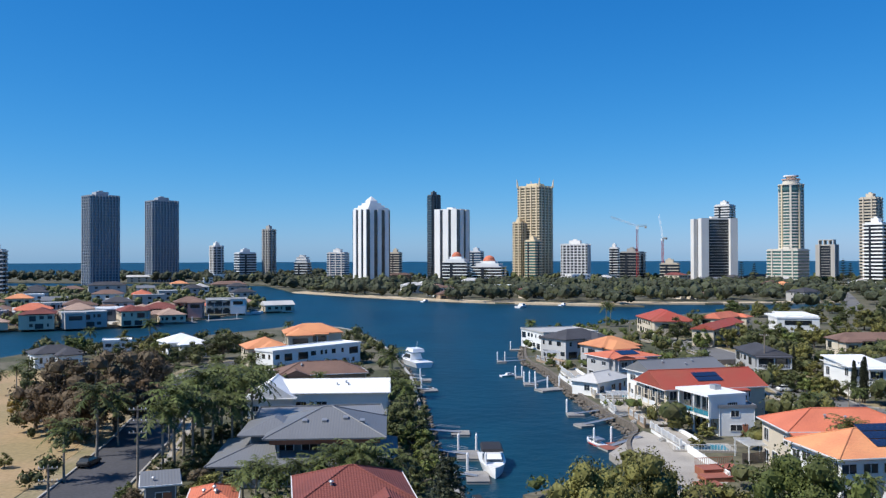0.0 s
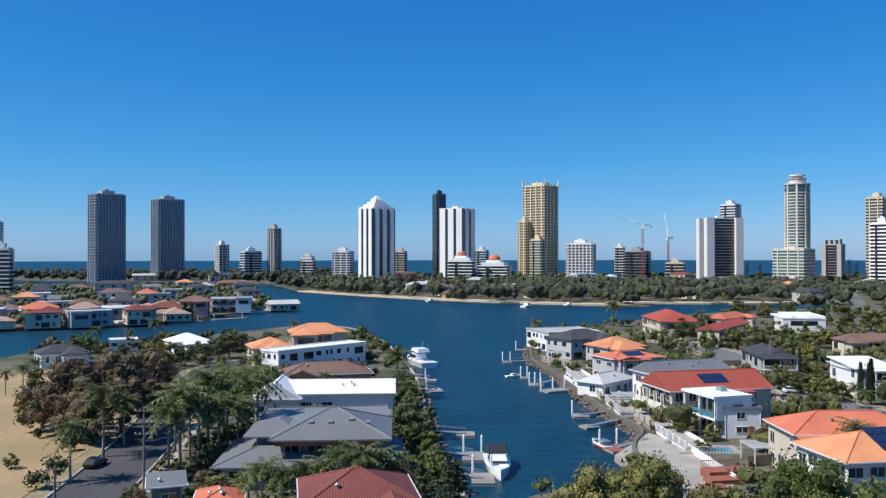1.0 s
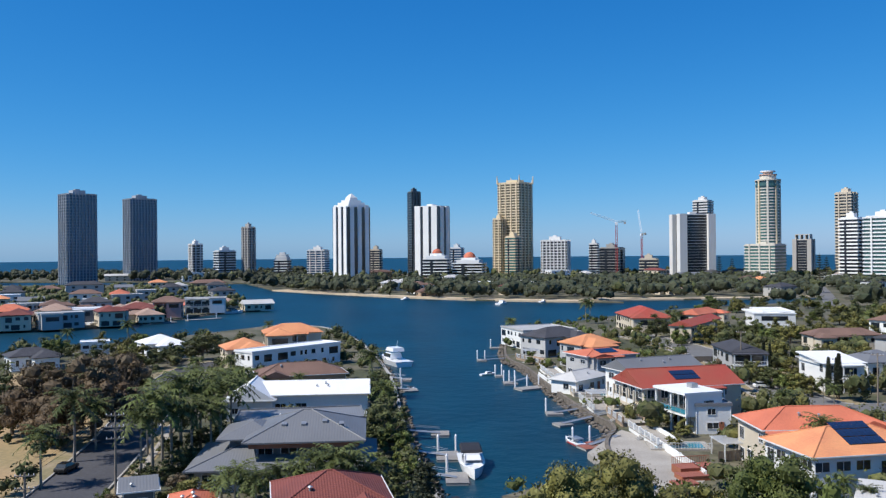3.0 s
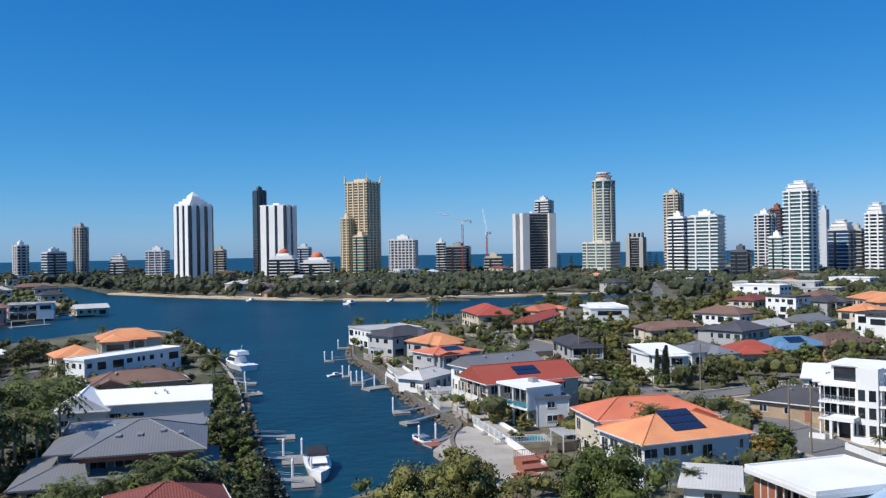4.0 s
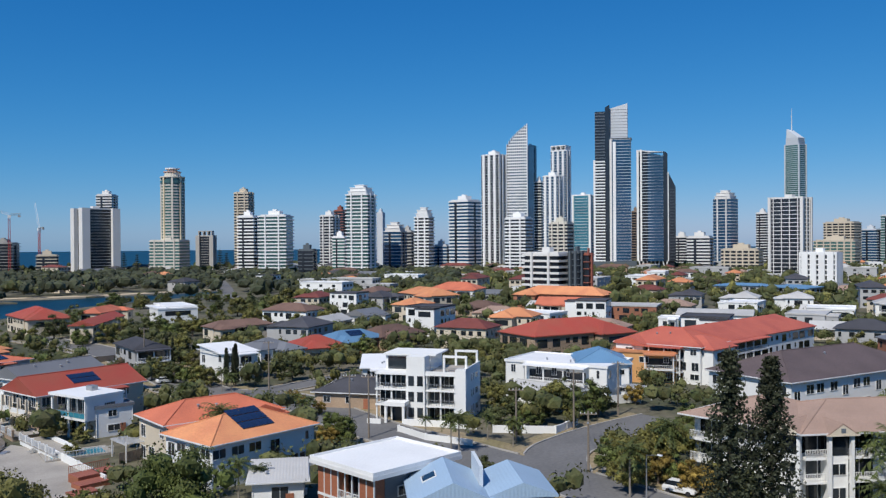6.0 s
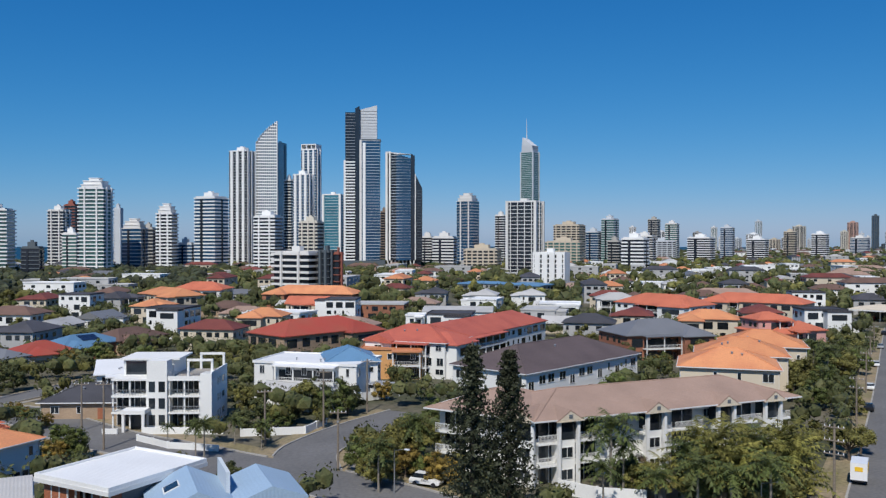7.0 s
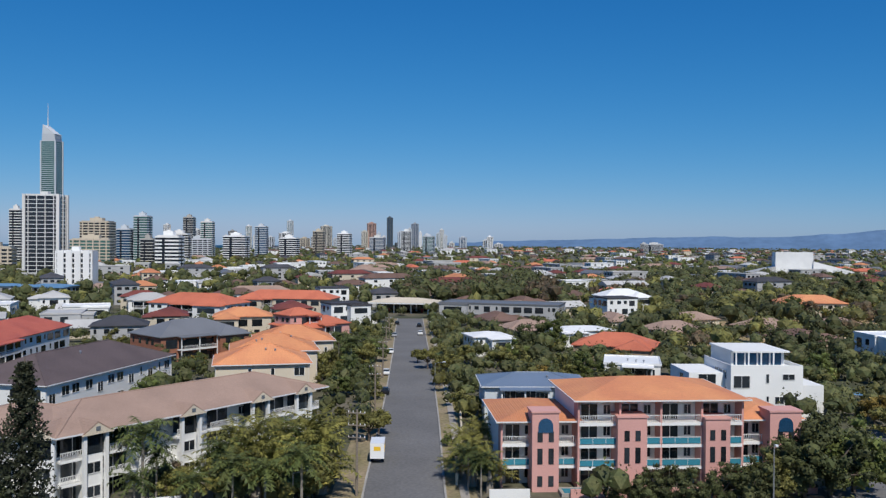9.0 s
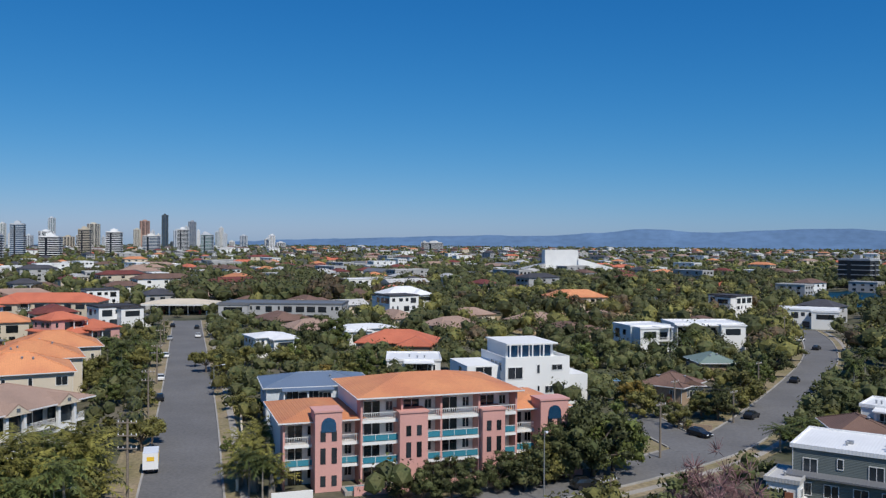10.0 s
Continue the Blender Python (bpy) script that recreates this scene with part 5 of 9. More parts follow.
def boat(x, y, yaw, L, label, canopy=None, trim=None, fly=False):
    ob = base("motor_boat", x, y, -1.05, yaw, label, "boat")
    beam, high = L * 0.32, L * 0.11
    part("hull", hull_mesh(L, beam, high), GELCOAT, ob)
    if trim:
        bm = bmesh.new()
        box(bm, -L * 0.46, -beam * 0.5 - 0.02, high * 0.35, L * 0.1, beam * 0.5 + 0.02, high * 0.6)
        part("hull_stripe", bm, trim, ob)
    bm = bmesh.new()
    wedge(bm, -L * 0.15, L * 0.22, beam * 0.36, beam * 0.28, high * 0.95, high * 0.95 + L * 0.10, L * 0.1)
    part("cabin", bm, GELCOAT, ob)
    bm = bmesh.new()
    wedge(bm, -L * 0.13, L * 0.20, beam * 0.365, beam * 0.30, high * 0.95 + L * 0.03, high * 0.95 + L * 0.085, L * 0.08)
    part("windscreen", bm, GLASS, ob)
    if canopy:
        bm = bmesh.new()
        wedge(bm, -L * 0.42, L * 0.02, beam * 0.42, beam * 0.36, high + L * 0.10, high + L * 0.13, 0.2)
        c = part("canopy", bm, canopy, ob)
        bm = bmesh.new()
        for u in (-L * 0.4, -L * 0.02):
            for s in (-1, 1):
                tube(bm, (u, s * beam * 0.38, high * 0.9), (u, s * beam * 0.38, high + L * 0.11), 0.03, 0.03, 5)
        part("canopy_frame", bm, STEEL, c)
    if fly:
        bm = bmesh.new()
        wedge(bm, -L * 0.25, L * 0.1, beam * 0.34, beam * 0.3, high + L * 0.13, high + L * 0.19, L * 0.05)
        part("flybridge", bm, GELCOAT, ob)
        bm = bmesh.new()
        tube(bm, (-L * 0.15, 0, high + L * 0.18), (-L * 0.2, 0, high + L * 0.32), 0.08, 0.03, 6)
        part("radar_mast", bm, GELCOAT, ob)
    bm = bmesh.new()
    for s in (-1, 1):
        tube(bm, (L * 0.1, s * beam * 0.42, high * 1.35), (L * 0.46, s * beam * 0.08, high * 1.6), 0.025, 0.025, 5)
    part("bow_rail", bm, STEEL, ob)
    return ob


def pontoon(x, y, yaw, w, d, label, material=None, piles=2, ramp=None):
    ob = base("pontoon", x, y, -1.05, yaw, label, "pontoon")
    bm = bmesh.new()
    box(bm, -w / 2, -d / 2, -0.2, w / 2, d / 2, 0.42)
    part("float", bm, CONC, ob)
    bm = bmesh.new()
    box(bm, -w / 2 - 0.05, -d / 2 - 0.05, 0.42, w / 2 + 0.05, d / 2 + 0.05, 0.48)
    part("deck", bm, material or DECKM, ob)
    for i in range(piles):
        bm = bmesh.new()
        s = (-1, 1, 0)[i % 3]
        tube(bm, (s * w * 0.42, d / 2 + 0.3, -2), (s * w * 0.42, d / 2 + 0.3, 2.9), 0.2, 0.2, 9)
        tube(bm, (s * w * 0.42, d / 2 + 0.3, 2.9), (s * w * 0.42, d / 2 + 0.3, 3.3), 0.24, 0.02, 9)
        part("mooring_post", bm, GELCOAT, ob, "white capped mooring pile")
    if ramp:
        dx, dy = ramp
        bm = bmesh.new()
        n = Vector((dx, dy, 0)).normalized().cross(Vector((0, 0, 1))) * 0.55
        for s in (-1, 1):
            tube(bm, Vector((0, 0, 0.55)) + n * s, Vector((dx, dy, 1.25)) + n * s, 0.06, 0.06, 5)
            tube(bm, Vector((0, 0, 1.45)) + n * s, Vector((dx, dy, 2.15)) + n * s, 0.035, 0.035, 5)
        vs = [bm.verts.new(Vector((0, 0, 0.55)) + n), bm.verts.new(Vector((0, 0, 0.55)) - n), bm.verts.new(Vector((dx, dy, 1.25)) - n), bm.verts.new(Vector((dx, dy, 1.25)) + n)]
        bm.faces.new(vs)
        part("gangway", bm, STEEL, ob)
    return ob


# ---- street things ----
def car(x, y, yaw, paint, label, tall=0.0, z=0.12):
    ob = base("car", x, y, z, yaw, label, "car")
    key = ("car", paint.name, tall)
    if key not in SHARED:
        bm = bmesh.new()
        prof = ((-2.2, 0.3), (2.2, 0.3), (2.25, 0.62), (2.1, 0.8), (1.1, 0.95 + tall * 0.5), (-2.0, 1.0 + tall * 0.5), (-2.25, 0.8))
        l = [bm.verts.new((p, -0.88, q)) for p, q in prof]
        r = [bm.verts.new((p, 0.88, q)) for p, q in prof]
        bm.faces.new(l)
        bm.faces.new(r[::-1])
        for i in range(len(prof)):
            j = (i + 1) % len(prof)
            bm.faces.new((l[i], r[i], r[j], l[j]))
        bmesh.ops.bevel(bm, geom=bm.edges[:], offset=0.06, segments=2, affect="EDGES")
        body = mesh_of(bm, "body", paint)
        bm = bmesh.new()
        vs = box(bm, -1.9, -0.82, 0.95 + tall * 0.5, 1.0, 0.82, 1.42 + tall)
        for v in vs[4:]:
            v.co.y *= 0.8
            v.co.x = -1.45 if v.co.x < 0 else 0.15
        cabin = mesh_of(bm, "windows", GLASS)
        bm = bmesh.new()
        box(bm, -1.42, -0.64, 1.425 + tall, 0.12, 0.64, 1.47 + tall)
        roof = mesh_of(bm, "roof", paint)
        bm = bmesh.new()
        tube(bm, (0, -0.1, 0), (0, 0.1, 0), 0.33, 0.33, 12)
        wheel = mesh_of(bm, "wheel", CANVAS)
        bm = bmesh.new()
        box(bm, -0.04, -0.2, -0.08, 0.04, 0.2, 0.08)
        lamp = mesh_of(bm, "headlight", GELCOAT)
        SHARED[key] = (body, cabin, roof, wheel, lamp)
    body, cabin, roof, wheel, lamp = SHARED[key]
    part("body", body, None, ob)
    part("glasshouse", cabin, None, ob)
    part("roof", roof, None, ob)
    for u in (-1.35, 1.4):
        for v in (-0.82, 0.82):
            part("wheel", wheel, None, ob, at=pose(u, v, 0.33))
    for v in (-0.6, 0.6):
        part("headlight", lamp, None, ob, at=pose(2.22, v, 0.68))
    return ob


PAINT = {k: mat(k + " car paint", c, 0.25, vary=0.04) for k, c in (("black", (0.015, 0.016, 0.018)), ("white", (0.75, 0.75, 0.74)), ("silver", (0.35, 0.36, 0.38)), ("red", (0.3, 0.03, 0.02)), ("blue", (0.03, 0.08, 0.2)))}
YELLOW = mat("yellow lettered panel", (0.8, 0.5, 0.03), 0.6, vary=0.1)


def box_truck(x, y, yaw):
    ob = base("truck", x, y, 0.12, yaw, "white box truck with a yellow panel parked at the kerb", "truck")
    block(ob, "cargo_box", -3.0, -1.05, 0.7, 1.3, 1.05, 3.0, GELCOAT)
    bm = bmesh.new()
    vs = box(bm, 1.4, -0.98, 0.45, 3.0, 0.98, 2.3)
    for v in vs[4:]:
        if v.co.x > 2:
            v.co.x -= 0.5
    part("cab", bm, GELCOAT, ob)
    block(ob, "panel", -3.03, -0.5, 1.9, -3.001, 0.5, 2.5, YELLOW)
    block(ob, "side_panel", -2.4, -1.08, 1.6, 0.8, -1.051, 2.5, YELLOW)
    block(ob, "windscreen", 2.62, -0.85, 1.45, 2.86, 0.85, 2.1, GLASS)
    block(ob, "chassis", -2.9, -0.5, 0.45, 2.9, 0.5, 0.69, CANVAS)
    for u in (-1.9, 2.1):
        for s in (-1, 1):
            bm = bmesh.new()
            tube(bm, (u, s * 0.8, 0.42), (u, s * 1.0, 0.42), 0.42, 0.42, 12)
            part("wheel", bm, CANVAS, ob)
    return ob


def power_pole(x, y, h, yaw, arms=2, lamp=False):
    ob = base("power_pole", x, y, 0, yaw, "weathered timber power pole with crossarms and insulators", "pole")
    bm = bmesh.new()
    tube(bm, (0, 0, -0.3), (0, 0, h), 0.19, 0.13, 9)
    part("post", bm, POLEWOOD, ob)
    for i in range(arms):
        z = h - 0.5 - i * 1.6
        arm = block(ob, "crossarm", -1.2, -0.16, z, 1.2, -0.04 - 0.0, z + 0.14, POLEWOOD)
        for u in (-1.1, -0.5, 0.5, 1.1):
            bm = bmesh.new()
            tube(bm, (u, -0.1, z + 0.14), (u, -0.1, z + 0.36), 0.06, 0.04, 6)
            part("insulator", bm, GELCOAT, arm)
    if lamp:
        bm = bmesh.new()
        tube(bm, (0, 0, h * 0.8), (0, -2.2, h * 0.86), 0.05, 0.04, 6)
        a = part("lamp_arm", bm, STEEL, ob)
        block(a, "lamp_head", -0.16, -2.75, h * 0.86 - 0.05, 0.16, -2.1, h * 0.86 + 0.1, STEEL)
    return ob


def street_lamp(x, y, h, yaw):
    ob = base("street_lamp", x, y, 0, yaw, "slim galvanised street lamp beside the road", "lamp")
    bm = bmesh.new()
    tube(bm, (0, 0, -0.2), (0, 0, h), 0.11, 0.06, 8)
    part("post", bm, STEEL, ob)
    bm = bmesh.new()
    tube(bm, (0, 0, h - 0.1), (0, -1.8, h + 0.3), 0.04, 0.035, 6)
    part("arm", bm, STEEL, ob)
    block(ob, "lamp_head", -0.15, -2.4, h + 0.22, 0.15, -1.75, h + 0.38, GELCOAT)
    return ob


def wires(a, b, za, zb):
    """Three lines that sag between two poles, each a part."""
    ob = base("power_line", a[0], a[1], 0, 0, "sagging black power lines between two poles", "power line")
    dx, dy = b[0] - a[0], b[1] - a[1]
    n = math.hypot(dx, dy)
    nx, ny = -dy / n, dx / n
    for s in (-1.0, 0.4, 1.0):
        bm = bmesh.new()
        prev = None
        for i in range(11):
            k = i / 10
            c = Vector((dx * k + nx * s, dy * k + ny * s, za * (1 - k) + zb * k - 4 * 0.02 * n * k * (1 - k)))
            ring = [bm.verts.new(c + Vector((nx * p * 0.02, ny * p * 0.02, q * 0.02))) for p, q in ((1, 0), (-0.5, 0.87), (-0.5, -0.87))]
            if prev:
                for e in range(3):
                    bm.faces.new((prev[e], prev[(e + 1) % 3], ring[(e + 1) % 3], ring[e]))
            prev = ring
        part("wire", bm, CANVAS, ob)
    return ob


def crane(x, y, h, yaw, jib_up=0.0):
    ob = base("tower_crane", x, y, 0, yaw, "red and white lattice tower crane over a building site", "crane")
    bm = bmesh.new()
    for sx in (-1, 1):
        for sy in (-1, 1):
            tube(bm, (sx, sy, 0), (sx, sy, h), 0.22, 0.22, 4)
    n = int(h / 4)
    for i in range(n):
        z = i * 4
        for s in (-1, 1):
            tube(bm, (-1, s, z), (1, s, z + 4), 0.13, 0.13, 4)
            tube(bm, (s, -1, z), (s, 1, z + 4), 0.13, 0.13, 4)
    part("mast", bm, REDPAINT, ob)
    block(ob, "cab", -1.6, -1.6, h, 1.6, 1.6, h + 3.2, GELCOAT)
    c, s = math.cos(radians(jib_up)), math.sin(radians(jib_up))
    for name, x1, z1 in (("jib", 34 * c, 34 * s), ("counter_jib", -11, 0.5)):
        bm = bmesh.new()
        k = 10
        for i in range(k):
            p, q = i / k, (i + 1) / k
            A, B = Vector((x1 * p, -0.8, h + 3.2 + z1 * p)), Vector((x1 * q, -0.8, h + 3.2 + z1 * q))
            up = Vector((-1.8 * s, 0, 1.8 * c))
            tube(bm, A, B, 0.17, 0.17, 4)
            tube(bm, A + Vector((0, 1.6, 0)), B + Vector((0, 1.6, 0)), 0.17, 0.17, 4)
            tube(bm, A + up + Vector((0, 0.8, 0)), B + up + Vector((0, 0.8, 0)), 0.17, 0.17, 4)
            tube(bm, A, B + up + Vector((0, 0.8, 0)), 0.1, 0.1, 4)
        part(name, bm, GELCOAT if name == "jib" else CONC, ob)
    block(ob, "counterweight", -11.5, -1.2, h + 1.2, -9, 1.2, h + 3.4, CONC)
    return ob


def wall_run(pts, h, material, label, t=0.25, name="garden_wall"):
    """A low garden wall through the points, one panel after another."""
    ob = base(name, pts[0][0], pts[0][1], 0, 0, label, "wall")
    for (ax, ay), (bx, by) in zip(pts, pts[1:]):
        L, ang = math.hypot(bx - ax, by - ay), math.degrees(math.atan2(by - ay, bx - ax))
        n = max(1, int(L / 4))
        for i in range(n):
            bm = bmesh.new()
            box(bm, L * i / n + 0.02, -t / 2, 0, L * (i + 1) / n - 0.02, t / 2, h)
            box(bm, L * i / n - 0.15, -t / 2 - 0.06, 0, L * i / n + 0.15, t / 2 + 0.06, h + 0.12)
            part("panel", bm, material, ob, at=pose(ax - pts[0][0], ay - pts[0][1], 0, 0, 0, ang))
    return ob


def pool(x, y, yaw):
    ob = base("swimming_pool", x, y, 0, yaw, "turquoise swimming pool with pale paved edge and glass fence", "pool")
    take(x, y, yaw, 11, 7)
    block(ob, "surround", -5, -3, 0, 5, 3, 0.3, PATHM)
    block(ob, "pool_water", -4, -2, 0.3, 4, 2, 0.33, TEALGLASS)
    rail(ob, -5, 5, -2.9, 0.3, FRAME, None, 0.5)
    return ob


def deck_stack(x, y, yaw):
    """Stepped red-brown timber decks with rails going down to the water."""
    ob = base("timber_deck", x, y, 0, yaw, "stepped red-brown timber decks with stairs by the water", "deck")
    take(x, y, yaw, 9, 8)
    for k, (x0, y0, x1, y1, z) in enumerate(((-3, 0, 3, 3, 1.2), (-4, -2.6, 0.5, 0, 0.7), (-6, -5, -2.5, -2.6, 0.35))):
        n = int((x1 - x0) / 0.5)
        d = block(ob, "platform", x0, y0, 0, x1, y1, z - 0.08, W["timber"])
        for i in range(n):
            u = x0 + (x1 - x0) * i / n
            block(d, "board", u + 0.02, y0 - 0.05, z - 0.08, u + (x1 - x0) / n - 0.02, y1, z, REDDECK)
    rail(ob, -3, 3, 2.9, 1.2, W["timber"], None, 0.3)
    for i in range(6):
        block(ob, "stair_step", 1.2, -0.5 - i * 0.4, max(0.02, 1.0 - i * 0.18), 2.6, -0.1 - i * 0.4, max(0.1, 1.1 - i * 0.18), REDDECK)
    return ob


def arts_centre(x, y, yaw):
    """A white hall with a tall fly tower and a sloping wing."""
    ob = base("arts_centre", x, y, 0, yaw, "white arts centre with a tall fly tower and sloping wing", "hall")
    take(x, y, yaw, 90, 45)
    block(ob, "fly_tower", -16, -12, 0, 16, 12, 25, W["white"])
    bm = bmesh.new()
    vs = box(bm, 16, -14, 0, 50, 14, 17)
    for v in vs[4:]:
        if v.co.x > 30:
            v.co.z = 8
    part("sloping_wing", bm, W["white"], ob)
    bm = bmesh.new()
    vs = box(bm, -40, -16, 0, -16, 14, 12)
    for v in vs[4:]:
        if v.co.x < -30:
            v.co.z = 6
    part("side_wing", bm, R["pale"], ob)
    block(ob, "foyer", -30, -22, 0, 30, -14.1, 6, GLASS)
    block(ob, "foyer_roof", -31, -23, 6, 31, -14.1, 6.7, W["white"])
    return ob


def petrol_station(x, y, yaw):
    ob = base("petrol_station", x, y, 0, yaw, "petrol station with a pale peaked canopy at the street's end", "canopy")
    take(x, y, yaw, 34, 22)
    part("canopy", roof_mesh(30, 18, 5.0, "hip", 0.5, 10), W["cream"], ob)
    block(ob, "fascia", -15.7, -9.7, 4.4, 15.7, 9.7, 5.0, FRAME)
    for u in (-12, -4, 4, 12):
        for v in (-6, 6):
            block(ob, "column", u - 0.25, v - 0.25, 0, u + 0.25, v + 0.25, 4.4, W["white"])
    for u in (-8, 0, 8):
        block(ob, "pump", u - 0.5, -1, 0, u + 0.5, 1, 1.8, REDPAINT)
    block(ob, "shop", -12, 6.5, 0, 12, 9.5, 3.6, GLASS)
    return ob


def beach_umbrella(x, y, z, material, label):
    ob = base("garden_umbrella", x, y, z, 0, label, "umbrella")
    bm = bmesh.new()
    tube(bm, (0, 0, 0), (0, 0, 2.5), 0.03, 0.03, 6)
    part("pole", bm, STEEL, ob)
    bm = bmesh.new()
    tip = bm.verts.new((0, 0, 2.75))
    ring = [bm.verts.new((1.6 * math.cos(math.tau * i / 8), 1.6 * math.sin(math.tau * i / 8), 2.15)) for i in range(8)]
    for i in range(8):
        bm.faces.new((ring[i], ring[(i + 1) % 8], tip))
    part("canopy", bm, material, ob)
    return ob


def dark_house(x, y, yaw):
    """A dark two-storey house: a broad lower roof, and an upper floor under a wide hip roof with a brown fascia."""
    ob = base("house", x, y, 0, yaw, "dark grey two-storey house with tiered grey hipped metal roofs", "house")
    take(x, y, yaw, 28, 18)
    block(ob, "lower_wall", -12.5, -7.5, 0, 11.5, 7.5, 3.1, W["grey"])
    part("lower_roof", roof_mesh(24.5, 15.5, 3.1, "hip", 1.0, 17), R["grey"], ob, at=pose(-0.5, 0, 0))
    part("ridge_cap", ridge_caps(24.5, 15.5, 3.1, "hip", 1.0, 17), R["grey"], ob, at=pose(-0.5, 0, 0))
    block(ob, "upper_wall", -4.5, -4.8, 3.2, 9.5, 7.0, 6.4, W["slate"])
    block(ob, "side_wall", -8.5, -2.0, 3.2, -4.5, 7.0, 6.2, W["slate"])
    part("side_roof", roof_mesh(7.0, 9.0, 6.15, "hip", 1.2, 20), R["grey"], ob, at=pose(-5.6, 2.4, 0))
    part("upper_roof", roof_mesh(14.2, 13.0, 6.45, "hip", 1.5, 21), R["grey"], ob, at=pose(2.5, 0.6, 0))
    part("ridge_cap", ridge_caps(14.2, 13.0, 6.45, "hip", 1.5, 21), R["grey"], ob, at=pose(2.5, 0.6, 0))
    block(ob, "fascia", -5.2, -6.9, 5.75, 10.2, -6.75, 6.44, W["timber"], "brown timber fascia under the eaves")
    for u in (-4.0, 3.0, 9.6):
        block(ob, "post", u - 0.15, -6.7, 3.4, u + 0.15, -6.4, 6.4, W["slate"])
    for u in (-3.2, 0.2, 3.6, 7.0):
        window(ob, u, -4.83, 3.9, 0, 2.4, 1.8)
    for u in (-10.6, -8.2, -5.2, 2.0, 6.4, 9.2):
        window(ob, u, -7.53, 0.8, 0, 1.8, 1.8)
    for v in (-1, 3.5):
        window(ob, 9.53, v, 4.2, 90, 1.8, 1.4)
        window(ob, -8.53, v, 4.2, -90, 1.8, 1.4)
    for i, (u, v) in enumerate(((-0.6, -3.2), (2.2, -3.2), (5.2, -2.6), (7.6, -3.4))):
        bm = bmesh.new()
        box(bm, -0.35, -0.35, -0.2, 0.35, 0.35, 0.3)
        part("roof_vent" if i == 2 else "skylight", bm, STEEL, ob, at=pose(u, v, 6.67 + 0.384 * (v + 7.4), 21, 0, 0))
    return ob


def timber_house(x, y, yaw, w, d, h):
    """A house with a sloping white roof; its gable side has red timber panels, glass and a balcony."""
    ob = base("house", x, y, 0, yaw, "two-storey house with red timber panels, balcony and white metal roof", "house")
    take(x, y, yaw, w + 2, d + 2)
    a, b = w / 2, d / 2
    block(ob, "wall", -a + 1.6, -b, 0, a, b, h, W["slate"])
    part("roof", roof_mesh(w, d, h, "flat", 1.7), R["white"], ob)
    bm = bmesh.new()
    box(bm, -a - 0.75, -b - 0.75, h - 0.35, a + 0.75, -b - 0.71, h + 0.1)
    box(bm, -a - 0.75, -b - 0.7, h - 0.35, -a - 0.71, b + 0.7, h + 0.1)
    part("fascia", bm, FRAME, ob)
    for f in range(2):
        z = f * h / 2
        n = 8
        for i in range(n):
            v0, v1 = -b + d * i / n, -b + d * (i + 1) / n
            if i in (2, 3, 4):
                block(ob, "glass_wall", -a + 1.5, v0 + 0.05, z, -a + 1.58, v1 - 0.05, z + h / 2 - 0.3, GLASS)
            else:
                block(ob, "timber_panel", -a, v0 + 0.06, z, -a + 1.58, v1 - 0.06, z + h / 2 - 0.3, W["timber"])
            block(ob, "post", -a - 0.06, v0 - 0.07, z, -a + 0.1, v0 + 0.07, z + h / 2, FRAME)
        block(ob, "floor_edge", -a - 0.05, -b, z + h / 2 - 0.3, -a + 1.58, b, z + h / 2, FRAME)
    r = bmesh.new()
    v0, v1 = -b + d * 2 / 8, -b + d * 5 / 8
    box(r, -a - 0.02, v0, h / 2 + 0.95, -a + 0.04, v1, h / 2 + 1.02)
    for i in range(16):
        v = v0 + (v1 - v0) * i / 15
        box(r, -a - 0.01, v - 0.02, h / 2, -a + 0.03, v + 0.02, h / 2 + 0.95)
    part("railing", r, FRAME, ob)
    for u in (-a * 0.3, a * 0.4):
        window(ob, u, -b - 0.03, h * 0.6, 0, 1.8, 1.2)
    return ob


def white_villa(x, y, yaw, w, d, h):
    """A white waterfront house with two deep open balconies and glass rails."""
    ob = base("house", x, y, 0, yaw, "white modern waterfront villa with deep open balconies and glass rails", "house")
    take(x, y, yaw, w + 2, d + 2)
    a, b, wm = w / 2, d / 2, W["white"]
    block(ob, "wall", -a, -b + 3.0, 0, a, b, h, wm)
    slab(ob, -a - 0.2, a + 0.2, -b - 0.3, b + 0.2, h + 0.45, R["white"], 0.44, "roof")
    slab(ob, -a, a, -b, -b + 2.98, h / 2, wm, 0.35)
    for f in range(2):
        z = f * h / 2
        for i in range(3):
            u = -a + w * (i + 0.5) / 3
            door_glass(ob, u - w * 0.14, u + w * 0.14, -b + 2.97, z + 0.05, h / 2 - 0.8)
        for u in (-a + 0.2, 0, a - 0.2):
            block(ob, "column", u - 0.15, -b + 0.1, z, u + 0.15, -b + 0.4, z + h / 2 - (0.35 if f == 0 else 0), wm)
    block(ob, "side_screen", a - 0.18, -b + 0.4, h / 2, a, -b + 3.0, h, wm)
    rail(ob, -a + 0.1, a - 0.1, -b + 0.12, h / 2, STEEL, TEALGLASS)
    for side, turn in ((-1, -90), (1, 90)):
        for v in (-b + 5, b - 3):
            for f in range(2):
                window(ob, side * (a + 0.03), v, f * h / 2 + 1.0, turn, 1.8, 1.4)
    block(ob, "rooftop_unit", -1.0, 0.5, h + 0.45, 0.6, 1.8, h + 1.3, STEEL)
    return ob


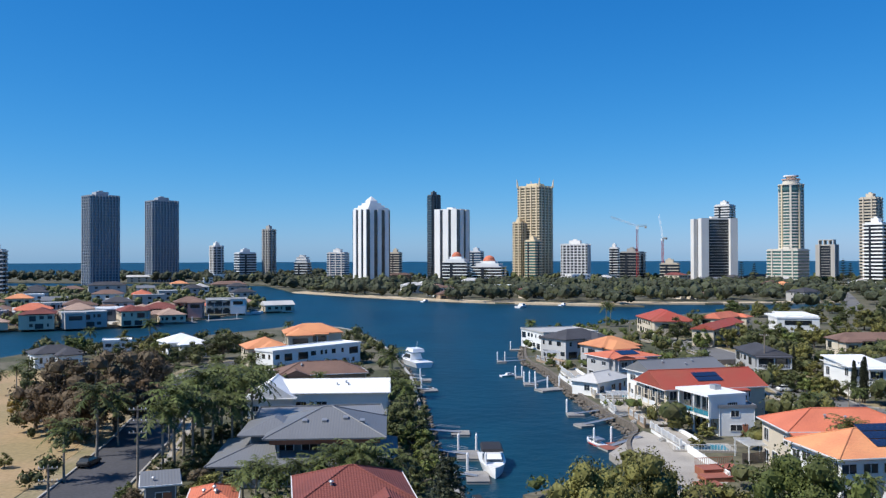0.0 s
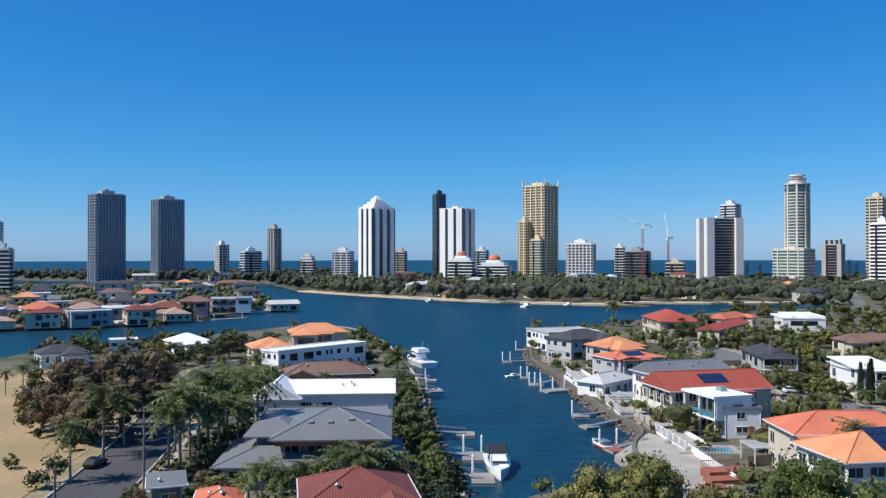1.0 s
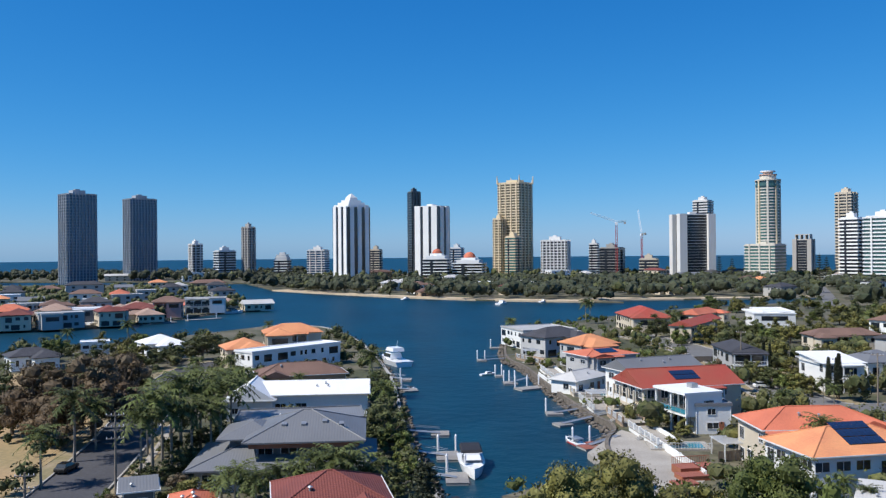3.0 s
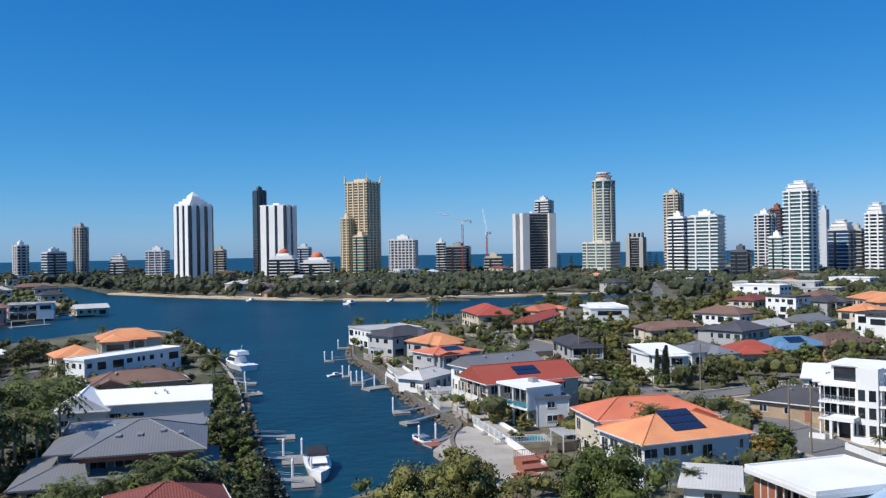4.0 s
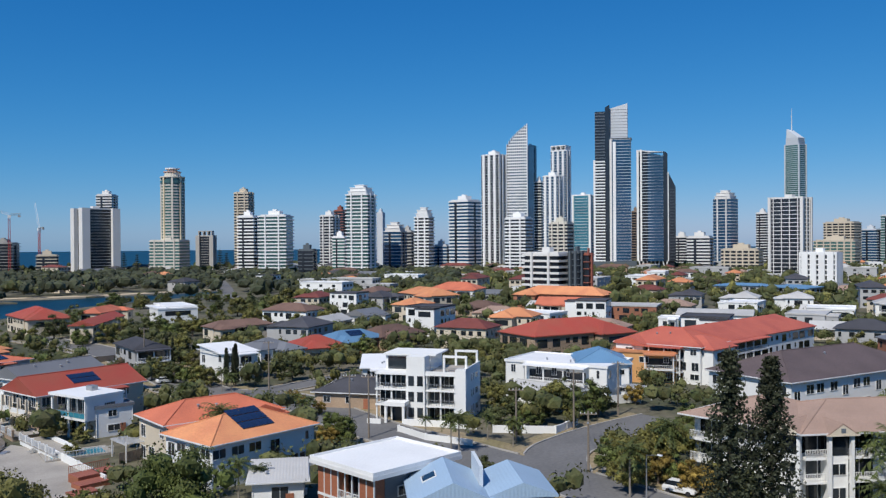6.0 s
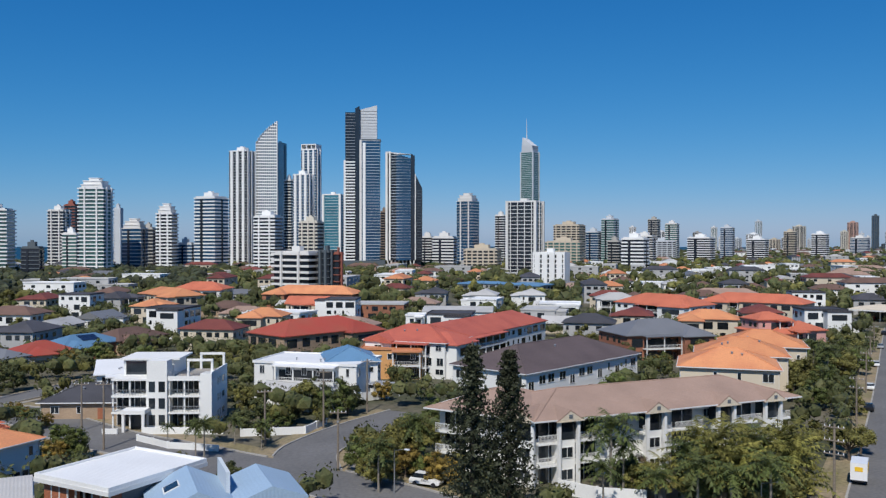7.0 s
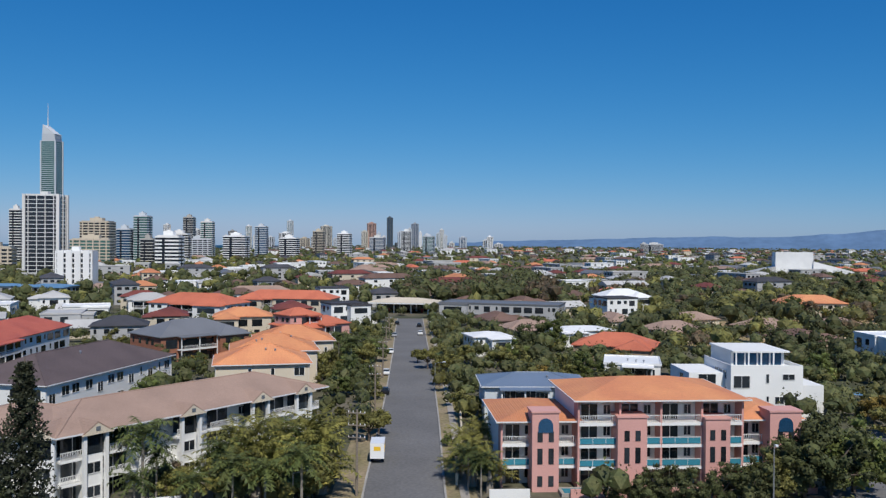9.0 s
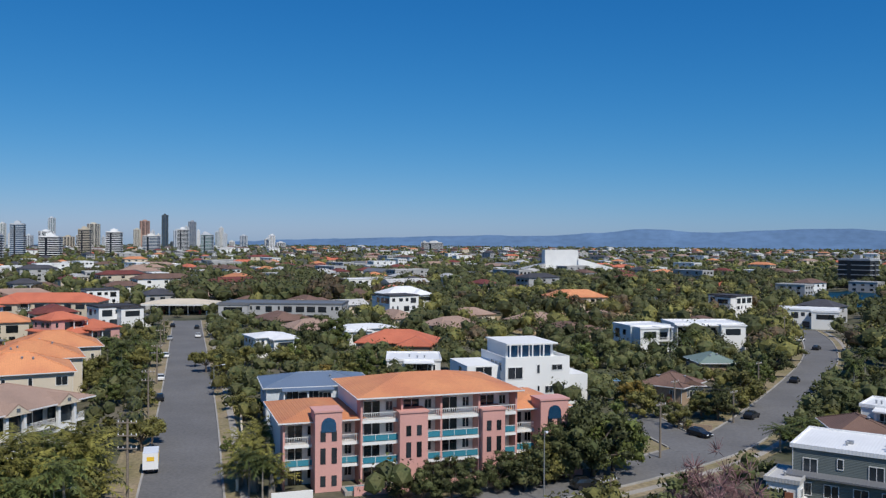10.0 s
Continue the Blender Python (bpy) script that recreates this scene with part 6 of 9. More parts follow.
def arcade(ob, x, y0, y1, h, material):
    """A two-storey arcade along a wall that faces -x: round arches below, square openings above."""
    depth, n, fh = 2.0, 4, h / 2
    step = (y1 - y0) / n
    block(ob, "gallery_floor", x - depth, y0, fh - 0.3, x, y1, fh, material)
    for i in range(n + 1):
        v = y0 + step * i
        block(ob, "arcade_pier", x - depth, v - 0.28, 0, x - depth + 0.5, v + 0.28, fh - 0.3, material)
        block(ob, "gallery_post", x - depth, v - 0.18, fh, x - depth + 0.35, v + 0.18, h - 0.2, material)
    for i in range(n):
        v, r = y0 + step * (i + 0.5), step / 2 - 0.28
        bm = bmesh.new()
        top = fh - 0.3
        spring = top - r - 0.25
        k = 8
        edges = [[], []]
        for u, edge in zip((x - depth, x - depth + 0.5), edges):
            for j in range(k + 1):
                t = math.pi * j / k
                edge.append((bm.verts.new((u, v - r * math.cos(t), spring + r * math.sin(t))), bm.verts.new((u, v - r * math.cos(t), top))))
        for j in range(k):
            (p, q), (p2, q2) = edges[0][j], edges[0][j + 1]
            (g, w), (g2, w2) = edges[1][j], edges[1][j + 1]
            bm.faces.new((p, p2, q2, q))
            bm.faces.new((g, w, w2, g2))
            bm.faces.new((p, g, g2, p2))
        part("arch", bm, material, ob)
        block(ob, "sliding_door", x - 0.05, v - r, 0.1, x - 0.01, v + r, 2.2, GLASS)
        block(ob, "sliding_door", x - 0.05, v - r, fh + 0.1, x - 0.01, v + r, fh + 2.2, GLASS)
        block(ob, "railing", x - depth + 0.1, v - step / 2 + 0.18, fh, x - depth + 0.2, v + step / 2 - 0.18, fh + 0.9, FRAME)


def riprap(pts, label, seed, width=1.3, gap=0.5):
    """A rough bank of boulders along the water's edge, as one mesh."""
    rng = random.Random(seed)
    verts, faces = [], []
    for x, y in dense(smooth(pts), gap):
        for _ in range(2):
            c = Vector((x + rng.uniform(-width, width) * 0.6, y + rng.uniform(-0.6, 0.6), rng.uniform(-1.2, -0.5)))
            r, n = rng.uniform(0.2, 0.5), len(verts)
            verts += [tuple(c + Vector((v.x * r * 1.2, v.y * r, v.z * r * 0.8)) * rng.uniform(0.75, 1.15)) for v in ICO_V]
            faces += [tuple(n + i for i in f) for f in ICO_F]
    me = bpy.data.meshes.new("boulders")
    me.from_pydata(verts, [], faces)
    me.materials.append(ROCK)
    return tagged(new("boulders", me), label, "rocks", kind="stuff")


def terrace(x, y, yaw, w, d, material, label):
    """A raised paved waterfront terrace: retaining wall, balustrade with piers, steps and a planter."""
    ob = base("terrace", x, y, 0, yaw, label, "terrace")
    block(ob, "retaining_wall", -w / 2, -d / 2, -1.2, w / 2, d / 2, 0.7, material)
    block(ob, "paving", -w / 2 - 0.1, -d / 2 - 0.1, 0.7, w / 2 + 0.1, d / 2, 0.78, PATHM)
    rail(ob, -w / 2, w / 2, -d / 2 + 0.1, 0.78, FRAME, None, 0.25)
    n = max(2, int(w / 3))
    for i in range(n + 1):
        u = -w / 2 + w * i / n
        block(ob, "pier", u - 0.18, -d / 2 - 0.1, 0.78, u + 0.18, -d / 2 + 0.25, 1.95, material)
    for i in range(4):
        block(ob, "step", -0.9, -d / 2 - 0.35 * (4 - i), -0.4, 0.9, -d / 2 - 0.35 * (3 - i) - 0.11, 0.7 - 0.17 * (4 - i), CONC)
    block(ob, "planter", -w / 2 + 0.4, d / 2 - 1.2, 0.78, w / 2 - 0.4, d / 2 - 0.5, 1.2, material)
    return ob


def pergola(x, y, yaw, w, d, label):
    ob = base("pergola", x, y, 0, yaw, label, "pergola")
    for u in (-w / 2, w / 2):
        for v in (-d / 2, d / 2):
            block(ob, "post", u - 0.08, v - 0.08, 0, u + 0.08, v + 0.08, 2.6, FRAME)
    for v in (-d / 2, d / 2):
        block(ob, "beam", -w / 2 - 0.3, v - 0.06, 2.6, w / 2 + 0.3, v + 0.06, 2.8, FRAME)
    n = int(w / 0.45)
    for i in range(n + 1):
        u = -w / 2 + w * i / n
        block(ob, "slat", u - 0.04, -d / 2 - 0.3, 2.8, u + 0.04, d / 2 + 0.3, 2.92, FRAME)
    table = block(ob, "table_top", -0.9, -0.5, 0.7, 0.9, 0.5, 0.76, W["timber"])
    for u in (-0.8, 0.8):
        block(table, "table_leg", u - 0.05, -0.4, 0, u + 0.05, 0.4, 0.7, W["timber"])
    return ob


def paling_fence(a, b, h=1.7):
    """A grey timber fence of boards on two rails between two points."""
    L, ang = math.hypot(b[0] - a[0], b[1] - a[1]), math.degrees(math.atan2(b[1] - a[1], b[0] - a[0]))
    ob = base("paling_fence", a[0], a[1], 0, ang, "weathered grey timber paling fence between gardens", "fence")
    for z in (0.4, 1.3):
        block(ob, "fence_rail", 0, 0.03, z, L, 0.08, z + 0.09, POLEWOOD)
    n = max(2, int(L / 0.6))
    key = ("paling", round(L / n, 2))
    if key not in SHARED:
        bm = bmesh.new()
        box(bm, 0.02, -0.02, 0.03, L / n - 0.02, 0.025, h)
        SHARED[key] = mesh_of(bm, "paling", POLEWOOD)
    for i in range(n):
        part("paling", SHARED[key], None, ob, at=pose(L * i / n, 0, random.uniform(-0.05, 0.05)))
    return ob


# ---- the place ----
MAIN = [(25.0, -400.0), (25.0, 40.0), (10.6, 114.8), (14.8, 118.1), (23.4, 126.6), (29.9, 135.2), (31.4, 147.3), (36.5, 158.2), (33.4, 171.4), (32.3, 184.2), (30.3, 212.8), (29.2, 244.5), (25.1, 260.0), (28.5, 299.5), (34.4, 329.6), (38.8, 353.2), (53.5, 374.5), (76.5, 405.2), (114.4, 449.1), (163.1, 488.7), (218.6, 513.5), (256.2, 552.3), (280.5, 579.9), (250.0, 577.7), (180.3, 568.7), (110.7, 583.8), (127.8, 543.4), (41.1, 583.6), (-22.4, 637.8), (-80.4, 702.8), (-133.9, 769.9), (-161.9, 850.2), (-196.4, 949.2), (-337.0, 1033.2), (-570.9, 1086.9), (-1900.0, 1500.0), (-1900.0, 1750.0), (-500.0, 1420.0), (0.0, 1330.0), (600.0, 1190.0), (1100.0, 1060.0), (2000.0, 930.0), (3200.0, 800.0), (4852.3, 681.9), (4900.0, 0.0), (4852.3, -681.9), (4710.2, -1350.6), (4476.4, -1993.0), (4155.4, -2596.6), (3149.7, -3753.6), (1675.9, -4604.5), (0.0, -4900.0)]
PENINSULA = [(8.0, -400.0), (12.0, 30.0), (4.1, 96.8), (2.9, 109.7), (0.4, 123.4), (-1.5, 141.0), (-3.6, 161.9), (-5.9, 193.7), (-8.5, 226.6), (-13.5, 260.2), (-20.9, 305.4), (-33.5, 353.8), (-46.9, 387.3), (-70.6, 390.6), (-92.1, 354.3), (-110.8, 326.3), (-133.7, 314.0), (-141.5, 269.4), (-155.9, 215.2), (-400.0, 120.0), (-900.0, -400.0)]
ISLAND = [(-281.6, 356.0), (-199.5, 379.9), (-157.6, 388.4), (-142.2, 410.9), (-125.4, 448.1), (-117.2, 487.9), (-95.7, 502.5), (-108.5, 541.3), (-149.3, 648.8), (-177.9, 795.9), (-229.4, 882.5), (-336.2, 935.8), (-503.8, 959.3), (-736.8, 931.2)]

wm = bmesh.new()
bmesh.ops.create_circle(wm, cap_ends=True, radius=4985, segments=128)
water = tagged(new("water", mesh_of(wm, "water", WATER)), "deep blue rippled canal and sea water", "water", kind="structure")
water.location.z = -1.0
land("ground", MAIN, EARTH, 0.0, -3.0, "suburban ground of grass, soil and paving")
land("ground_peninsula", PENINSULA, EARTH, 0.0, -3.0, "suburban ground of the canal peninsula")
land("ground_island", ISLAND, EARTH, 0.0, -3.0, "low island ground with gardens")
road([(-46.0, 92.0), (-48.4, 113.8), (-52.0, 145.0), (-57.5, 176.0), (-62.5, 205.9), (-66.5, 233.3), (-65.0, 250.5), (-57.0, 262.0)], 10.0, 3.0, NEWASPHALT)
road([(95.2, 10.6), (117.6, 12.9), (158.4, 16.1), (233.9, 23.2), (317.2, 31.7), (365.0, 36.4)], 10.5, 4.0)
road([(82.7, 327.4), (90.1, 284.5), (86.5, 225.3), (80.9, 181.3), (88.1, 170.2), (93.1, 159.3), (88.0, 128.1), (89.0, 107.9), (88.9, 98.6), (90.0, 77.5), (88.0, 60.4), (82.5, 39.2)], 11.5, 4.0)
road([(89.8, 173.5), (101.7, 174.3), (126.8, 182.0)], 7.0, 2.0)
road([(91.5, 84.0), (99.5, 92.5), (108.5, 95.2), (120.8, 96.8), (134.3, 97.0)], 9.5, 3.0)
road([(92.4, -5.7), (108.6, -24.8), (115.4, -42.6), (124.0, -59.6), (132.9, -73.0), (153.0, -92.7), (184.8, -121.3), (218.7, -150.2), (262.2, -179.5), (296.7, -196.3)], 9.0, 4.0)
road([(128.4, -65.6), (144.9, -65.6), (157.2, -66.7)], 8.0, 3.0)
road([(235.5, 486.9), (287.5, 604.6), (395.9, 858.8)], 9.0, 0.0)
build_roads()
tower(-390, 975, 43.8, 33.3, 26.6, 100.7, BLUEGLASS, GREYT, "dark blue-grey twin apartment tower with ribbed facade", band=0.7, piers=9, side_piers=5, proud=0.3, pier_w=0.9)
tower(-359, 1093, 40.2, 33.7, 26.9, 102.3, BLUEGLASS, GREYT, "dark blue-grey twin apartment tower with ribbed facade", band=0.7, piers=9, side_piers=5, proud=0.3, pier_w=0.9)
tower(-549, 1011, 8.5, 32.1, 25.7, 71.9, BLUEGLASS, PALE, "pale blue glass apartment tower")
tower(-371, 709, 7.7, 15.1, 12.1, 37.6, DARKGLASS, OFFWHITE, "white low-rise apartment block")
tower(-307, 1160, 44.8, 14.1, 12.7, 45.8, DARKGLASS, OFFWHITE, "slim white and dark apartment tower", piers=2, side_piers=3)
tower(-259, 1121, 33.0, 22.6, 20.3, 36.4, DARKGLASS, PALE, "squat pale grey apartment block")
tower(-229, 1127, -23.5, 12.1, 14.6, 66.9, DARKGLASS, TAUPE, "tall grey-brown slab apartment tower", piers=3, side_piers=2)
tower(-186, 1135, -10.7, 17.8, 16.0, 24.3, DARKGLASS, OFFWHITE, "white stepped apartment building", crown="step")
tower(-146, 1191, -13.0, 25.1, 20.1, 36.5, BLUEGLASS, OFFWHITE, "white apartment tower with blue glass", piers=3)
tower(-90, 1076, 42.8, 34.9, 31.4, 89.4, DARKGLASS, WHITEM, "white tower with dark glass strips and pointed roof", band=0, piers=3, side_piers=3, pier_w=6, crown="pyramid")
tower(-66, 1198, -16.9, 13.6, 13.6, 36.4, DARKGLASS, CREAMT, "cream low-rise apartment block")
tower(-12, 1150, 25.6, 13.7, 13.7, 112.9, DARKGLASS, SLATET, "slim charcoal glass tower", band=0.5, piers=3)
tower(11, 1080, -30.6, 36.0, 28.8, 89.4, DARKGLASS, WHITEM, "white tower with dark vertical window bays", band=0, piers=3, side_piers=2, pier_w=8, crown="flat")
tower(16, 1000, -15.9, 28.2, 19.7, 25.1, GLASS, WHITEM, "white stepped apartments with a red domed roof", crown="dome")
tower(54, 999, -18.1, 34.4, 24.1, 19.8, GLASS, WHITEM, "white stepped apartments with a red domed roof", crown="dome")
tower(47, 1199, -22.3, 16.5, 14.8, 37.8, BLUEGLASS, PALE, "pale grey apartment block")
tower(116, 1074, -41.1, 32.7, 29.4, 117.3, GOLDGLASS, SANDT, "tall sandstone-coloured tower with spiked crown", band=1.2, piers=4, side_piers=4, pier_w=1.6, crown="spikes")
tower(95, 1066, -40.1, 12.1, 10.9, 73.0, GOLDGLASS, SANDT, "lower sandstone-coloured wing of a tower", band=1.2, piers=2, side_piers=2)
tower(110, 1044, -41.0, 15.4, 13.8, 50.1, GREENGLASS, SANDT, "green glass lower wing of a tower", band=1.0)
tower(161, 1038, -23.8, 32.1, 16.0, 45.1, DARKGLASS, OFFWHITE, "white ribbed apartment block", piers=7, side_piers=3)
tower(226, 1128, -26.3, 10.7, 10.7, 41.7, DARKGLASS, OFFWHITE, "narrow white apartment block")
tower(238, 1074, -32.5, 25.5, 22.9, 35.6, DARKGLASS, CONC, "unfinished concrete tower frame under construction", band=0.5, proud=1.2)
tower(269, 1015, -24.8, 20.8, 12.5, 22.0, DARKGLASS, CREAMT, "low cream apartment block")
tower(317, 1001, 7.5, 35.2, 21.1, 73.5, DARKGLASS, OFFWHITE, "dark glass tower with white end walls", band=0.35, proud=0.2, corner=9, crown="flat")
tower(360, 1092, -43.3, 19.6, 17.7, 95.2, DARKGLASS, OFFWHITE, "white banded apartment tower", band=1.5)
tower(370, 918, -46.9, 33.7, 27.0, 37.3, GREENGLASS, SHELL, "beige podium wing with green glass", band=1.2, piers=3, crown="flat")
tower(471, 1049, -44.2, 18.1, 9.1, 43.5, DARKGLASS, TAUPE, "grey-brown framed apartment block", band=0.4, corner=5, crown="frame")
tower(470, 939, -51.6, 17.9, 16.1, 93.9, GLASS, CREAMT, "slim cream apartment tower", band=1.6, piers=2, side_piers=2)
tower(407, 803, -51.9, 16.6, 15.0, 61.1, GLASS, WHITEM, "white apartment tower with balconies", band=1.3, proud=1.0)
tower(417, 764, -48.6, 27.4, 21.9, 60.8, GREENGLASS, WHITEM, "broad white apartment tower with balconies", band=1.2, proud=1.1, piers=2)
tower(408, 688, -50.7, 14.5, 11.6, 27.0, DARKGLASS, SLATET, "dark mid-rise apartment block", band=0.8)
tower(532, 847, -62.1, 17.4, 15.7, 64.8, DARKGLASS, OFFWHITE, "white and dark apartment tower", band=1.0, piers=2, side_piers=2)
tower(575, 891, -62.8, 12.9, 11.6, 73.1, DARKGLASS, REDT, "dark tower with a red-brown top", band=0.9)
tower(488, 757, -52.8, 12.9, 11.6, 39.6, GREENGLASS, WHITEM, "white mid-rise apartment block")
tower(478, 703, -59.2, 22.4, 20.2, 80.8, GREENGLASS, WHITEM, "white tower with green glass balconies", band=1.0, proud=1.1, piers=2, side_piers=2, crown="step")
tower(639, 896, -55.5, 8.3, 9.9, 71.2, PALE, PALE, "plain pale slab tower", band=0)
tower(535, 724, -61.4, 19.3, 15.4, 45.3, BLUEGLASS, OFFWHITE, "blue glass mid-rise tower with white crown", band=0.7, crown="step")
tower(576, 756, -62.3, 12.1, 9.7, 45.7, DARKGLASS, TAUPE, "grey-brown mid-rise apartment tower")
tower(547, 690, -63.4, 15.0, 13.5, 59.7, DARKGLASS, WHITEM, "white apartment tower with stepped top", band=1.3, proud=0.9, piers=2, crown="step")
tower(573, 694, -54.5, 14.0, 11.2, 30.0, BLUEGLASS, PALE, "pale mid-rise office block")
tower(579, 663, -81.2, 25.2, 20.2, 75.5, BLUEGLASS, WHITEM, "white tower with one blue glass face", band=1.4)
tower(718, 767, -78.1, 24.1, 21.7, 138.7, DARKGLASS, WHITEM, "tall white tower with dark vertical glass strips", band=0.45, piers=3, side_piers=3, pier_w=3.2)
tower(821, 807, -65.5, 12.9, 12.9, 160.4, BLUEGLASS, BLUEGLASS, "slim blue glass tower", band=0.4, crown="flat")
tower(812, 744, -72.5, 20.5, 16.4, 147.7, BLUEGLASS, WHITEM, "tall white framed tower with blue glass", band=0.6, piers=3, side_piers=2, pier_w=2.5, crown="frame")
tower(732, 683, -72.0, 18.8, 15.0, 108.4, BLUEGLASS, WHITEM, "white tower with vertical blue glass strips", band=0.5, piers=3, side_piers=2, pier_w=3)
tower(735, 708, -71.1, 8.1, 8.1, 103.9, DARKGLASS, OFFWHITE, "slim white apartment tower")
tower(599, 605, -69.7, 21.8, 17.5, 56.6, DARKGLASS, WHITEM, "white balcony-banded apartment tower", band=1.5, piers=2)
tower(628, 575, -72.5, 19.2, 15.4, 51.5, DARKGLASS, SHELL, "beige-coloured high-rise apartment tower", band=1.4, piers=3)
tower(755, 657, -69.0, 20.4, 14.3, 85.8, TEALT, WHITEM, "turquoise glass tower with white edges", band=0.3, corner=2.5, crown="flat")
sail_tower(703, 713, -47)
tallest_tower(737, 599, -53)
curved_tower(774, 570, -55)
round_tower(377, 926, -47.2, 12.0, 107)
tower(911, 704, -72.3, 7.8, 7.8, 71.8, DARKGLASS, BROWNT, "narrow brown apartment tower")
tower(848, 532, -82.9, 20.3, 18.2, 79.0, BLUEGLASS, OFFWHITE, "blue glass tower with stepped white top", band=0.4, piers=2, crown="step")
tower(904, 629, -70.2, 13.0, 10.4, 38.0, DARKGLASS, OFFWHITE, "white mid-rise apartment block")
tower(792, 527, -71.3, 23.5, 16.5, 37.1, DARKGLASS, OFFWHITE, "white banded mid-rise hotel", band=1.5)
tower(350, 330, -81.8, 22.6, 13.6, 26.5, DARKGLASS, OFFWHITE, "grey mid-rise apartments with white balconies", band=1.2, proud=1.2, piers=2, crown="flat")
tower(354, 312, -83.6, 7.0, 8.3, 27.1, DARKGLASS, SLATET, "dark mid-rise end with slate panels", band=0.4, piers=2, side_piers=2, crown="flat")
tower(356, 306, -83.6, 3.0, 4.3, 26.1, DARKGLASS, REDT, "slim mid-rise end with orange-red panels", band=0.4, side_piers=1, crown="flat")
tower(1370, 728, -92.0, 24.8, 22.3, 191.5, GREENGLASS, PALE, "tall slender green glass skyscraper with a spire", band=0.6, proud=0.2, corner=2, crown="spire")
tower(706, 380, -81.7, 27.4, 21.9, 69.0, DARKGLASS, OFFWHITE, "dark gridded apartment tower with white frame", band=0.5, piers=4, side_piers=3, pier_w=0.5, corner=2.4, proud=0.1, crown="flat")
tower(1042, 599, -80.1, 13.3, 11.9, 68.5, DARKGLASS, OFFWHITE, "slim white apartment tower")
tower(772, 466, -73.9, 35.5, 17.8, 24.1, DARKGLASS, CREAMT, "cream hotel block with balconies", band=1.4, piers=6)
tower(906, 627, -75.3, 9.7, 8.7, 37.7, DARKGLASS, OFFWHITE, "white mid-rise apartment block")
tower(556, 278, -83.4, 22.1, 11.1, 24.2, DARKGLASS, WHITEM, "white low-rise block with dark glass bays", band=0.9, piers=4, side_piers=3, pier_w=4, crown="flat")
tower(1086, 515, -84.6, 36.9, 25.9, 54.7, DARKGLASS, CREAMT, "cream gridded apartment tower", band=1.4, piers=5)
tower(948, 456, -79.3, 43.0, 21.5, 31.9, GREENGLASS, CREAMT, "cream apartment block with green glass", band=1.2, piers=6)
tower(1145, 505, -86.2, 18.5, 16.6, 45.8, BLUEGLASS, PALE, "pale tower with blue glass", band=0.8)
tower(1155, 484, -92.3, 19.2, 17.3, 64.0, GREENGLASS, PALE, "pale green glass apartment tower", band=0.9)
tower(1018, 420, -87.6, 14.5, 13.0, 32.8, DARKGLASS, TAUPE, "grey-brown high-rise apartment tower")
tower(841, 325, -88.9, 23.0, 16.1, 35.9, DARKGLASS, WHITEM, "white apartment tower with balconies", band=1.6)
tower(1600, 580, -90.1, 18.7, 16.8, 74.1, DARKGLASS, TAUPE, "slim grey-brown apartment tower by the coast")
tower(1418, 496, -90.7, 44.0, 22.0, 33.0, DARKGLASS, PALE, "pale slab apartment block", band=1.4, piers=5)
tower(2936, 1144, -93.7, 19.9, 15.9, 82.0, DARKGLASS, OFFWHITE, "far slim white tower in the hazy skyline", band=1.1, piers=3, side_piers=2, pier_w=2.5)
tower(2977, 1054, -95.5, 36.4, 29.1, 65.7, DARKGLASS, OFFWHITE, "far white apartment tower in the hazy skyline", band=1.1, piers=2, side_piers=2, pier_w=2.5)
tower(2879, 916, -97.3, 11.0, 8.8, 44.8, DARKGLASS, PALE, "far pale apartment tower in the hazy skyline", band=1.1, piers=3, side_piers=2, pier_w=2.5)
tower(3174, 985, -97.8, 25.8, 20.7, 63.4, DARKGLASS, CONC, "far concrete tower under construction in the hazy skyline", band=1.1, piers=2, side_piers=2, pier_w=2.5)
tower(3242, 963, -98.5, 40.1, 32.1, 37.6, DARKGLASS, PALE, "far pale grey apartment block in the hazy skyline", band=1.1, piers=3, side_piers=2, pier_w=2.5)
tower(3192, 928, -98.8, 18.8, 15.1, 83.0, GREENGLASS, OFFWHITE, "far white tower with green glass in the hazy skyline", band=1.1, piers=2, side_piers=2, pier_w=2.5)
tower(3175, 899, -99.2, 11.9, 9.5, 46.3, DARKGLASS, OFFWHITE, "far slim white tower in the hazy skyline", band=1.1, piers=3, side_piers=2, pier_w=2.5)
tower(3282, 908, -99.5, 20.9, 16.7, 77.7, BLUEGLASS, WHITEM, "far white tower with pointed top in the hazy skyline", band=1.1, piers=2, side_piers=2, pier_w=2.5)
tower(3326, 879, -100.2, 24.6, 19.7, 42.5, DARKGLASS, PALE, "far pale grey apartment tower in the hazy skyline", band=1.1, piers=3, side_piers=2, pier_w=2.5)
tower(3145, 775, -101.2, 41.0, 32.8, 56.8, DARKGLASS, WHITEM, "far white balcony tower in the hazy skyline", band=1.1, piers=2, side_piers=2, pier_w=2.5)
tower(3282, 791, -101.5, 20.5, 16.4, 105.6, GREENGLASS, PALE, "far pale grey-green tower in the hazy skyline", band=1.1, piers=3, side_piers=2, pier_w=2.5)
tower(3084, 690, -102.4, 31.7, 25.4, 38.1, DARKGLASS, CREAMT, "far cream block in the hazy skyline", band=1.1, piers=3, side_piers=2, pier_w=2.5)
tower(3150, 658, -103.2, 36.9, 29.5, 44.5, DARKGLASS, WHITEM, "far white tower in the hazy skyline", band=1.1, piers=2, side_piers=2, pier_w=2.5)
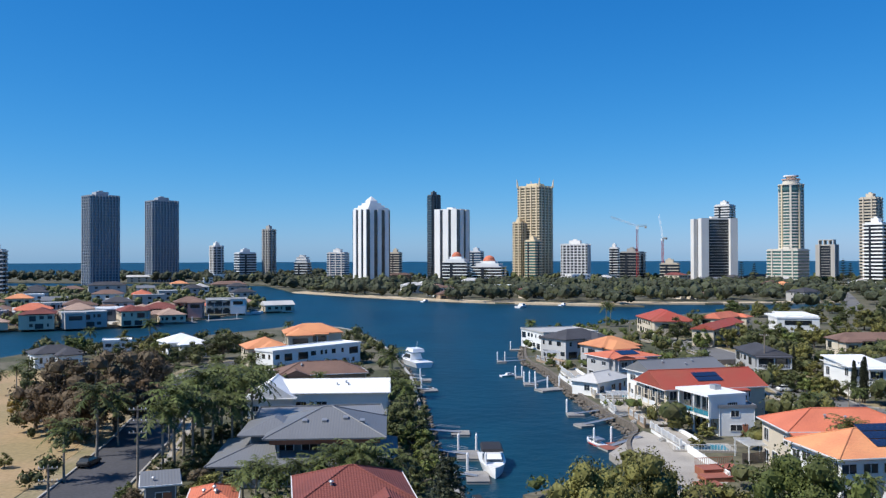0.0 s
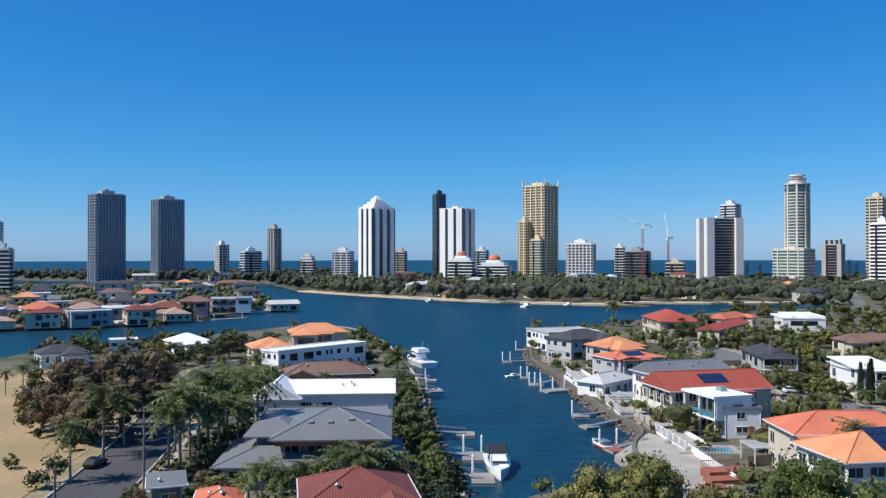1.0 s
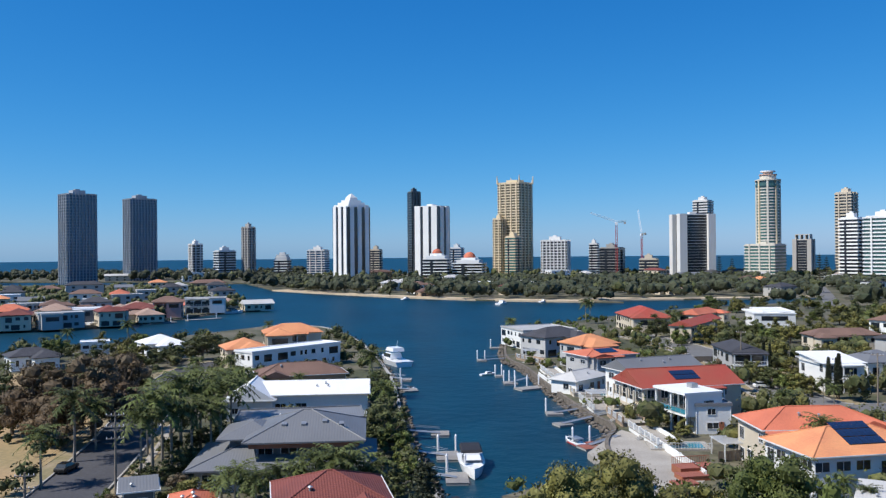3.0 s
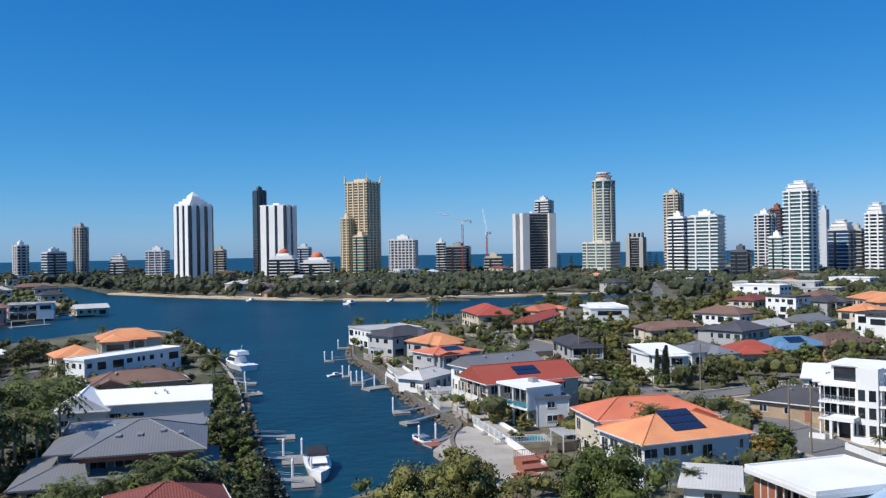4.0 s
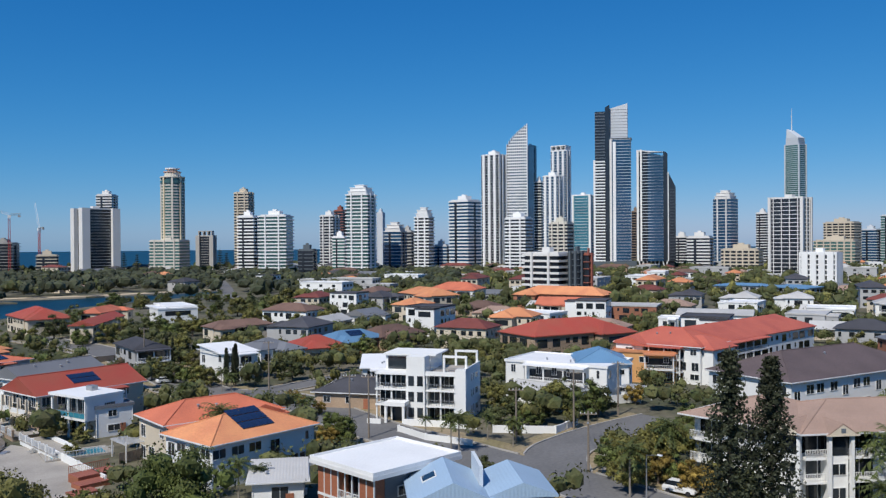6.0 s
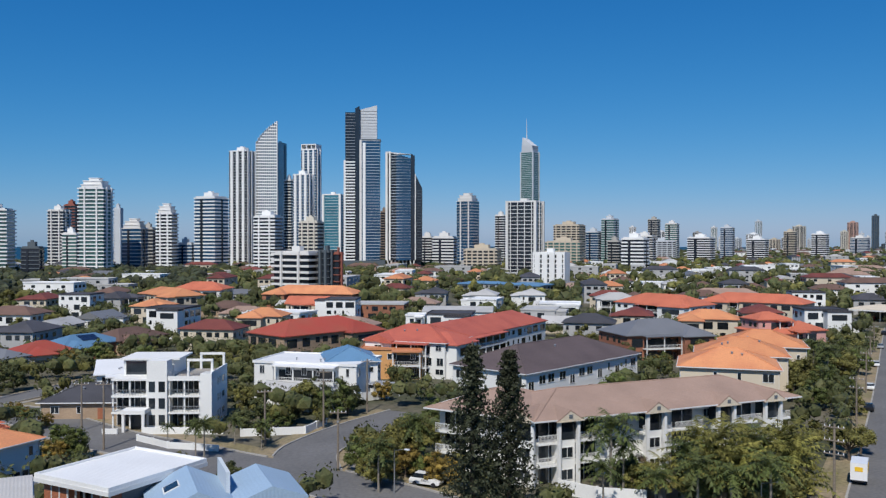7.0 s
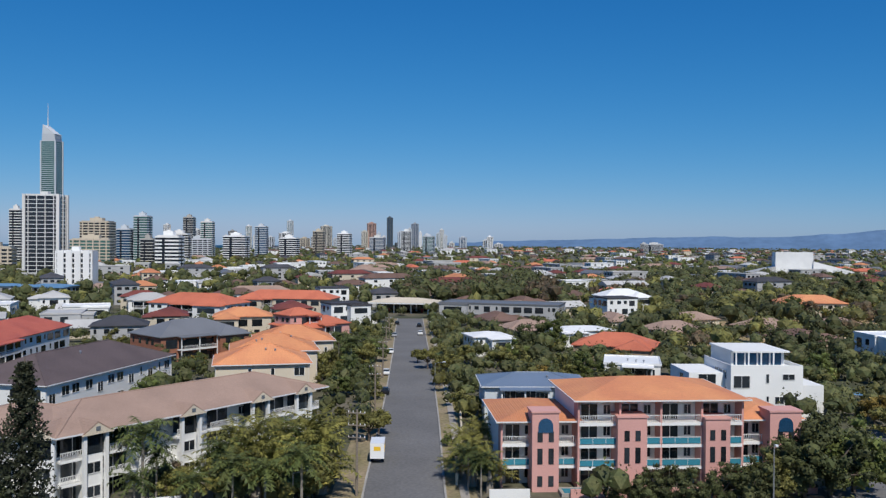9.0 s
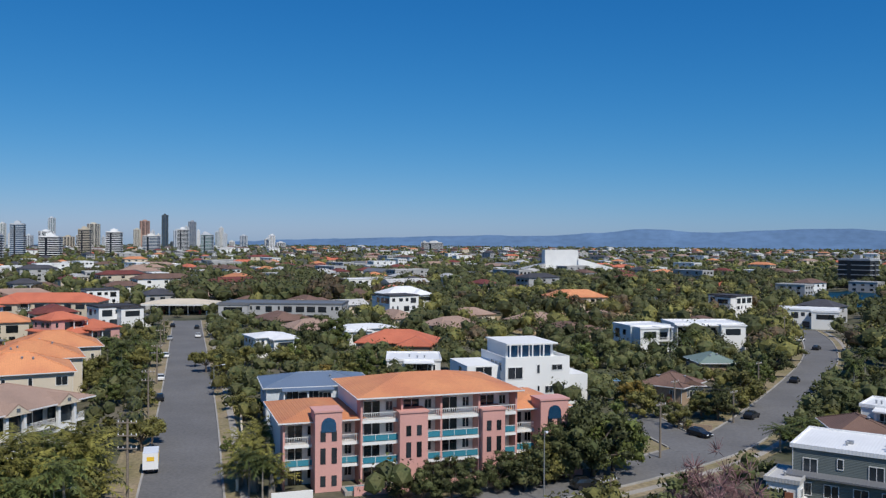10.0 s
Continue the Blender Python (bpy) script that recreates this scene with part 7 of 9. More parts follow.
tower(3417, 676, -103.8, 37.9, 30.4, 87.8, DARKGLASS, SHELL, "far beige tower with dark top in the hazy skyline", band=1.1, piers=2, side_piers=2, pier_w=2.5)
tower(3258, 611, -104.4, 9.8, 7.8, 38.7, DARKGLASS, PALE, "far slim pale tower in the hazy skyline", band=1.1, piers=2, side_piers=2, pier_w=2.5)
tower(3006, 537, -104.9, 15.0, 12.0, 52.0, BLUEGLASS, OFFWHITE, "far slim white tower in the hazy skyline", band=1.1, piers=2, side_piers=2, pier_w=2.5)
tower(3370, 513, -106.3, 21.4, 17.1, 67.2, DARKGLASS, SHELL, "far beige tower in the hazy skyline", band=1.1, piers=3, side_piers=2, pier_w=2.5)
tower(3386, 488, -106.8, 29.6, 23.7, 99.5, DARKGLASS, PINKT, "far salmon-pink tower in the hazy skyline", band=1.1, piers=2, side_piers=2, pier_w=2.5)
tower(3045, 413, -107.3, 11.7, 9.4, 58.1, BLUEGLASS, PALE, "far slim pale tower in the hazy skyline", band=1.1, piers=3, side_piers=2, pier_w=2.5)
tower(3418, 442, -107.6, 13.1, 10.5, 48.2, DARKGLASS, OFFWHITE, "far slim white tower in the hazy skyline", band=1.1, piers=3, side_piers=2, pier_w=2.5)
tower(3256, 399, -108.0, 18.6, 14.9, 119.1, BLUEGLASS, SLATET, "far dark blue glass tower in the hazy skyline", band=1.1, piers=3, side_piers=2, pier_w=2.5)
tower(3217, 357, -108.7, 30.4, 24.3, 23.3, DARKGLASS, SLATET, "far low dark block in the hazy skyline", band=1.1, piers=2, side_piers=2, pier_w=2.5)
tower(3059, 337, -108.7, 15.9, 12.7, 62.0, BLUEGLASS, PALE, "far pale blue tower in the hazy skyline", band=1.1, piers=2, side_piers=2, pier_w=2.5)
tower(2907, 289, -109.3, 13.6, 10.9, 71.4, BLUEGLASS, PALE, "far pale blue tower in the hazy skyline", band=1.1, piers=3, side_piers=2, pier_w=2.5)
tower(3448, 321, -109.7, 24.1, 19.3, 99.9, BLUEGLASS, GREYT, "far curved blue-grey tower in the hazy skyline", band=1.1, piers=3, side_piers=2, pier_w=2.5)
tower(3294, 285, -110.1, 9.2, 7.3, 64.2, DARKGLASS, WHITEM, "far slim white tower in the hazy skyline", band=1.1, piers=3, side_piers=2, pier_w=2.5)
tower(3274, 259, -110.5, 13.6, 10.8, 56.0, BLUEGLASS, OFFWHITE, "far slim white tower in the hazy skyline", band=1.1, piers=2, side_piers=2, pier_w=2.5)
tower(3393, 246, -110.9, 15.5, 12.4, 46.4, DARKGLASS, SHELL, "far beige tower in the hazy skyline", band=1.1, piers=3, side_piers=2, pier_w=2.5)
tower(3434, 226, -111.2, 12.5, 10.0, 61.3, GREENGLASS, PALE, "far pale green tower in the hazy skyline", band=1.1, piers=2, side_piers=2, pier_w=2.5)
tower(3461, 213, -111.5, 14.1, 11.3, 76.3, GREENGLASS, OFFWHITE, "far white and green tower in the hazy skyline", band=1.1, piers=3, side_piers=2, pier_w=2.5)
tower(2897, 166, -111.7, 10.5, 8.4, 49.9, DARKGLASS, PALE, "far pale tower in the hazy skyline", band=1.1, piers=3, side_piers=2, pier_w=2.5)
tower(3172, 158, -112.1, 17.1, 13.7, 24.5, DARKGLASS, OFFWHITE, "far low white block in the hazy skyline", band=1.1, piers=2, side_piers=2, pier_w=2.5)
tower(3271, 120, -112.9, 23.2, 18.5, 46.2, BLUEGLASS, PALE, "far pale blue block in the hazy skyline", band=1.1, piers=2, side_piers=2, pier_w=2.5)
tower(3085, 32, -114.4, 16.0, 12.8, 34.6, DARKGLASS, OFFWHITE, "far white slab block in the hazy skyline", band=1.1, piers=2, side_piers=2, pier_w=2.5)
tower(3067, 16, -114.7, 18.5, 14.8, 47.4, DARKGLASS, WHITEM, "far white slab tower in the hazy skyline", band=1.1, piers=3, side_piers=2, pier_w=2.5)
tower(3447, -17, -115.3, 29.3, 23.5, 20.7, DARKGLASS, OFFWHITE, "far low white block in the hazy skyline", band=1.1, piers=3, side_piers=2, pier_w=2.5)
tower(3254, -560, -124.8, 21.6, 17.3, 26.5, DARKGLASS, OFFWHITE, "lone white apartment block before the hills", band=1.5)
tower(3246, -605, -125.6, 24.7, 19.8, 26.9, DARKGLASS, OFFWHITE, "lone white apartment block before the hills", band=1.5)
for bearing, dist, w, h, glass, trim, label in (
        (69.5, 1250, 26, 40, DARKGLASS, OFFWHITE, "off-white mid-rise block beyond the suburb"),
        (71.2, 1500, 20, 62, GREENGLASS, OFFWHITE, "white and green tower beyond the suburb"),
        (73.0, 1350, 34, 38, DARKGLASS, WHITEM, "broad white balcony block beyond the suburb"),
        (74.6, 1700, 22, 58, BLUEGLASS, PALE, "pale blue-glass tower beyond the suburb"),
        (76.4, 1550, 30, 36, DARKGLASS, WHITEM, "white gridded block beyond the suburb"),
        (78.3, 1900, 22, 52, DARKGLASS, CREAMT, "cream tower beyond the suburb"),
        (80.0, 1750, 26, 46, DARKGLASS, WHITEM, "white banded tower beyond the suburb"),
        (82.2, 2100, 34, 40, BLUEGLASS, OFFWHITE, "low white block beyond the suburb"),
        (84.1, 2300, 24, 58, DARKGLASS, WHITEM, "white tower beyond the suburb"),
        (85.6, 2150, 26, 44, GREENGLASS, PALE, "pale green block beyond the suburb")):
    x, y = dist * math.sin(radians(bearing)), dist * math.cos(radians(bearing))
    tower(x, y, -bearing - 18, w, w * 0.7, h, glass, trim, label, band=1.2, crown="box")
dark_house(-19.5, 126.5, 3.6)
house(-34.5, 174.5, 3.2, 9.0, 11.0, 3.8, "gable", "white", "white", "white gabled front of a long house", 1, pitch=32)
house(-53.5, 257.0, 22, 12.0, 13.0, 5.0, "hip", "orange", "cream", "cream house with orange hipped tile roof", 2, near=False)
house(-43.5, 284.0, 14, 18.0, 12.0, 7.0, "hip", "orange", "cream", "tall cream house with orange hipped tile roof", 2, near=False)
house(-22.9, 178.9, 3.2, 22.5, 14.8, 4.5, "gable", "white", "white", "long house with a bright white metal roof", 1, pitch=12)
house(-21.7, 151.7, 7.4, 21.7, 10.8, 4.2, "flat", "grey", "slate", "flat grey roof wing with skylights", 1)
house(-29.7, 207.4, 15.0, 20.3, 10.8, 4.0, "hip", "brown", "tan", "brown house with dark hipped roofs", 1)
house(-38.3, 246.0, 48.3, 32.0, 7.8, 6.0, "flat", "white", "white", "white flat-roofed modern house", 2, near=False)
house(-85.3, 278.8, 33.4, 11.5, 10.8, 4.5, "hip", "white", "white", "white house with a pale roof", 1, near=False)
house(-114.5, 252.4, 37.7, 12.7, 8.8, 4.0, "hip", "dark", "white", "white house with a dark hipped roof", 1, near=False)
house(-105.1, 276.2, 21.3, 8.4, 6.8, 5.0, "flat", "white", "white", "white flat-roofed waterfront house", 2, near=False)
house(-10.1, 93.8, 10.7, 11.5, 10.8, 6.5, "hip", "maroon", "cream", "house with a dark maroon tiled hip roof", 2)
house(-27.2, 101.2, 10.6, 4.7, 6.8, 3.5, "hip", "coral", "cream", "low house with a coral tiled roof", 1)
house(-36.6, 110.8, 18.7, 3.8, 4.8, 3.0, "skillion", "grey", "slate", "small grey carport with sloping roof", 1)
white_villa(48.8, 156.5, -72.6, 9.9, 7.6, 7.0)
house(51.8, 154.7, 0.5, 6.4, 6.8, 5.0, "flat", "grey", "white", "flat grey-roofed wing of a white house", 2)
house(59.1, 128.2, 0.4, 18.9, 10.5, 6.5, "hip", "coral", "cream", "large cream house with coral tiled hip roof", 2, balcony=True)
house(58.1, 115.5, 9.4, 17.8, 11.3, 6.0, "hip", "orange", "white", "white house with orange tiled roof and solar panels", 2, solar=15, bay=False)
red_house = house(51.6, 172.9, 12.3, 21.1, 13.0, 6.0, "gable", "red", "cream", "cream arcaded house with red tiled roof and solar panels", 2, solar=10)
arcade(red_house, -10.55, -6.0, 6.0, 6.0, W["cream"])
house(51.6, 189.9, 20.2, 18.6, 10.4, 6.5, "gable", "grey", "white", "white gabled house with slate grey roof", 2)
house(36.9, 201.1, 46.6, 13.3, 6.8, 3.0, "hip", "pale", "white", "open pavilion with pale metal roof", 1)
house(46.4, 222.4, 21.3, 14.7, 10.4, 6.0, "hip", "coral", "grey", "grey house with red roof and solar panels", 2, solar=10, pitch=12)
house(47.4, 243.5, 24.2, 12.6, 10.9, 6.5, "hip", "orange", "grey", "grey house with bright orange hip roof", 2, near=False)
house(41.7, 272.2, 33.6, 17.8, 11.8, 6.0, "hip", "dark", "grey", "grey house with charcoal hip roof", 2, near=False)
house(39.9, 296.9, 16.8, 19.5, 19.9, 6.0, "flat", "pale", "white", "white flat-roofed waterfront house", 2, near=False)
house(91.0, 353.9, 0.5, 16.2, 23.8, 6.0, "hip", "red", "cream", "cream house with pinkish red hip roof", 2, near=False)
house(101.3, 315.2, 56.7, 39.3, 7.5, 6.0, "gable", "red", "cream", "house with red gabled roof", 2, near=False)
house(117.1, 359.6, 48.0, 24.1, 8.8, 6.0, "hip", "coral", "cream", "house with coral hip roof", 2, near=False)
house(146.8, 357.6, -9.7, 12.2, 25.8, 7.0, "flat", "white", "white", "white flat-roofed modern house", 2, near=False)
house(130.5, 264.3, -0.0, 21.2, 8.1, 6.0, "hip", "brown", "cream", "beige house with wide brown hip roof", 2, near=False)
house(85.2, 229.4, -4.1, 8.6, 18.6, 6.0, "hip", "dark", "grey", "grey two-storey house with charcoal hip roof", 2, balcony=True, near=False)
house(96.2, 199.8, 1.7, 9.0, 12.8, 6.5, "skillion", "white", "white", "white house with white sloping roof", 2)
house(114.7, 214.5, 9.7, 12.3, 10.8, 4.5, "hip", "grey", "white", "white house with blue-grey roof", 1, near=False)
house(131.4, 216.1, -14.2, 12.8, 10.8, 4.0, "hip", "red", "cream", "low house with red tiled roof", 1, near=False)
house(147.0, 221.5, 0.5, 18.6, 10.8, 4.0, "hip", "blue", "brick", "brick house with blue-grey roof and solar panels", 1, solar=10, near=False)
house(162.9, 223.2, 12.0, 20.5, 12.8, 4.0, "hip", "brown", "tan", "low brick house with dark brown roof", 1, near=False)
house(100.7, 147.8, -53.9, 15.2, 11.8, 3.0, "hip", "dark", "tan", "low brick house with dark hip roof", 1)
house(110.9, 153.9, -36.2, 8.4, 12.8, 6.5, "skillion", "white", "white", "white two-storey wing of apartments", 2)
house(142.2, 127.6, -71.7, 23.5, 14.8, 7.0, "flat", "white", "white", "long white flat-roofed apartment house", 2)
house(128.2, 121.2, -83.7, 13.8, 8.8, 3.2, "gable", "pale", "white", "low white house with pale metal roof", 1, pitch=12)
house(148.5, 124.3, -43.7, 11.0, 14.8, 7.0, "hip", "blue", "white", "white house with blue metal hip roof", 2)
house(170.3, 128.1, -57.6, 14.8, 12.8, 7.0, "flat", "orange", "orange", "ochre modern house with flat roofs", 2)
house(204.2, 126.0, 4.7, 66.3, 15.8, 8.5, "hip", "scarlet", "white", "long white apartments with bright red tiled roof", 3, near=False)
house(177.2, 125.7, -79.5, 21.4, 15.8, 8.5, "hip", "scarlet", "white", "white apartments wing with bright red tiled roof", 3)
house(188.4, 170.7, -9.0, 34.6, 16.8, 7.0, "hip", "red", "tan", "brick apartments with red tiled roof", 2, near=False)
house(168.3, 84.5, -9.2, 41.4, 18.8, 7.5, "hip", "plum", "white", "white apartments with dark plum tiled roof", 2, bay=False)
for x, y, h in ((183.0, 50.5, 7.5), (200.5, 52.5, 7.9), (217.5, 52.0, 8.2)):
    house(x, y, -73, 19.0, 15.0, h, "hip", "orange", "cream", "cream townhouse with orange tiled roof in a stepped row", 2, bay=False)
house(239.9, 87.3, -39.4, 26.0, 16.8, 7.0, "hip", "grey", "brick", "brick apartments with grey metal roof", 2, near=False)
house(294.0, 87.6, -74.0, 18.9, 12.8, 7.0, "hip", "orange", "cream", "cream house with orange tiled roof", 2, near=False)
house(273.6, 64.3, -47.4, 12.5, 10.8, 6.0, "hip", "coral", "pink", "pink house with coral tiled roofs", 2, near=False)
house(272.9, 63.8, -42.7, 10.9, 8.8, 9.5, "hip", "coral", "pink", "pink three-storey house with coral roof", 3, near=False)
house(276.7, 55.2, -45.5, 11.0, 10.8, 6.5, "hip", "coral", "pink", "pink house with coral tiled roof", 2, near=False)
house(330.9, 115.9, -104.3, 34.5, 16.8, 8.5, "hip", "coral", "white", "white apartments with orange-red roof", 3, near=False)
house(362.7, 88.1, -95.3, 40.2, 14.8, 8.5, "hip", "coral", "cream", "long cream apartments with red tiled roof", 3, near=False)
house(315.8, 286.6, -70.8, 45.6, 16.8, 7.5, "hip", "orange", "brick", "long brick apartments with orange roof", 2, near=False)
house(309.7, 360.9, -60.3, 27.6, 16.8, 7.5, "hip", "coral", "white", "apartments with coral tiled roof", 2, near=False)
house(267.9, 334.4, -99.8, 34.9, 14.8, 7.5, "hip", "orange", "cream", "cream apartments with orange tiled roof", 2, near=False)
house(273.8, 249.4, -61.1, 20.3, 12.8, 6.5, "gable", "coral", "cream", "cream house with coral gabled roof", 2, near=False)
house(293.1, 232.2, -61.1, 29.0, 16.8, 6.0, "flat", "pale", "brick", "brick block with flat pale roof", 2, near=False)
house(239.1, 233.6, -78.4, 23.1, 12.8, 6.0, "flat", "white", "white", "long white flat-roofed block", 2, near=False)
house(292.7, 187.8, -61.4, 27.0, 16.8, 5.0, "gable", "pale", "white", "white house with pale metal roofs", 1, pitch=10, near=False)
house(246.6, 175.8, -61.5, 6.5, 8.8, 7.0, "flat", "white", "white", "white flat-roofed suburban house", 2, near=False)
house(455.5, 271.9, -84.7, 31.1, 14.8, 7.0, "hip", "blue", "grey", "apartments with blue metal roof", 2, pitch=8, near=False)
house(456.9, 242.3, -90.3, 24.4, 14.8, 7.0, "hip", "blue", "grey", "apartments with blue metal roof", 2, pitch=8, near=False)
house(166.7, -6.5, -84.7, 19.3, 12.8, 6.5, "hip", "bluegrey", "paleblue", "pale blue-grey house with blue-grey metal roof", 2, pitch=13)
house(255.7, 2.8, -70.9, 11.3, 10.8, 5.5, "hip", "white", "white", "white house with white roof", 2, pitch=10, near=False)
house(281.9, -26.6, -71.3, 18.6, 12.8, 5.0, "hip", "white", "white", "white house with white metal roof", 1, pitch=8, near=False)
house(250.8, -34.3, -105.4, 22.3, 14.8, 4.0, "hip", "coral", "tan", "low brick house with terracotta roof", 1, near=False)
house(366.6, -3.0, -103.0, 50.2, 18.8, 7.0, "flat", "grey", "grey", "long grey flat-roofed commercial building", 2, near=False)
house(200.6, -30.8, -98.4, 12.2, 12.8, 6.0, "flat", "white", "white", "white flat-roofed suburban house", 2)
house(247.2, -108.4, -83.9, 13.1, 10.8, 8.0, "flat", "white", "white", "white modern house with flat roof", 2, near=False)
house(252.3, -131.1, -97.3, 21.6, 12.8, 8.0, "flat", "white", "white", "white modern house with wide flat roof", 2, balcony=True, near=False)
house(171.1, -81.3, -139.3, 9.3, 10.8, 3.5, "hip", "brown", "tan", "low house with dark red-brown roof", 1)
house(173.0, -84.6, -98.9, 4.7, 12.8, 3.5, "gable", "brown", "cream", "house with brown gabled roof", 1)
house(198.0, -105.0, -98.5, 8.8, 10.8, 4.0, "hip", "green", "tan", "low house with sage green roof", 1)
tiered = house(101.9, -75.1, -135.0, 16.0, 12.0, 6.8, "flat", "white", "sage", "grey-green two-storey house with white flat roof", 2, bay=False)
part("awning_roof", roof_mesh(17.0, 2.0, 3.5, "skillion", 0.2), R["grey"], tiered, at=pose(0.2, -6.9, 0))
block(tiered, "lower_front", -8.3, -7.4, 0, 8.0, -6.05, 3.4, W["sage"])
for u in (-6.2, -3.0, 0.4, 3.6):
    window(tiered, u, -7.43, 1.2, 0, 1.8, 1.7)
block(tiered, "vent_row", -2.2, -1.5, 7.05, -1.4, -0.8, 7.5, STEEL)
house(102.5, -64.2, -135.9, 3.9, 6.8, 3.2, "flat", "pale", "white", "low white garage wing", 1)
house(128.2, -98.9, -140.1, 5.9, 8.8, 6.5, "flat", "white", "white", "white modern cubic house", 2)
house(123.5, -90.0, -110.6, 8.4, 10.8, 4.0, "hip", "brown", "grey", "low house with grey-brown roof", 1)
house(393.0, -139.5, -95.5, 28.0, 14.8, 7.0, "hip", "orange", "cream", "cream house with orange roof", 2, near=False)
house(409.2, -58.9, -74.0, 22.3, 14.8, 8.0, "hip", "white", "white", "white building with pale roofs", 2, near=False)
house(309.4, -207.6, -124.0, 22.1, 14.8, 7.0, "flat", "white", "white", "white lakeside apartment building", 2, near=False)
house(54.9, 98.6, -30.2, 6.4, 7.8, 3.5, "skillion", "pale", "white", "carport with pale sloping metal roof", 1)
FARSHORE = [(269.1, 580.1), (250.0, 577.7), (180.3, 568.7), (110.7, 583.8), (127.8, 543.4), (41.1, 583.6), (-22.4, 637.8), (-80.4, 702.8), (-133.9, 769.9)]
PARK = [(272.1, -52.9), (262.3, -100.9), (326.3, -137.9), (330.1, -202.8), (402.0, -241.0), (428.0, -178.2), (383.9, -104.4), (324.7, -63.4)]
FIELD = [(-68.5, 104.9), (-56.8, 106.1), (-57.6, 123.4), (-60.3, 143.1), (-65.8, 173.3), (-71.2, 204.3), (-75.0, 226.9), (-76.0, 241.3), (-84.0, 247.4), (-102.8, 241.4), (-126.9, 241.5), (-149.4, 206.2)]
white_apartments(103.9, 129.0, -54.9, 17.6, 12.0, 8.8)
pink_apartments(127.4, -19.3, -82.4, 42.8, 16.0, 2.97)
gabled_wing(126.5, 47.9, -32.4, 45.4, 15.2, 9.0, (0.1, 0.42, 0.7, 0.9), "white three-storey apartments with taupe tiled roof and gabled bays")
gabled_wing(111.0, 62.6, -88.1, 16.0, 15.2, 9.0, (0.92,), "white three-storey apartment wing with taupe tiled hip roof")
white_modern(174.7, -50.0, -84.8, 13.8, 15.0, 9.5)
metal_roof_house(64.1, 70.5, -33.9, 15.0, 10.0, 6.0)
crane(239, 1053, 64, 170, 20)
crane(286, 1114, 51, 100, 70)
boat(7.6, 133.0, -89.4, 12.8, "white motor boat with a black canopy", CANVAS)
boat(-9.1, 260.2, 113.8, 17.5, "large white flybridge cruiser at its mooring", None, None, True)
boat(-2.8, 211.3, -34.9, 3.1, "small white boat at a pontoon", CANVAS)
boat(26.4, 149.8, 106.4, 6.0, "red and white boat with a grey canopy", STEEL, REDPAINT)
boat(-12.8, 613.6, 55.1, 8.9, "small moored white boat")
boat(49.9, 543.5, 60.9, 13.2, "small moored white boat")
boat(79.5, 564.1, 45.5, 8.7, "small moored white boat")
boat(-195.1, 397.6, 39.2, 9.7, "white cruiser moored at the island", None, None, True)
boat(-154.9, 417.0, 64.9, 22.5, "long white cruiser moored at the island", None, None, True)
boat(-108.3, 488.3, 45.0, 13.1, "white boat moored at the point", CANVAS)
boat(17.8, 234.6, 26.4, 4.8, "turquoise tender on the water", None, TEAL)
boat(4.8, 113.7, -72.8, 4.0, "white boat bow beside a pontoon", CANVAS)
pontoon(3.1, 158.1, -0.0, 3.3, 4.0, "grey floating pontoon with a gangway", None, 0, (-7, 0))
pontoon(4.0, 140.7, 0.0, 3.6, 6.0, "grey floating pontoon with white piles", None, 2, (-6, 1))
pontoon(5.0, 126.8, 0.0, 3.3, 6.0, "grey floating pontoon with white piles", None, 2, (-6, 1))
pontoon(-4.8, 225.6, -0.2, 3.2, 4.0, "small timber pontoon beside a cruiser", None, 1, (-5, 1))
pontoon(-3.4, 208.5, 13.9, 3.5, 4.0, "small pontoon with a boat", None, 1, (-5, 1))
pontoon(28.6, 146.6, 18.3, 4.0, 5.0, "red-brown decked floating pontoon", REDDECK, 2, (7, 2))
pontoon(27.1, 176.3, -0.1, 3.4, 3.5, "grey pontoon with a gangway", None, 1, (12, 5))
pontoon(27.1, 165.2, 21.1, 3.0, 3.0, "white pontoon with a long gangway", None, 0, (11, 2))
pontoon(22.2, 218.1, -0.2, 3.4, 4.5, "dark pontoon with white piles", None, 3, (5, 3))
pontoon(20.4, 230.1, -0.2, 2.1, 3.0, "small dark pontoon with white piles", None, 2)
pontoon(18.0, 264.1, -0.3, 2.8, 4.0, "pale pontoon with a pile", None, 2, (16, 1))
pontoon(25.5, 297.6, -0.4, 4.7, 3.0, "old weathered timber jetty", None, 1)
pontoon(26.7, 209.6, 25.1, 8.1, 4.0, "old timber landing on the bank", None, 3)
pontoon(-113.2, 443.7, 38.2, 18.6, 4.0, "pale pontoon along the island shore", None, 2)
pontoon(-108.9, 505.8, 41.6, 22.5, 4.0, "pale pontoon along the island shore", None, 2)
pontoon(-129.8, 421.7, 37.6, 17.1, 4.0, "pale pontoon along the island shore", None, 2)
pontoon(-176.8, 395.8, 38.3, 14.8, 4.0, "pale pontoon along the island shore", None, 2)
car(-54.2, 131.1, 84, PAINT["black"], "black hatchback parked at the kerb", 0.00)
car(96.3, 66.8, -79.0, PAINT["white"], "white four-wheel drive parked by the corner", 0.25)
car(96.4, 59.8, -89.1, PAINT["black"], "black sedan parked by the corner", 0.00)
car(253.0, 31.1, 5.5, PAINT["white"], "white car parked along the street", 0.00)
car(213.1, 27.4, 5.5, PAINT["white"], "white car parked along the street", 0.00)
car(186.7, 24.3, 5.3, PAINT["black"], "dark car parked along the street", 0.00)
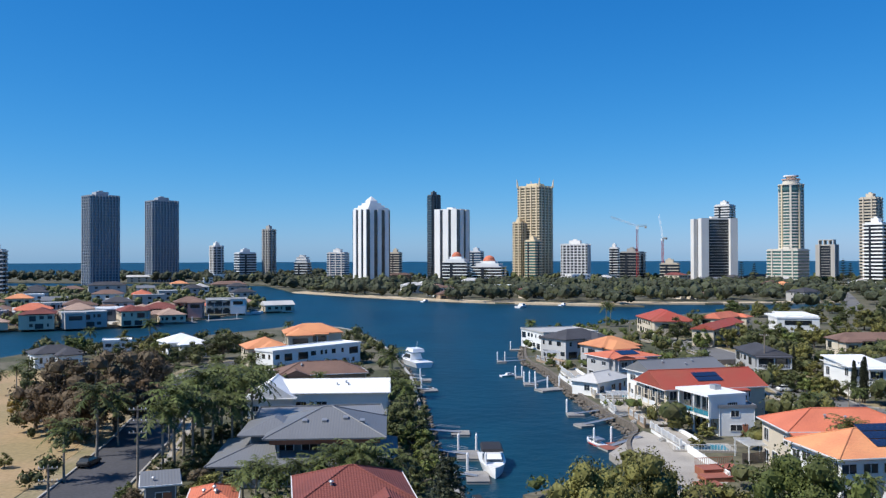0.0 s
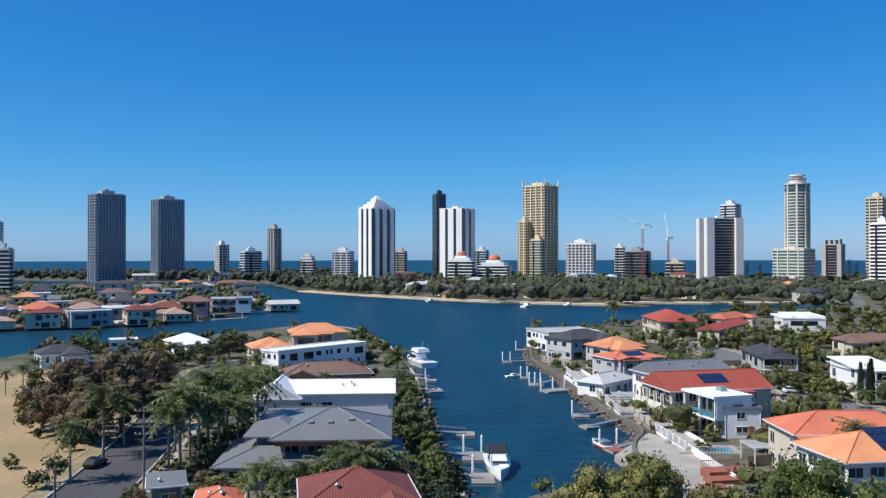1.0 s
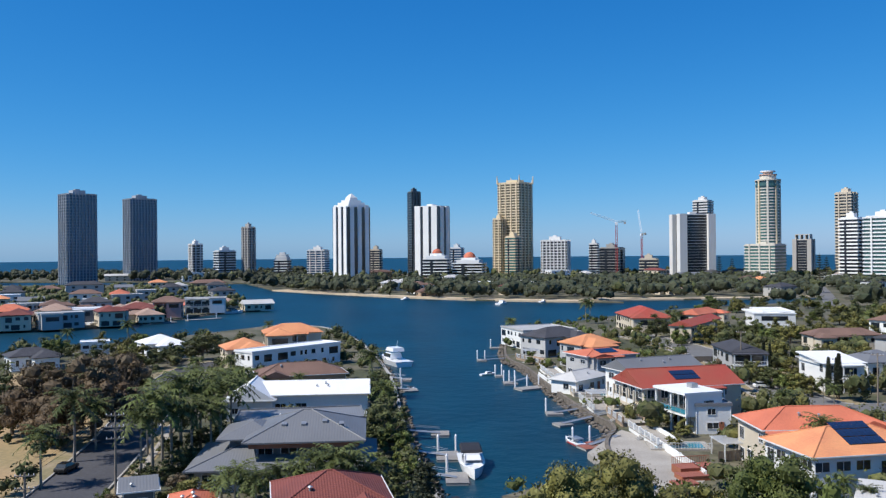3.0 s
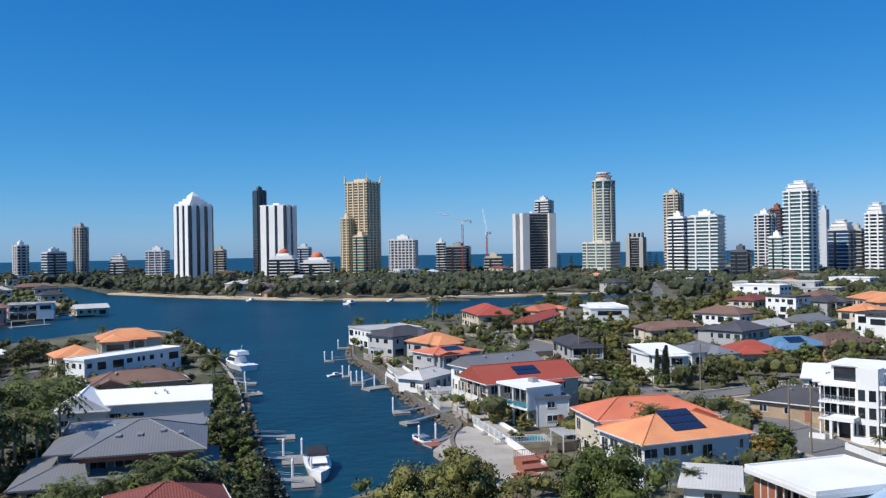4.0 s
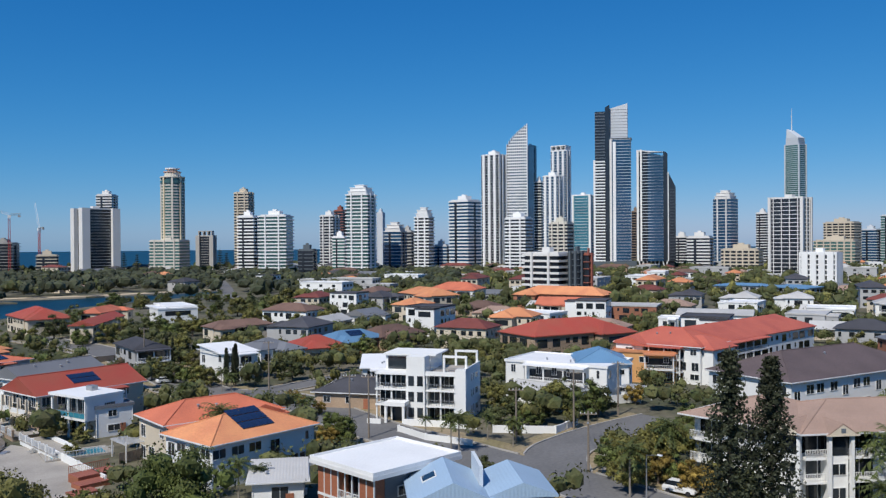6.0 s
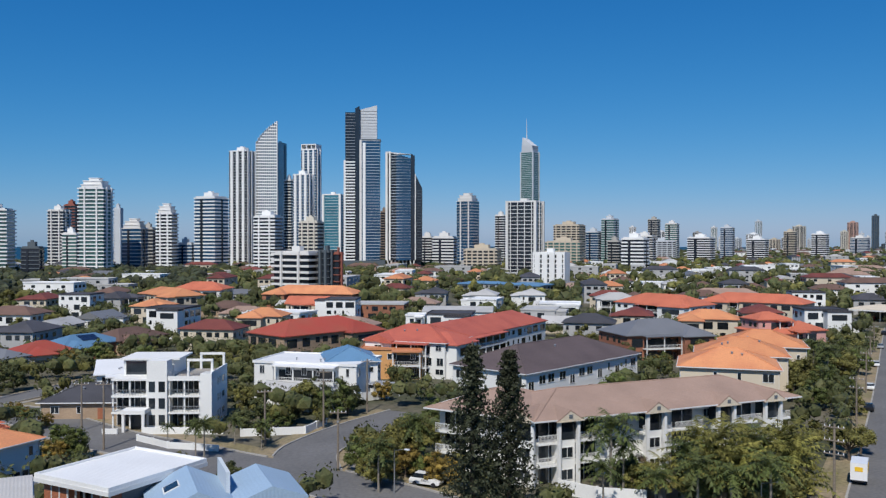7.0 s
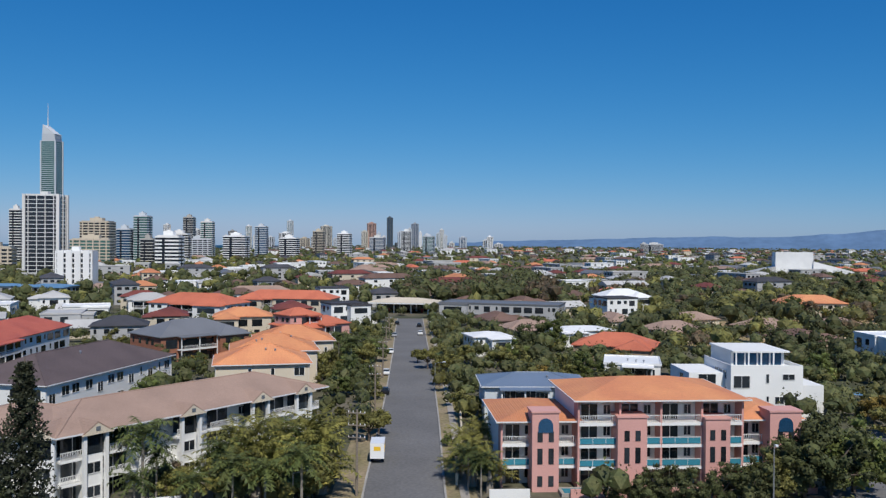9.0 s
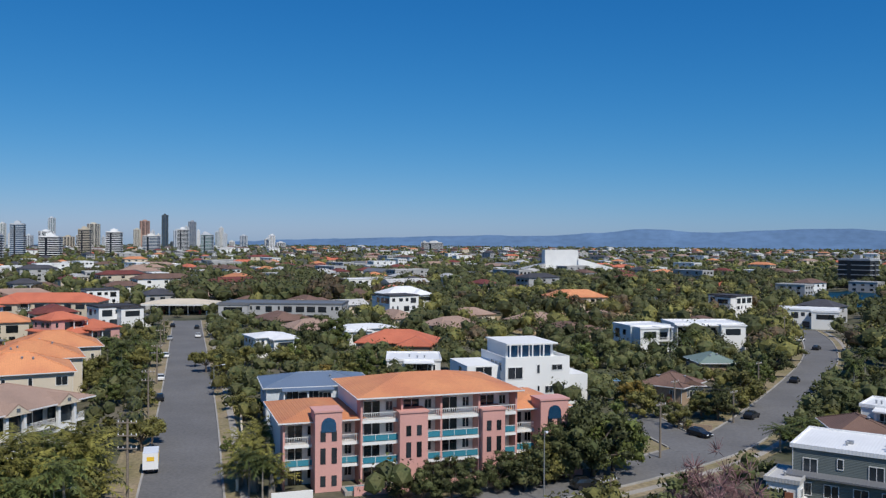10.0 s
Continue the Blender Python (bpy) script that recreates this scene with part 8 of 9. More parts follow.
car(303.2, 26.7, 3.7, PAINT["white"], "white car parked along the street", 0.00)
car(331.6, 29.6, 3.9, PAINT["black"], "dark car parked along the street", 0.00)
car(339.1, 39.1, 5.4, PAINT["black"], "dark car parked along the street", 0.00)
car(296.1, 35.1, 5.4, PAINT["silver"], "silver car parked along the street", 0.00)
car(112.0, -40.4, -85.9, PAINT["black"], "black car on the side street", 0.00)
car(137.9, -70.4, -158.6, PAINT["black"], "dark hatchback turning at the junction", 0.00)
car(186.6, -120.5, -44.2, PAINT["black"], "dark car on the curving street", 0.00)
car(150.4, -87.6, -50.5, PAINT["black"], "dark car parked on the curving street", 0.00)
car(168.2, -115.0, -48.1, PAINT["white"], "white car parked on the curving street", 0.00)
car(241.8, -164.4, -47.7, PAINT["black"], "dark car parked far along the street", 0.00)
car(263.2, -173.0, -52.0, PAINT["white"], "white car far along the street", 0.00)
car(80.3, 200.1, 0.4, PAINT["white"], "white car on the side street", 0.00)
car(80.3, 315.5, -93.1, PAINT["white"], "white car parked among gardens", 0.00)
car(80.9, 310.7, -93.3, PAINT["silver"], "silver car parked among gardens", 0.00)
car(80.9, 304.2, -93.3, PAINT["black"], "dark car parked among gardens", 0.00)
car(80.9, 297.9, -93.4, PAINT["white"], "white car parked among gardens", 0.00)
car(147.7, 114.5, -86.5, PAINT["silver"], "silver car parked under a carport", 0.00)
car(111.7, 203.4, -66.2, PAINT["white"], "white car parked before a house", 0.00)
box_truck(131.7, 18.4, 5.6)
power_pole(-42.1, 118.0, 11.4, 10, 3, False)
power_pole(-50.0, 108.4, 5.7, 10, 2, False)
power_pole(-49.4, 159.3, 9.7, 10, 2, False)
power_pole(82.8, 220.8, 11.7, -30, 1, False)
power_pole(95.2, 81.5, 8.9, -50, 1, True)
power_pole(114.4, 101.4, 10.6, -50, 2, False)
power_pole(100.2, 101.3, 9.2, -40, 1, False)
power_pole(130.4, 104.5, 10.4, -40, 1, False)
power_pole(94.5, 175.5, 11.1, -40, 1, False)
power_pole(90.1, 135.6, 8.6, -40, 1, False)
power_pole(83.9, 120.3, 10.9, -40, 1, False)
power_pole(112.7, 18.6, 11.3, -100, 3, False)
power_pole(169.3, 24.1, 9.0, -100, 2, False)
power_pole(207.9, 27.6, 9.1, -100, 2, False)
power_pole(245.6, 31.6, 8.8, -100, 1, False)
power_pole(284.5, 35.5, 8.0, -100, 1, False)
street_lamp(191.2, 13.8, 6.3, -10)
street_lamp(107.2, -32.8, 9.2, -100)
power_pole(125.5, -57.3, 8.7, -60, 1, False)
power_pole(145.6, -69.5, 8.6, -60, 1, False)
power_pole(147.0, -81.9, 6.2, -60, 1, False)
power_pole(172.8, -102.6, 7.4, -60, 1, False)
power_pole(243.3, -154.2, 10.5, -60, 1, False)
power_pole(103.6, -40.3, 3.9, -60, 1, False)
street_lamp(105.1, 25.2, 5.0, 0)
street_lamp(91.0, 68.2, 5.8, 0)
power_pole(71.5, 328.0, 6.6, 0, 1, False)
power_pole(43.4, 281.0, 5.6, 0, 1, False)
wires((-50.0, 108.4), (-42.1, 118.0), 5.5, 11.2)
wires((-42.1, 118.0), (-49.4, 159.3), 11.2, 9.5)
wires((112.7, 18.6), (169.3, 24.1), 11.1, 8.8)
wires((169.3, 24.1), (207.9, 27.6), 8.8, 8.9)
wires((207.9, 27.6), (245.6, 31.6), 8.9, 8.6)
wires((245.6, 31.6), (284.5, 35.5), 8.6, 7.8)
wires((95.2, 81.5), (114.4, 101.4), 8.7, 10.4)
wires((125.5, -57.3), (145.6, -69.5), 8.5, 8.4)
wires((145.6, -69.5), (147.0, -81.9), 8.4, 6.0)
wires((147.0, -81.9), (172.8, -102.6), 6.0, 7.2)
wires((82.8, 220.8), (94.5, 175.5), 11.5, 10.9)
wall_run([(103.4, 50.4), (102.9, 44.8), (105.2, 39.1)], 1.8, W["white"], "white rendered garden wall with piers")
wall_run([(102.7, 109.5), (110.2, 101.8), (118.3, 104.1)], 1.3, W["white"], "low white garden wall along the footpath")
wall_run([(138.4, 112.5), (145.3, 110.5)], 1.8, W["white"], "white rendered garden wall")
wall_run([(38.7, 152.2), (39.8, 137.5), (40.6, 121.6)], 1.2, W["white"], "white waterfront garden wall")
wall_run([(118.9, 5.8), (148.1, 6.3), (177.7, 7.8)], 1.5, W["cream"], "cream boundary wall along the street")
RAMP = [(26.7, 138.4), (36.3, 155.8), (40.3, 146.5), (40.6, 121.6), (33.2, 108.9), (29.6, 116.1)]
take(35.0, 131.9, 30, 17, 15)
take(33.3, 146.9, 30, 12, 12)
land("boat_ramp", RAMP, PATHM, 0.06, -1.5, "pale concrete waterfront terrace and boat ramp")
pool(42.6, 141.8, -5.6)
pool(41.3, 193.6, -0.1)
deck_stack(40.3, 123.5, 9.1)
arts_centre(808, -273, -100)
petrol_station(398.1, 41.9, -97)
tower(563, -420, -151.7, 23.2, 13.9, 21.3, DARKGLASS, GREYT, "dark mid-rise apartment block with pale floor bands", band=0.6, crown="flat")
tower(2560, -469, -120.4, 49.5, 24.7, 26.7, DARKGLASS, OFFWHITE, "distant white apartment blocks on the plain", band=1.5)
LAKE = [(960.3, -80.4), (1038.8, -100.8), (1039.1, -135.2), (924.4, -145.0), (861.5, -117.7), (862.3, -83.5)]
LAGOON = [(461.1, -284.1), (521.5, -346.7), (530.8, -387.7), (505.0, -394.0), (412.6, -321.5), (387.2, -275.8), (396.5, -256.7)]
land("lake", LAKE, WATER, 0.06, -0.5, "distant blue lake among the trees")
land("lagoon", LAGOON, WATER, 0.06, -0.5, "dark blue lagoon beside the lakeside park")
LAKES = [LAKE, LAGOON]
beach_umbrella(112.6, 55.8, 0, TEAL, "green and white garden umbrella")
beach_umbrella(129.5, -13.6, 0.5, W["cream"], "cream garden umbrella beside a pool")
beach_umbrella(184.4, -74.4, 0, R["blue"], "bright blue market umbrella")
ribbon("seawall", [(29.9, 135.2), (31.4, 147.3), (36.5, 158.2), (33.4, 171.4), (32.3, 184.2), (30.3, 212.8), (29.2, 244.5), (25.1, 260.0), (28.5, 299.5), (34.4, 329.6)], -0.35, 0.35, -2.0, 0.35, ROCK, "weathered stone seawall along the canal bank", "seawall")
ribbon("seawall", [(4.1, 96.8), (2.9, 109.7), (0.4, 123.4), (-1.5, 141.0), (-3.6, 161.9), (-5.9, 193.7), (-8.5, 226.6), (-13.5, 260.2), (-20.9, 305.4), (-33.5, 353.8), (-46.9, 387.3), (-70.6, 390.6)], -0.35, 0.35, -2.0, 0.30, CONC, "concrete seawall along the canal peninsula", "seawall")
riprap([(28.6, 135.2), (30.0, 147.3), (34.8, 158.2), (31.8, 171.4), (30.8, 184.2), (28.8, 212.8), (27.7, 244.5), (23.6, 260.0), (27.0, 299.5), (33.0, 329.6)], "grey-brown boulder bank below the seawall", 51)
riprap([(5.3, 96.8), (4.1, 109.7), (1.6, 123.4), (-0.3, 141.0), (-2.4, 161.9), (-4.7, 193.7), (-7.3, 226.6), (-12.3, 260.2), (-19.7, 305.4)], "dark boulder bank along the peninsula", 52, 1.2, 0.9)
riprap([(-199.5, 378.5), (-157.6, 387.0), (-141.0, 410.0), (-124.0, 447.0), (-116.0, 487.0), (-94.5, 502.5)], "boulder bank round the island", 53, 2.0, 1.0)
wall_run([(30.2, 222.4), (32.0, 197.5)], 1.2, W["white"], "white waterfront fence wall")
wall_run([(90.7, 121.0), (90.2, 112.7), (93.3, 104.4)], 1.1, W["white"], "low white front garden wall")
wall_run([(144.1, -70.6), (141.1, -74.5)], 1.2, W["tan"], "low stone front garden wall")
timber_house(61.0, 83.5, 4.8, 12.4, 10.4, 7.5)
terrace(33.1, 253.0, -71.9, 16.3, 5.0, W["tan"], "tan stone waterfront terrace with white balustrade")
terrace(34.9, 224.1, -87.8, 22.4, 5.0, W["white"], "white waterfront terrace with balustrade")
terrace(36.6, 198.6, -88.3, 14.4, 6.0, W["cream"], "cream waterfront terrace with balustrade")
terrace(37.7, 178.9, -89.3, 14.9, 7.0, W["white"], "white waterfront pool terrace with balustrade")
terrace(39.8, 163.8, -87.0, 10.9, 6.0, W["tan"], "tan waterfront garden terrace with balustrade")
terrace(40.6, 147.9, -85.8, 15.2, 5.0, W["white"], "white waterfront terrace beside a boat ramp")
pergola(34.7, 205.7, -87.3, 5.5, 4.0, "white pergola over a waterfront patio")
pergola(37.2, 181.5, -87.3, 5.5, 4.0, "white pergola beside a pool")
pergola(48.6, 134.0, -87.3, 5.5, 4.0, "white pergola on a garden terrace")
pergola(32.8, 260.0, -87.3, 5.5, 4.0, "white pergola in a waterfront garden")
pergola(145.8, 112.5, -87.3, 5.5, 4.0, "white pergola carport beside a house")
paling_fence((40.6, 173.2), (46.9, 173.2))
paling_fence((40.1, 205.7), (48.2, 205.7))
paling_fence((45.6, 131.0), (52.1, 132.7))
paling_fence((60.2, 124.3), (59.2, 114.4))
paling_fence((72.5, 246.8), (86.3, 249.2))
paling_fence((97.5, 226.8), (100.7, 212.9))
paling_fence((98.5, 133.1), (102.0, 144.7))
paling_fence((236.5, -30.0), (224.1, -41.9))
paling_fence((177.3, -74.1), (172.8, -81.2))
paling_fence((-46.2, 197.6), (-38.1, 196.1))
paling_fence((-11.3, 182.9), (-5.9, 181.5))
paling_fence((163.5, 3.7), (168.3, 1.6))
plant("rust0", -69.8, 154.3, 16.1, 0.90)
plant("rust1", -61.3, 147.4, 17.6, 0.90)
plant("rust2", -60.0, 156.8, 17.1, 0.90)
plant("rust0", -60.9, 173.3, 15.5, 0.90)
plant("dark0", -75.8, 159.3, 12.6, 0.90)
plant("rust1", -69.3, 206.0, 10.6, 0.90)
plant("olive0", -67.2, 206.0, 6.8, 0.90)
plant("gold0", -84.1, 170.3, 5.6, 1.00)
plant("olive1", -66.5, 129.9, 2.6, 1.00)
plant("broad0", -118.7, 283.2, 6.6, 1.10)
plant("palm2", -53.9, 121.8, 9.6, 1.00)
plant("palm2", -55.5, 137.1, 12.7, 1.00)
plant("palm1", -55.1, 145.2, 9.6, 1.00)
plant("palm2", -74.6, 190.1, 8.8, 1.00)
plant("palm1", -98.6, 197.8, 7.8, 1.00)
plant("palm2", -99.8, 206.1, 8.2, 1.00)
plant("palm1", -102.6, 197.8, 6.5, 1.00)
plant("palm0", -40.8, 124.9, 11.9, 1.00)
plant("palm0", -40.3, 128.2, 14.4, 1.00)
plant("palm2", -41.6, 137.1, 11.8, 1.00)
plant("palm1", -37.9, 129.9, 12.0, 1.00)
plant("palm2", -39.7, 141.0, 14.9, 1.00)
plant("palm1", -35.8, 133.4, 11.4, 1.00)
plant("palm0", -37.6, 145.2, 12.5, 1.00)
plant("palm0", -33.4, 135.2, 11.1, 1.00)
plant("palm0", -33.2, 141.0, 14.0, 1.00)
plant("palm2", -33.5, 149.6, 13.8, 1.00)
plant("palm2", -43.9, 149.6, 11.8, 1.00)
plant("palm2", -42.0, 159.3, 12.6, 1.00)
plant("palm2", -38.8, 159.3, 12.1, 1.00)
plant("palm1", -45.1, 141.0, 9.3, 1.00)
plant("dark0", -40.3, 123.4, 4.0, 1.10)
plant("dark0", -37.8, 123.4, 3.6, 1.10)
plant("dark0", -36.3, 126.5, 4.6, 1.10)
plant("dark2", -33.8, 128.2, 4.0, 1.10)
plant("dark2", -31.7, 129.9, 4.2, 1.10)
plant("dark2", -34.0, 145.2, 4.7, 1.10)
plant("dark1", -37.8, 145.2, 4.7, 1.10)
plant("dark2", -41.4, 141.0, 4.1, 1.10)
plant("palm0", -22.4, 102.8, 8.5, 1.05)
plant("palm2", -19.6, 100.7, 8.3, 1.05)
plant("palm0", -17.1, 101.7, 8.7, 1.05)
plant("palm1", -14.6, 102.8, 8.8, 1.05)
plant("palm1", -12.4, 101.8, 10.4, 1.05)
plant("palm1", -10.3, 100.7, 10.9, 1.05)
plant("palm1", -8.5, 102.8, 9.8, 1.05)
plant("palm1", -6.4, 102.8, 8.8, 1.05)
plant("palm2", -24.6, 105.0, 6.2, 1.05)
plant("olive0", -29.3, 109.6, 5.8, 1.10)
plant("rust2", -31.8, 112.1, 4.8, 1.10)
plant("olive0", -32.6, 109.6, 3.6, 1.10)
plant("broad1", -20.8, 98.7, 6.5, 1.10)
plant("rust2", -15.3, 98.7, 6.5, 1.10)
plant("olive0", -10.7, 98.7, 7.1, 1.10)
plant("broad1", -41.4, 112.1, 3.0, 1.10)
plant("rust2", -39.8, 109.6, 2.9, 1.10)
plant("pine0", 0.4, 78.0, 14.2, 1.25)
plant("dark2", -6.4, 141.0, 9.3, 1.00)
plant("broad1", -4.5, 137.1, 6.3, 1.00)
plant("broad1", -3.0, 129.9, 3.8, 1.00)
plant("dark0", -6.0, 154.3, 8.1, 1.00)
plant("broad1", -1.6, 120.4, 4.8, 1.00)
plant("dark0", -5.8, 117.5, 6.2, 1.00)
plant("dark2", -3.2, 114.8, 3.8, 1.00)
plant("broad1", -9.9, 182.9, 8.4, 1.00)
plant("palm1", -11.9, 197.6, 11.5, 1.00)
plant("palm2", -7.0, 159.3, 9.7, 1.00)
plant("palm2", -28.0, 193.7, 6.4, 1.00)
plant("palm2", -56.6, 214.9, 7.8, 1.00)
plant("palm2", -46.1, 205.9, 9.5, 1.00)
plant("palm1", -39.3, 186.4, 9.2, 1.00)
plant("palm0", -54.9, 205.9, 6.8, 1.00)
plant("dark1", -68.7, 267.5, 10.1, 1.25)
plant("broad0", -42.7, 205.9, 6.1, 1.00)
plant("dark2", -38.4, 197.6, 6.5, 1.00)
plant("broad0", -36.6, 205.9, 6.1, 1.00)
plant("olive1", -49.5, 214.9, 7.1, 1.00)
plant("olive1", -44.7, 247.3, 4.6, 1.00)
plant("dark2", -74.4, 253.8, 7.5, 1.00)
plant("olive1", -84.0, 247.4, 10.6, 1.00)
plant("dark2", -77.5, 247.4, 6.5, 1.00)
plant("olive1", -23.9, 235.4, 3.1, 1.00)
plant("dark2", -28.3, 182.9, 3.6, 1.00)
plant("dark2", -33.6, 173.3, 4.0, 1.00)
plant("dark2", -28.5, 173.3, 3.4, 1.00)
plant("palm2", -106.2, 309.8, 10.2, 1.00)
plant("palm2", -123.9, 300.5, 7.9, 1.00)
plant("palm1", -124.3, 283.2, 6.6, 1.00)
plant("palm1", -59.7, 330.3, 7.6, 1.00)
plant("big0", 13.4, 76.8, 14.5, 0.72)
plant("big0", 18.9, 77.7, 15.2, 0.75)
plant("olive1", 9.6, 71.4, 13.7, 0.70)
plant("rust1", 21.4, 68.9, 14.2, 0.75)
plant("rust2", 24.4, 65.8, 13.8, 0.70)
plant("big1", 32.5, 77.7, 15.5, 0.80)
plant("broad1", 33.6, 72.9, 14.6, 0.70)
plant("palm1", 57.7, 121.6, 9.6, 1.00)
plant("palm1", 46.4, 105.4, 7.6, 1.00)
plant("palm1", 51.1, 102.3, 6.0, 1.00)
plant("palm0", 52.9, 100.2, 5.2, 1.00)
plant("palm1", 85.0, 179.6, 5.9, 1.00)
plant("palm1", 83.6, 172.1, 5.6, 1.00)
plant("palm0", 32.1, 313.9, 9.2, 0.90)
plant("palm0", 73.0, 383.0, 12.3, 0.90)
plant("palm2", 44.1, 354.0, 3.5, 0.90)
plant("cypress0", 88.7, 185.0, 9.4, 1.00)
plant("cypress0", 90.6, 184.2, 10.3, 1.00)
plant("cypress0", 90.2, 184.4, 9.4, 1.00)
plant("cypress0", 92.0, 229.3, 8.5, 1.00)
plant("cypress0", 93.5, 228.6, 7.8, 1.00)
plant("olive2", 97.2, 293.2, 8.2, 1.00)
plant("dark0", 107.8, 298.8, 8.4, 1.00)
plant("dark0", 117.2, 305.7, 9.7, 1.00)
plant("dark0", 99.5, 314.3, 6.5, 1.00)
plant("broad1", 114.6, 284.9, 8.5, 1.00)
plant("broad1", 89.7, 296.8, 7.2, 1.00)
plant("dark0", 107.7, 365.1, 10.1, 1.00)
plant("dark0", 87.6, 320.1, 9.9, 1.00)
plant("dark0", 95.3, 227.8, 5.7, 1.00)
plant("olive2", 95.9, 221.1, 4.8, 1.00)
plant("broad1", 85.9, 219.4, 3.9, 1.00)
plant("broad1", 83.6, 226.5, 4.0, 1.00)
plant("dark0", 79.0, 205.6, 5.8, 1.00)
plant("dark0", 81.2, 199.5, 5.7, 1.00)
plant("broad1", 83.7, 196.5, 5.6, 1.00)
plant("olive2", 85.9, 192.7, 5.5, 1.00)
plant("olive2", 86.0, 187.9, 5.4, 1.00)
plant("olive2", 178.1, 362.1, 10.5, 1.00)
plant("dark0", 183.9, 359.0, 12.6, 1.00)
plant("broad1", 182.4, 342.5, 11.3, 1.00)
plant("olive2", 181.1, 327.3, 13.3, 1.00)
plant("broad1", 178.8, 313.7, 11.7, 1.00)
plant("dark0", 176.7, 301.1, 9.0, 1.00)
plant("olive2", 177.6, 287.9, 8.7, 1.00)
plant("olive2", 225.0, 397.9, 11.8, 1.00)
plant("gold0", 189.6, 356.0, 6.5, 1.20)
plant("gold0", 145.9, 291.6, 3.2, 1.20)
plant("gold0", 139.3, 294.9, 2.6, 1.20)
plant("gold0", 118.7, 217.4, 4.8, 1.20)
plant("palm0", 84.7, 146.1, 4.4, 1.00)
plant("palm1", 82.8, 140.7, 4.3, 1.00)
plant("palm1", 85.5, 142.1, 4.4, 1.00)
plant("broad2", 77.7, 121.6, 5.7, 1.00)
plant("broad2", 77.8, 119.1, 5.6, 1.00)
plant("gold0", 74.8, 118.8, 4.6, 1.00)
plant("gold0", 103.0, 160.3, 1.9, 1.00)
plant("gold0", 90.1, 153.1, 2.9, 1.00)
plant("gold0", 88.3, 143.5, 3.3, 1.00)
plant("gold0", 90.2, 156.9, 3.6, 1.00)
plant("flat2", 99.5, 75.1, 8.4, 1.10)
plant("flat2", 103.6, 73.7, 9.4, 1.10)
plant("flat0", 100.6, 79.5, 5.7, 1.10)
plant("flat1", 111.3, 80.3, 7.1, 1.10)
plant("olive0", 92.1, 71.8, 6.0, 1.00)
plant("gold0", 97.9, 65.9, 5.4, 1.00)
plant("gold0", 97.5, 63.8, 4.9, 1.00)
plant("broad1", 99.3, 69.2, 4.7, 1.00)
plant("olive0", 101.2, 65.4, 4.7, 1.00)
plant("gold0", 98.1, 71.6, 5.5, 1.00)
plant("broad1", 100.0, 67.8, 3.5, 1.00)
plant("olive0", 97.0, 73.7, 4.7, 1.00)
plant("olive0", 95.6, 76.5, 3.9, 1.00)
plant("broad1", 97.3, 79.4, 5.6, 1.00)
plant("palm0", 90.1, 70.1, 7.7, 1.00)
plant("palm1", 101.1, 71.9, 9.2, 0.90)
plant("palm2", 103.2, 74.4, 7.8, 0.90)
plant("pine1", 80.7, 49.8, 22.5, 0.95)
plant("pine1", 84.5, 47.3, 21.7, 0.95)
plant("palm1", 88.3, 103.8, 6.4, 1.00)
plant("palm1", 88.9, 102.7, 6.9, 1.00)
plant("palm0", 91.8, 114.8, 3.9, 1.00)
plant("palm1", 98.2, 106.2, 4.9, 1.00)
plant("palm2", 97.7, 99.5, 5.2, 1.00)
plant("olive2", 115.9, 121.9, 6.7, 1.00)
plant("dark1", 111.9, 114.3, 5.9, 1.00)
plant("broad0", 110.5, 107.7, 5.3, 1.00)
plant("olive2", 122.7, 114.1, 7.4, 1.00)
plant("dark1", 125.8, 113.5, 7.5, 1.00)
plant("broad0", 123.8, 106.4, 8.3, 1.00)
plant("dark1", 126.7, 106.2, 7.4, 1.00)
plant("dark1", 124.6, 110.4, 5.3, 1.00)
plant("dark1", 116.3, 110.7, 4.5, 1.00)
plant("broad0", 106.1, 107.1, 3.7, 1.00)
plant("olive2", 144.3, 122.5, 4.8, 1.00)
plant("dark1", 82.7, 90.3, 3.4, 1.00)
plant("dark1", 105.9, 112.0, 4.3, 1.00)
plant("palm2", 111.9, 50.5, 9.2, 1.00)
plant("palm2", 112.7, 52.2, 7.7, 1.00)
plant("palm2", 104.8, 43.7, 11.8, 1.00)
plant("palm1", 137.2, 46.0, 7.5, 1.00)
plant("palm1", 106.7, 42.8, 8.2, 1.00)
plant("palm1", 121.4, 31.9, 8.8, 1.00)
plant("palm2", 125.8, 29.7, 7.8, 1.00)
plant("palm1", 127.1, 27.1, 7.4, 1.00)
plant("palm0", 113.9, 28.4, 9.0, 1.00)
plant("cane0", 107.8, 35.0, 6.9, 1.00)
plant("cane1", 107.6, 32.7, 8.7, 1.00)
plant("cane0", 109.8, 31.1, 8.8, 1.00)
plant("cane1", 108.4, 28.5, 8.3, 1.00)
plant("olive0", 110.6, 26.9, 9.1, 1.05)
plant("olive0", 110.4, 24.6, 8.6, 1.05)
plant("cane1", 113.6, 23.5, 8.8, 1.00)
plant("cane0", 106.5, 37.6, 6.2, 1.00)
plant("olive0", 107.9, 40.5, 6.0, 1.05)
plant("cane0", 115.7, 36.7, 5.8, 1.00)
plant("flat1", 148.0, 20.5, 5.6, 1.00)
plant("rust1", 110.1, 41.7, 5.7, 0.90)
plant("flat2", 227.6, 14.0, 8.2, 0.85)
plant("flat0", 231.7, 8.5, 7.4, 0.85)
plant("flat2", 223.4, 17.9, 7.1, 0.85)
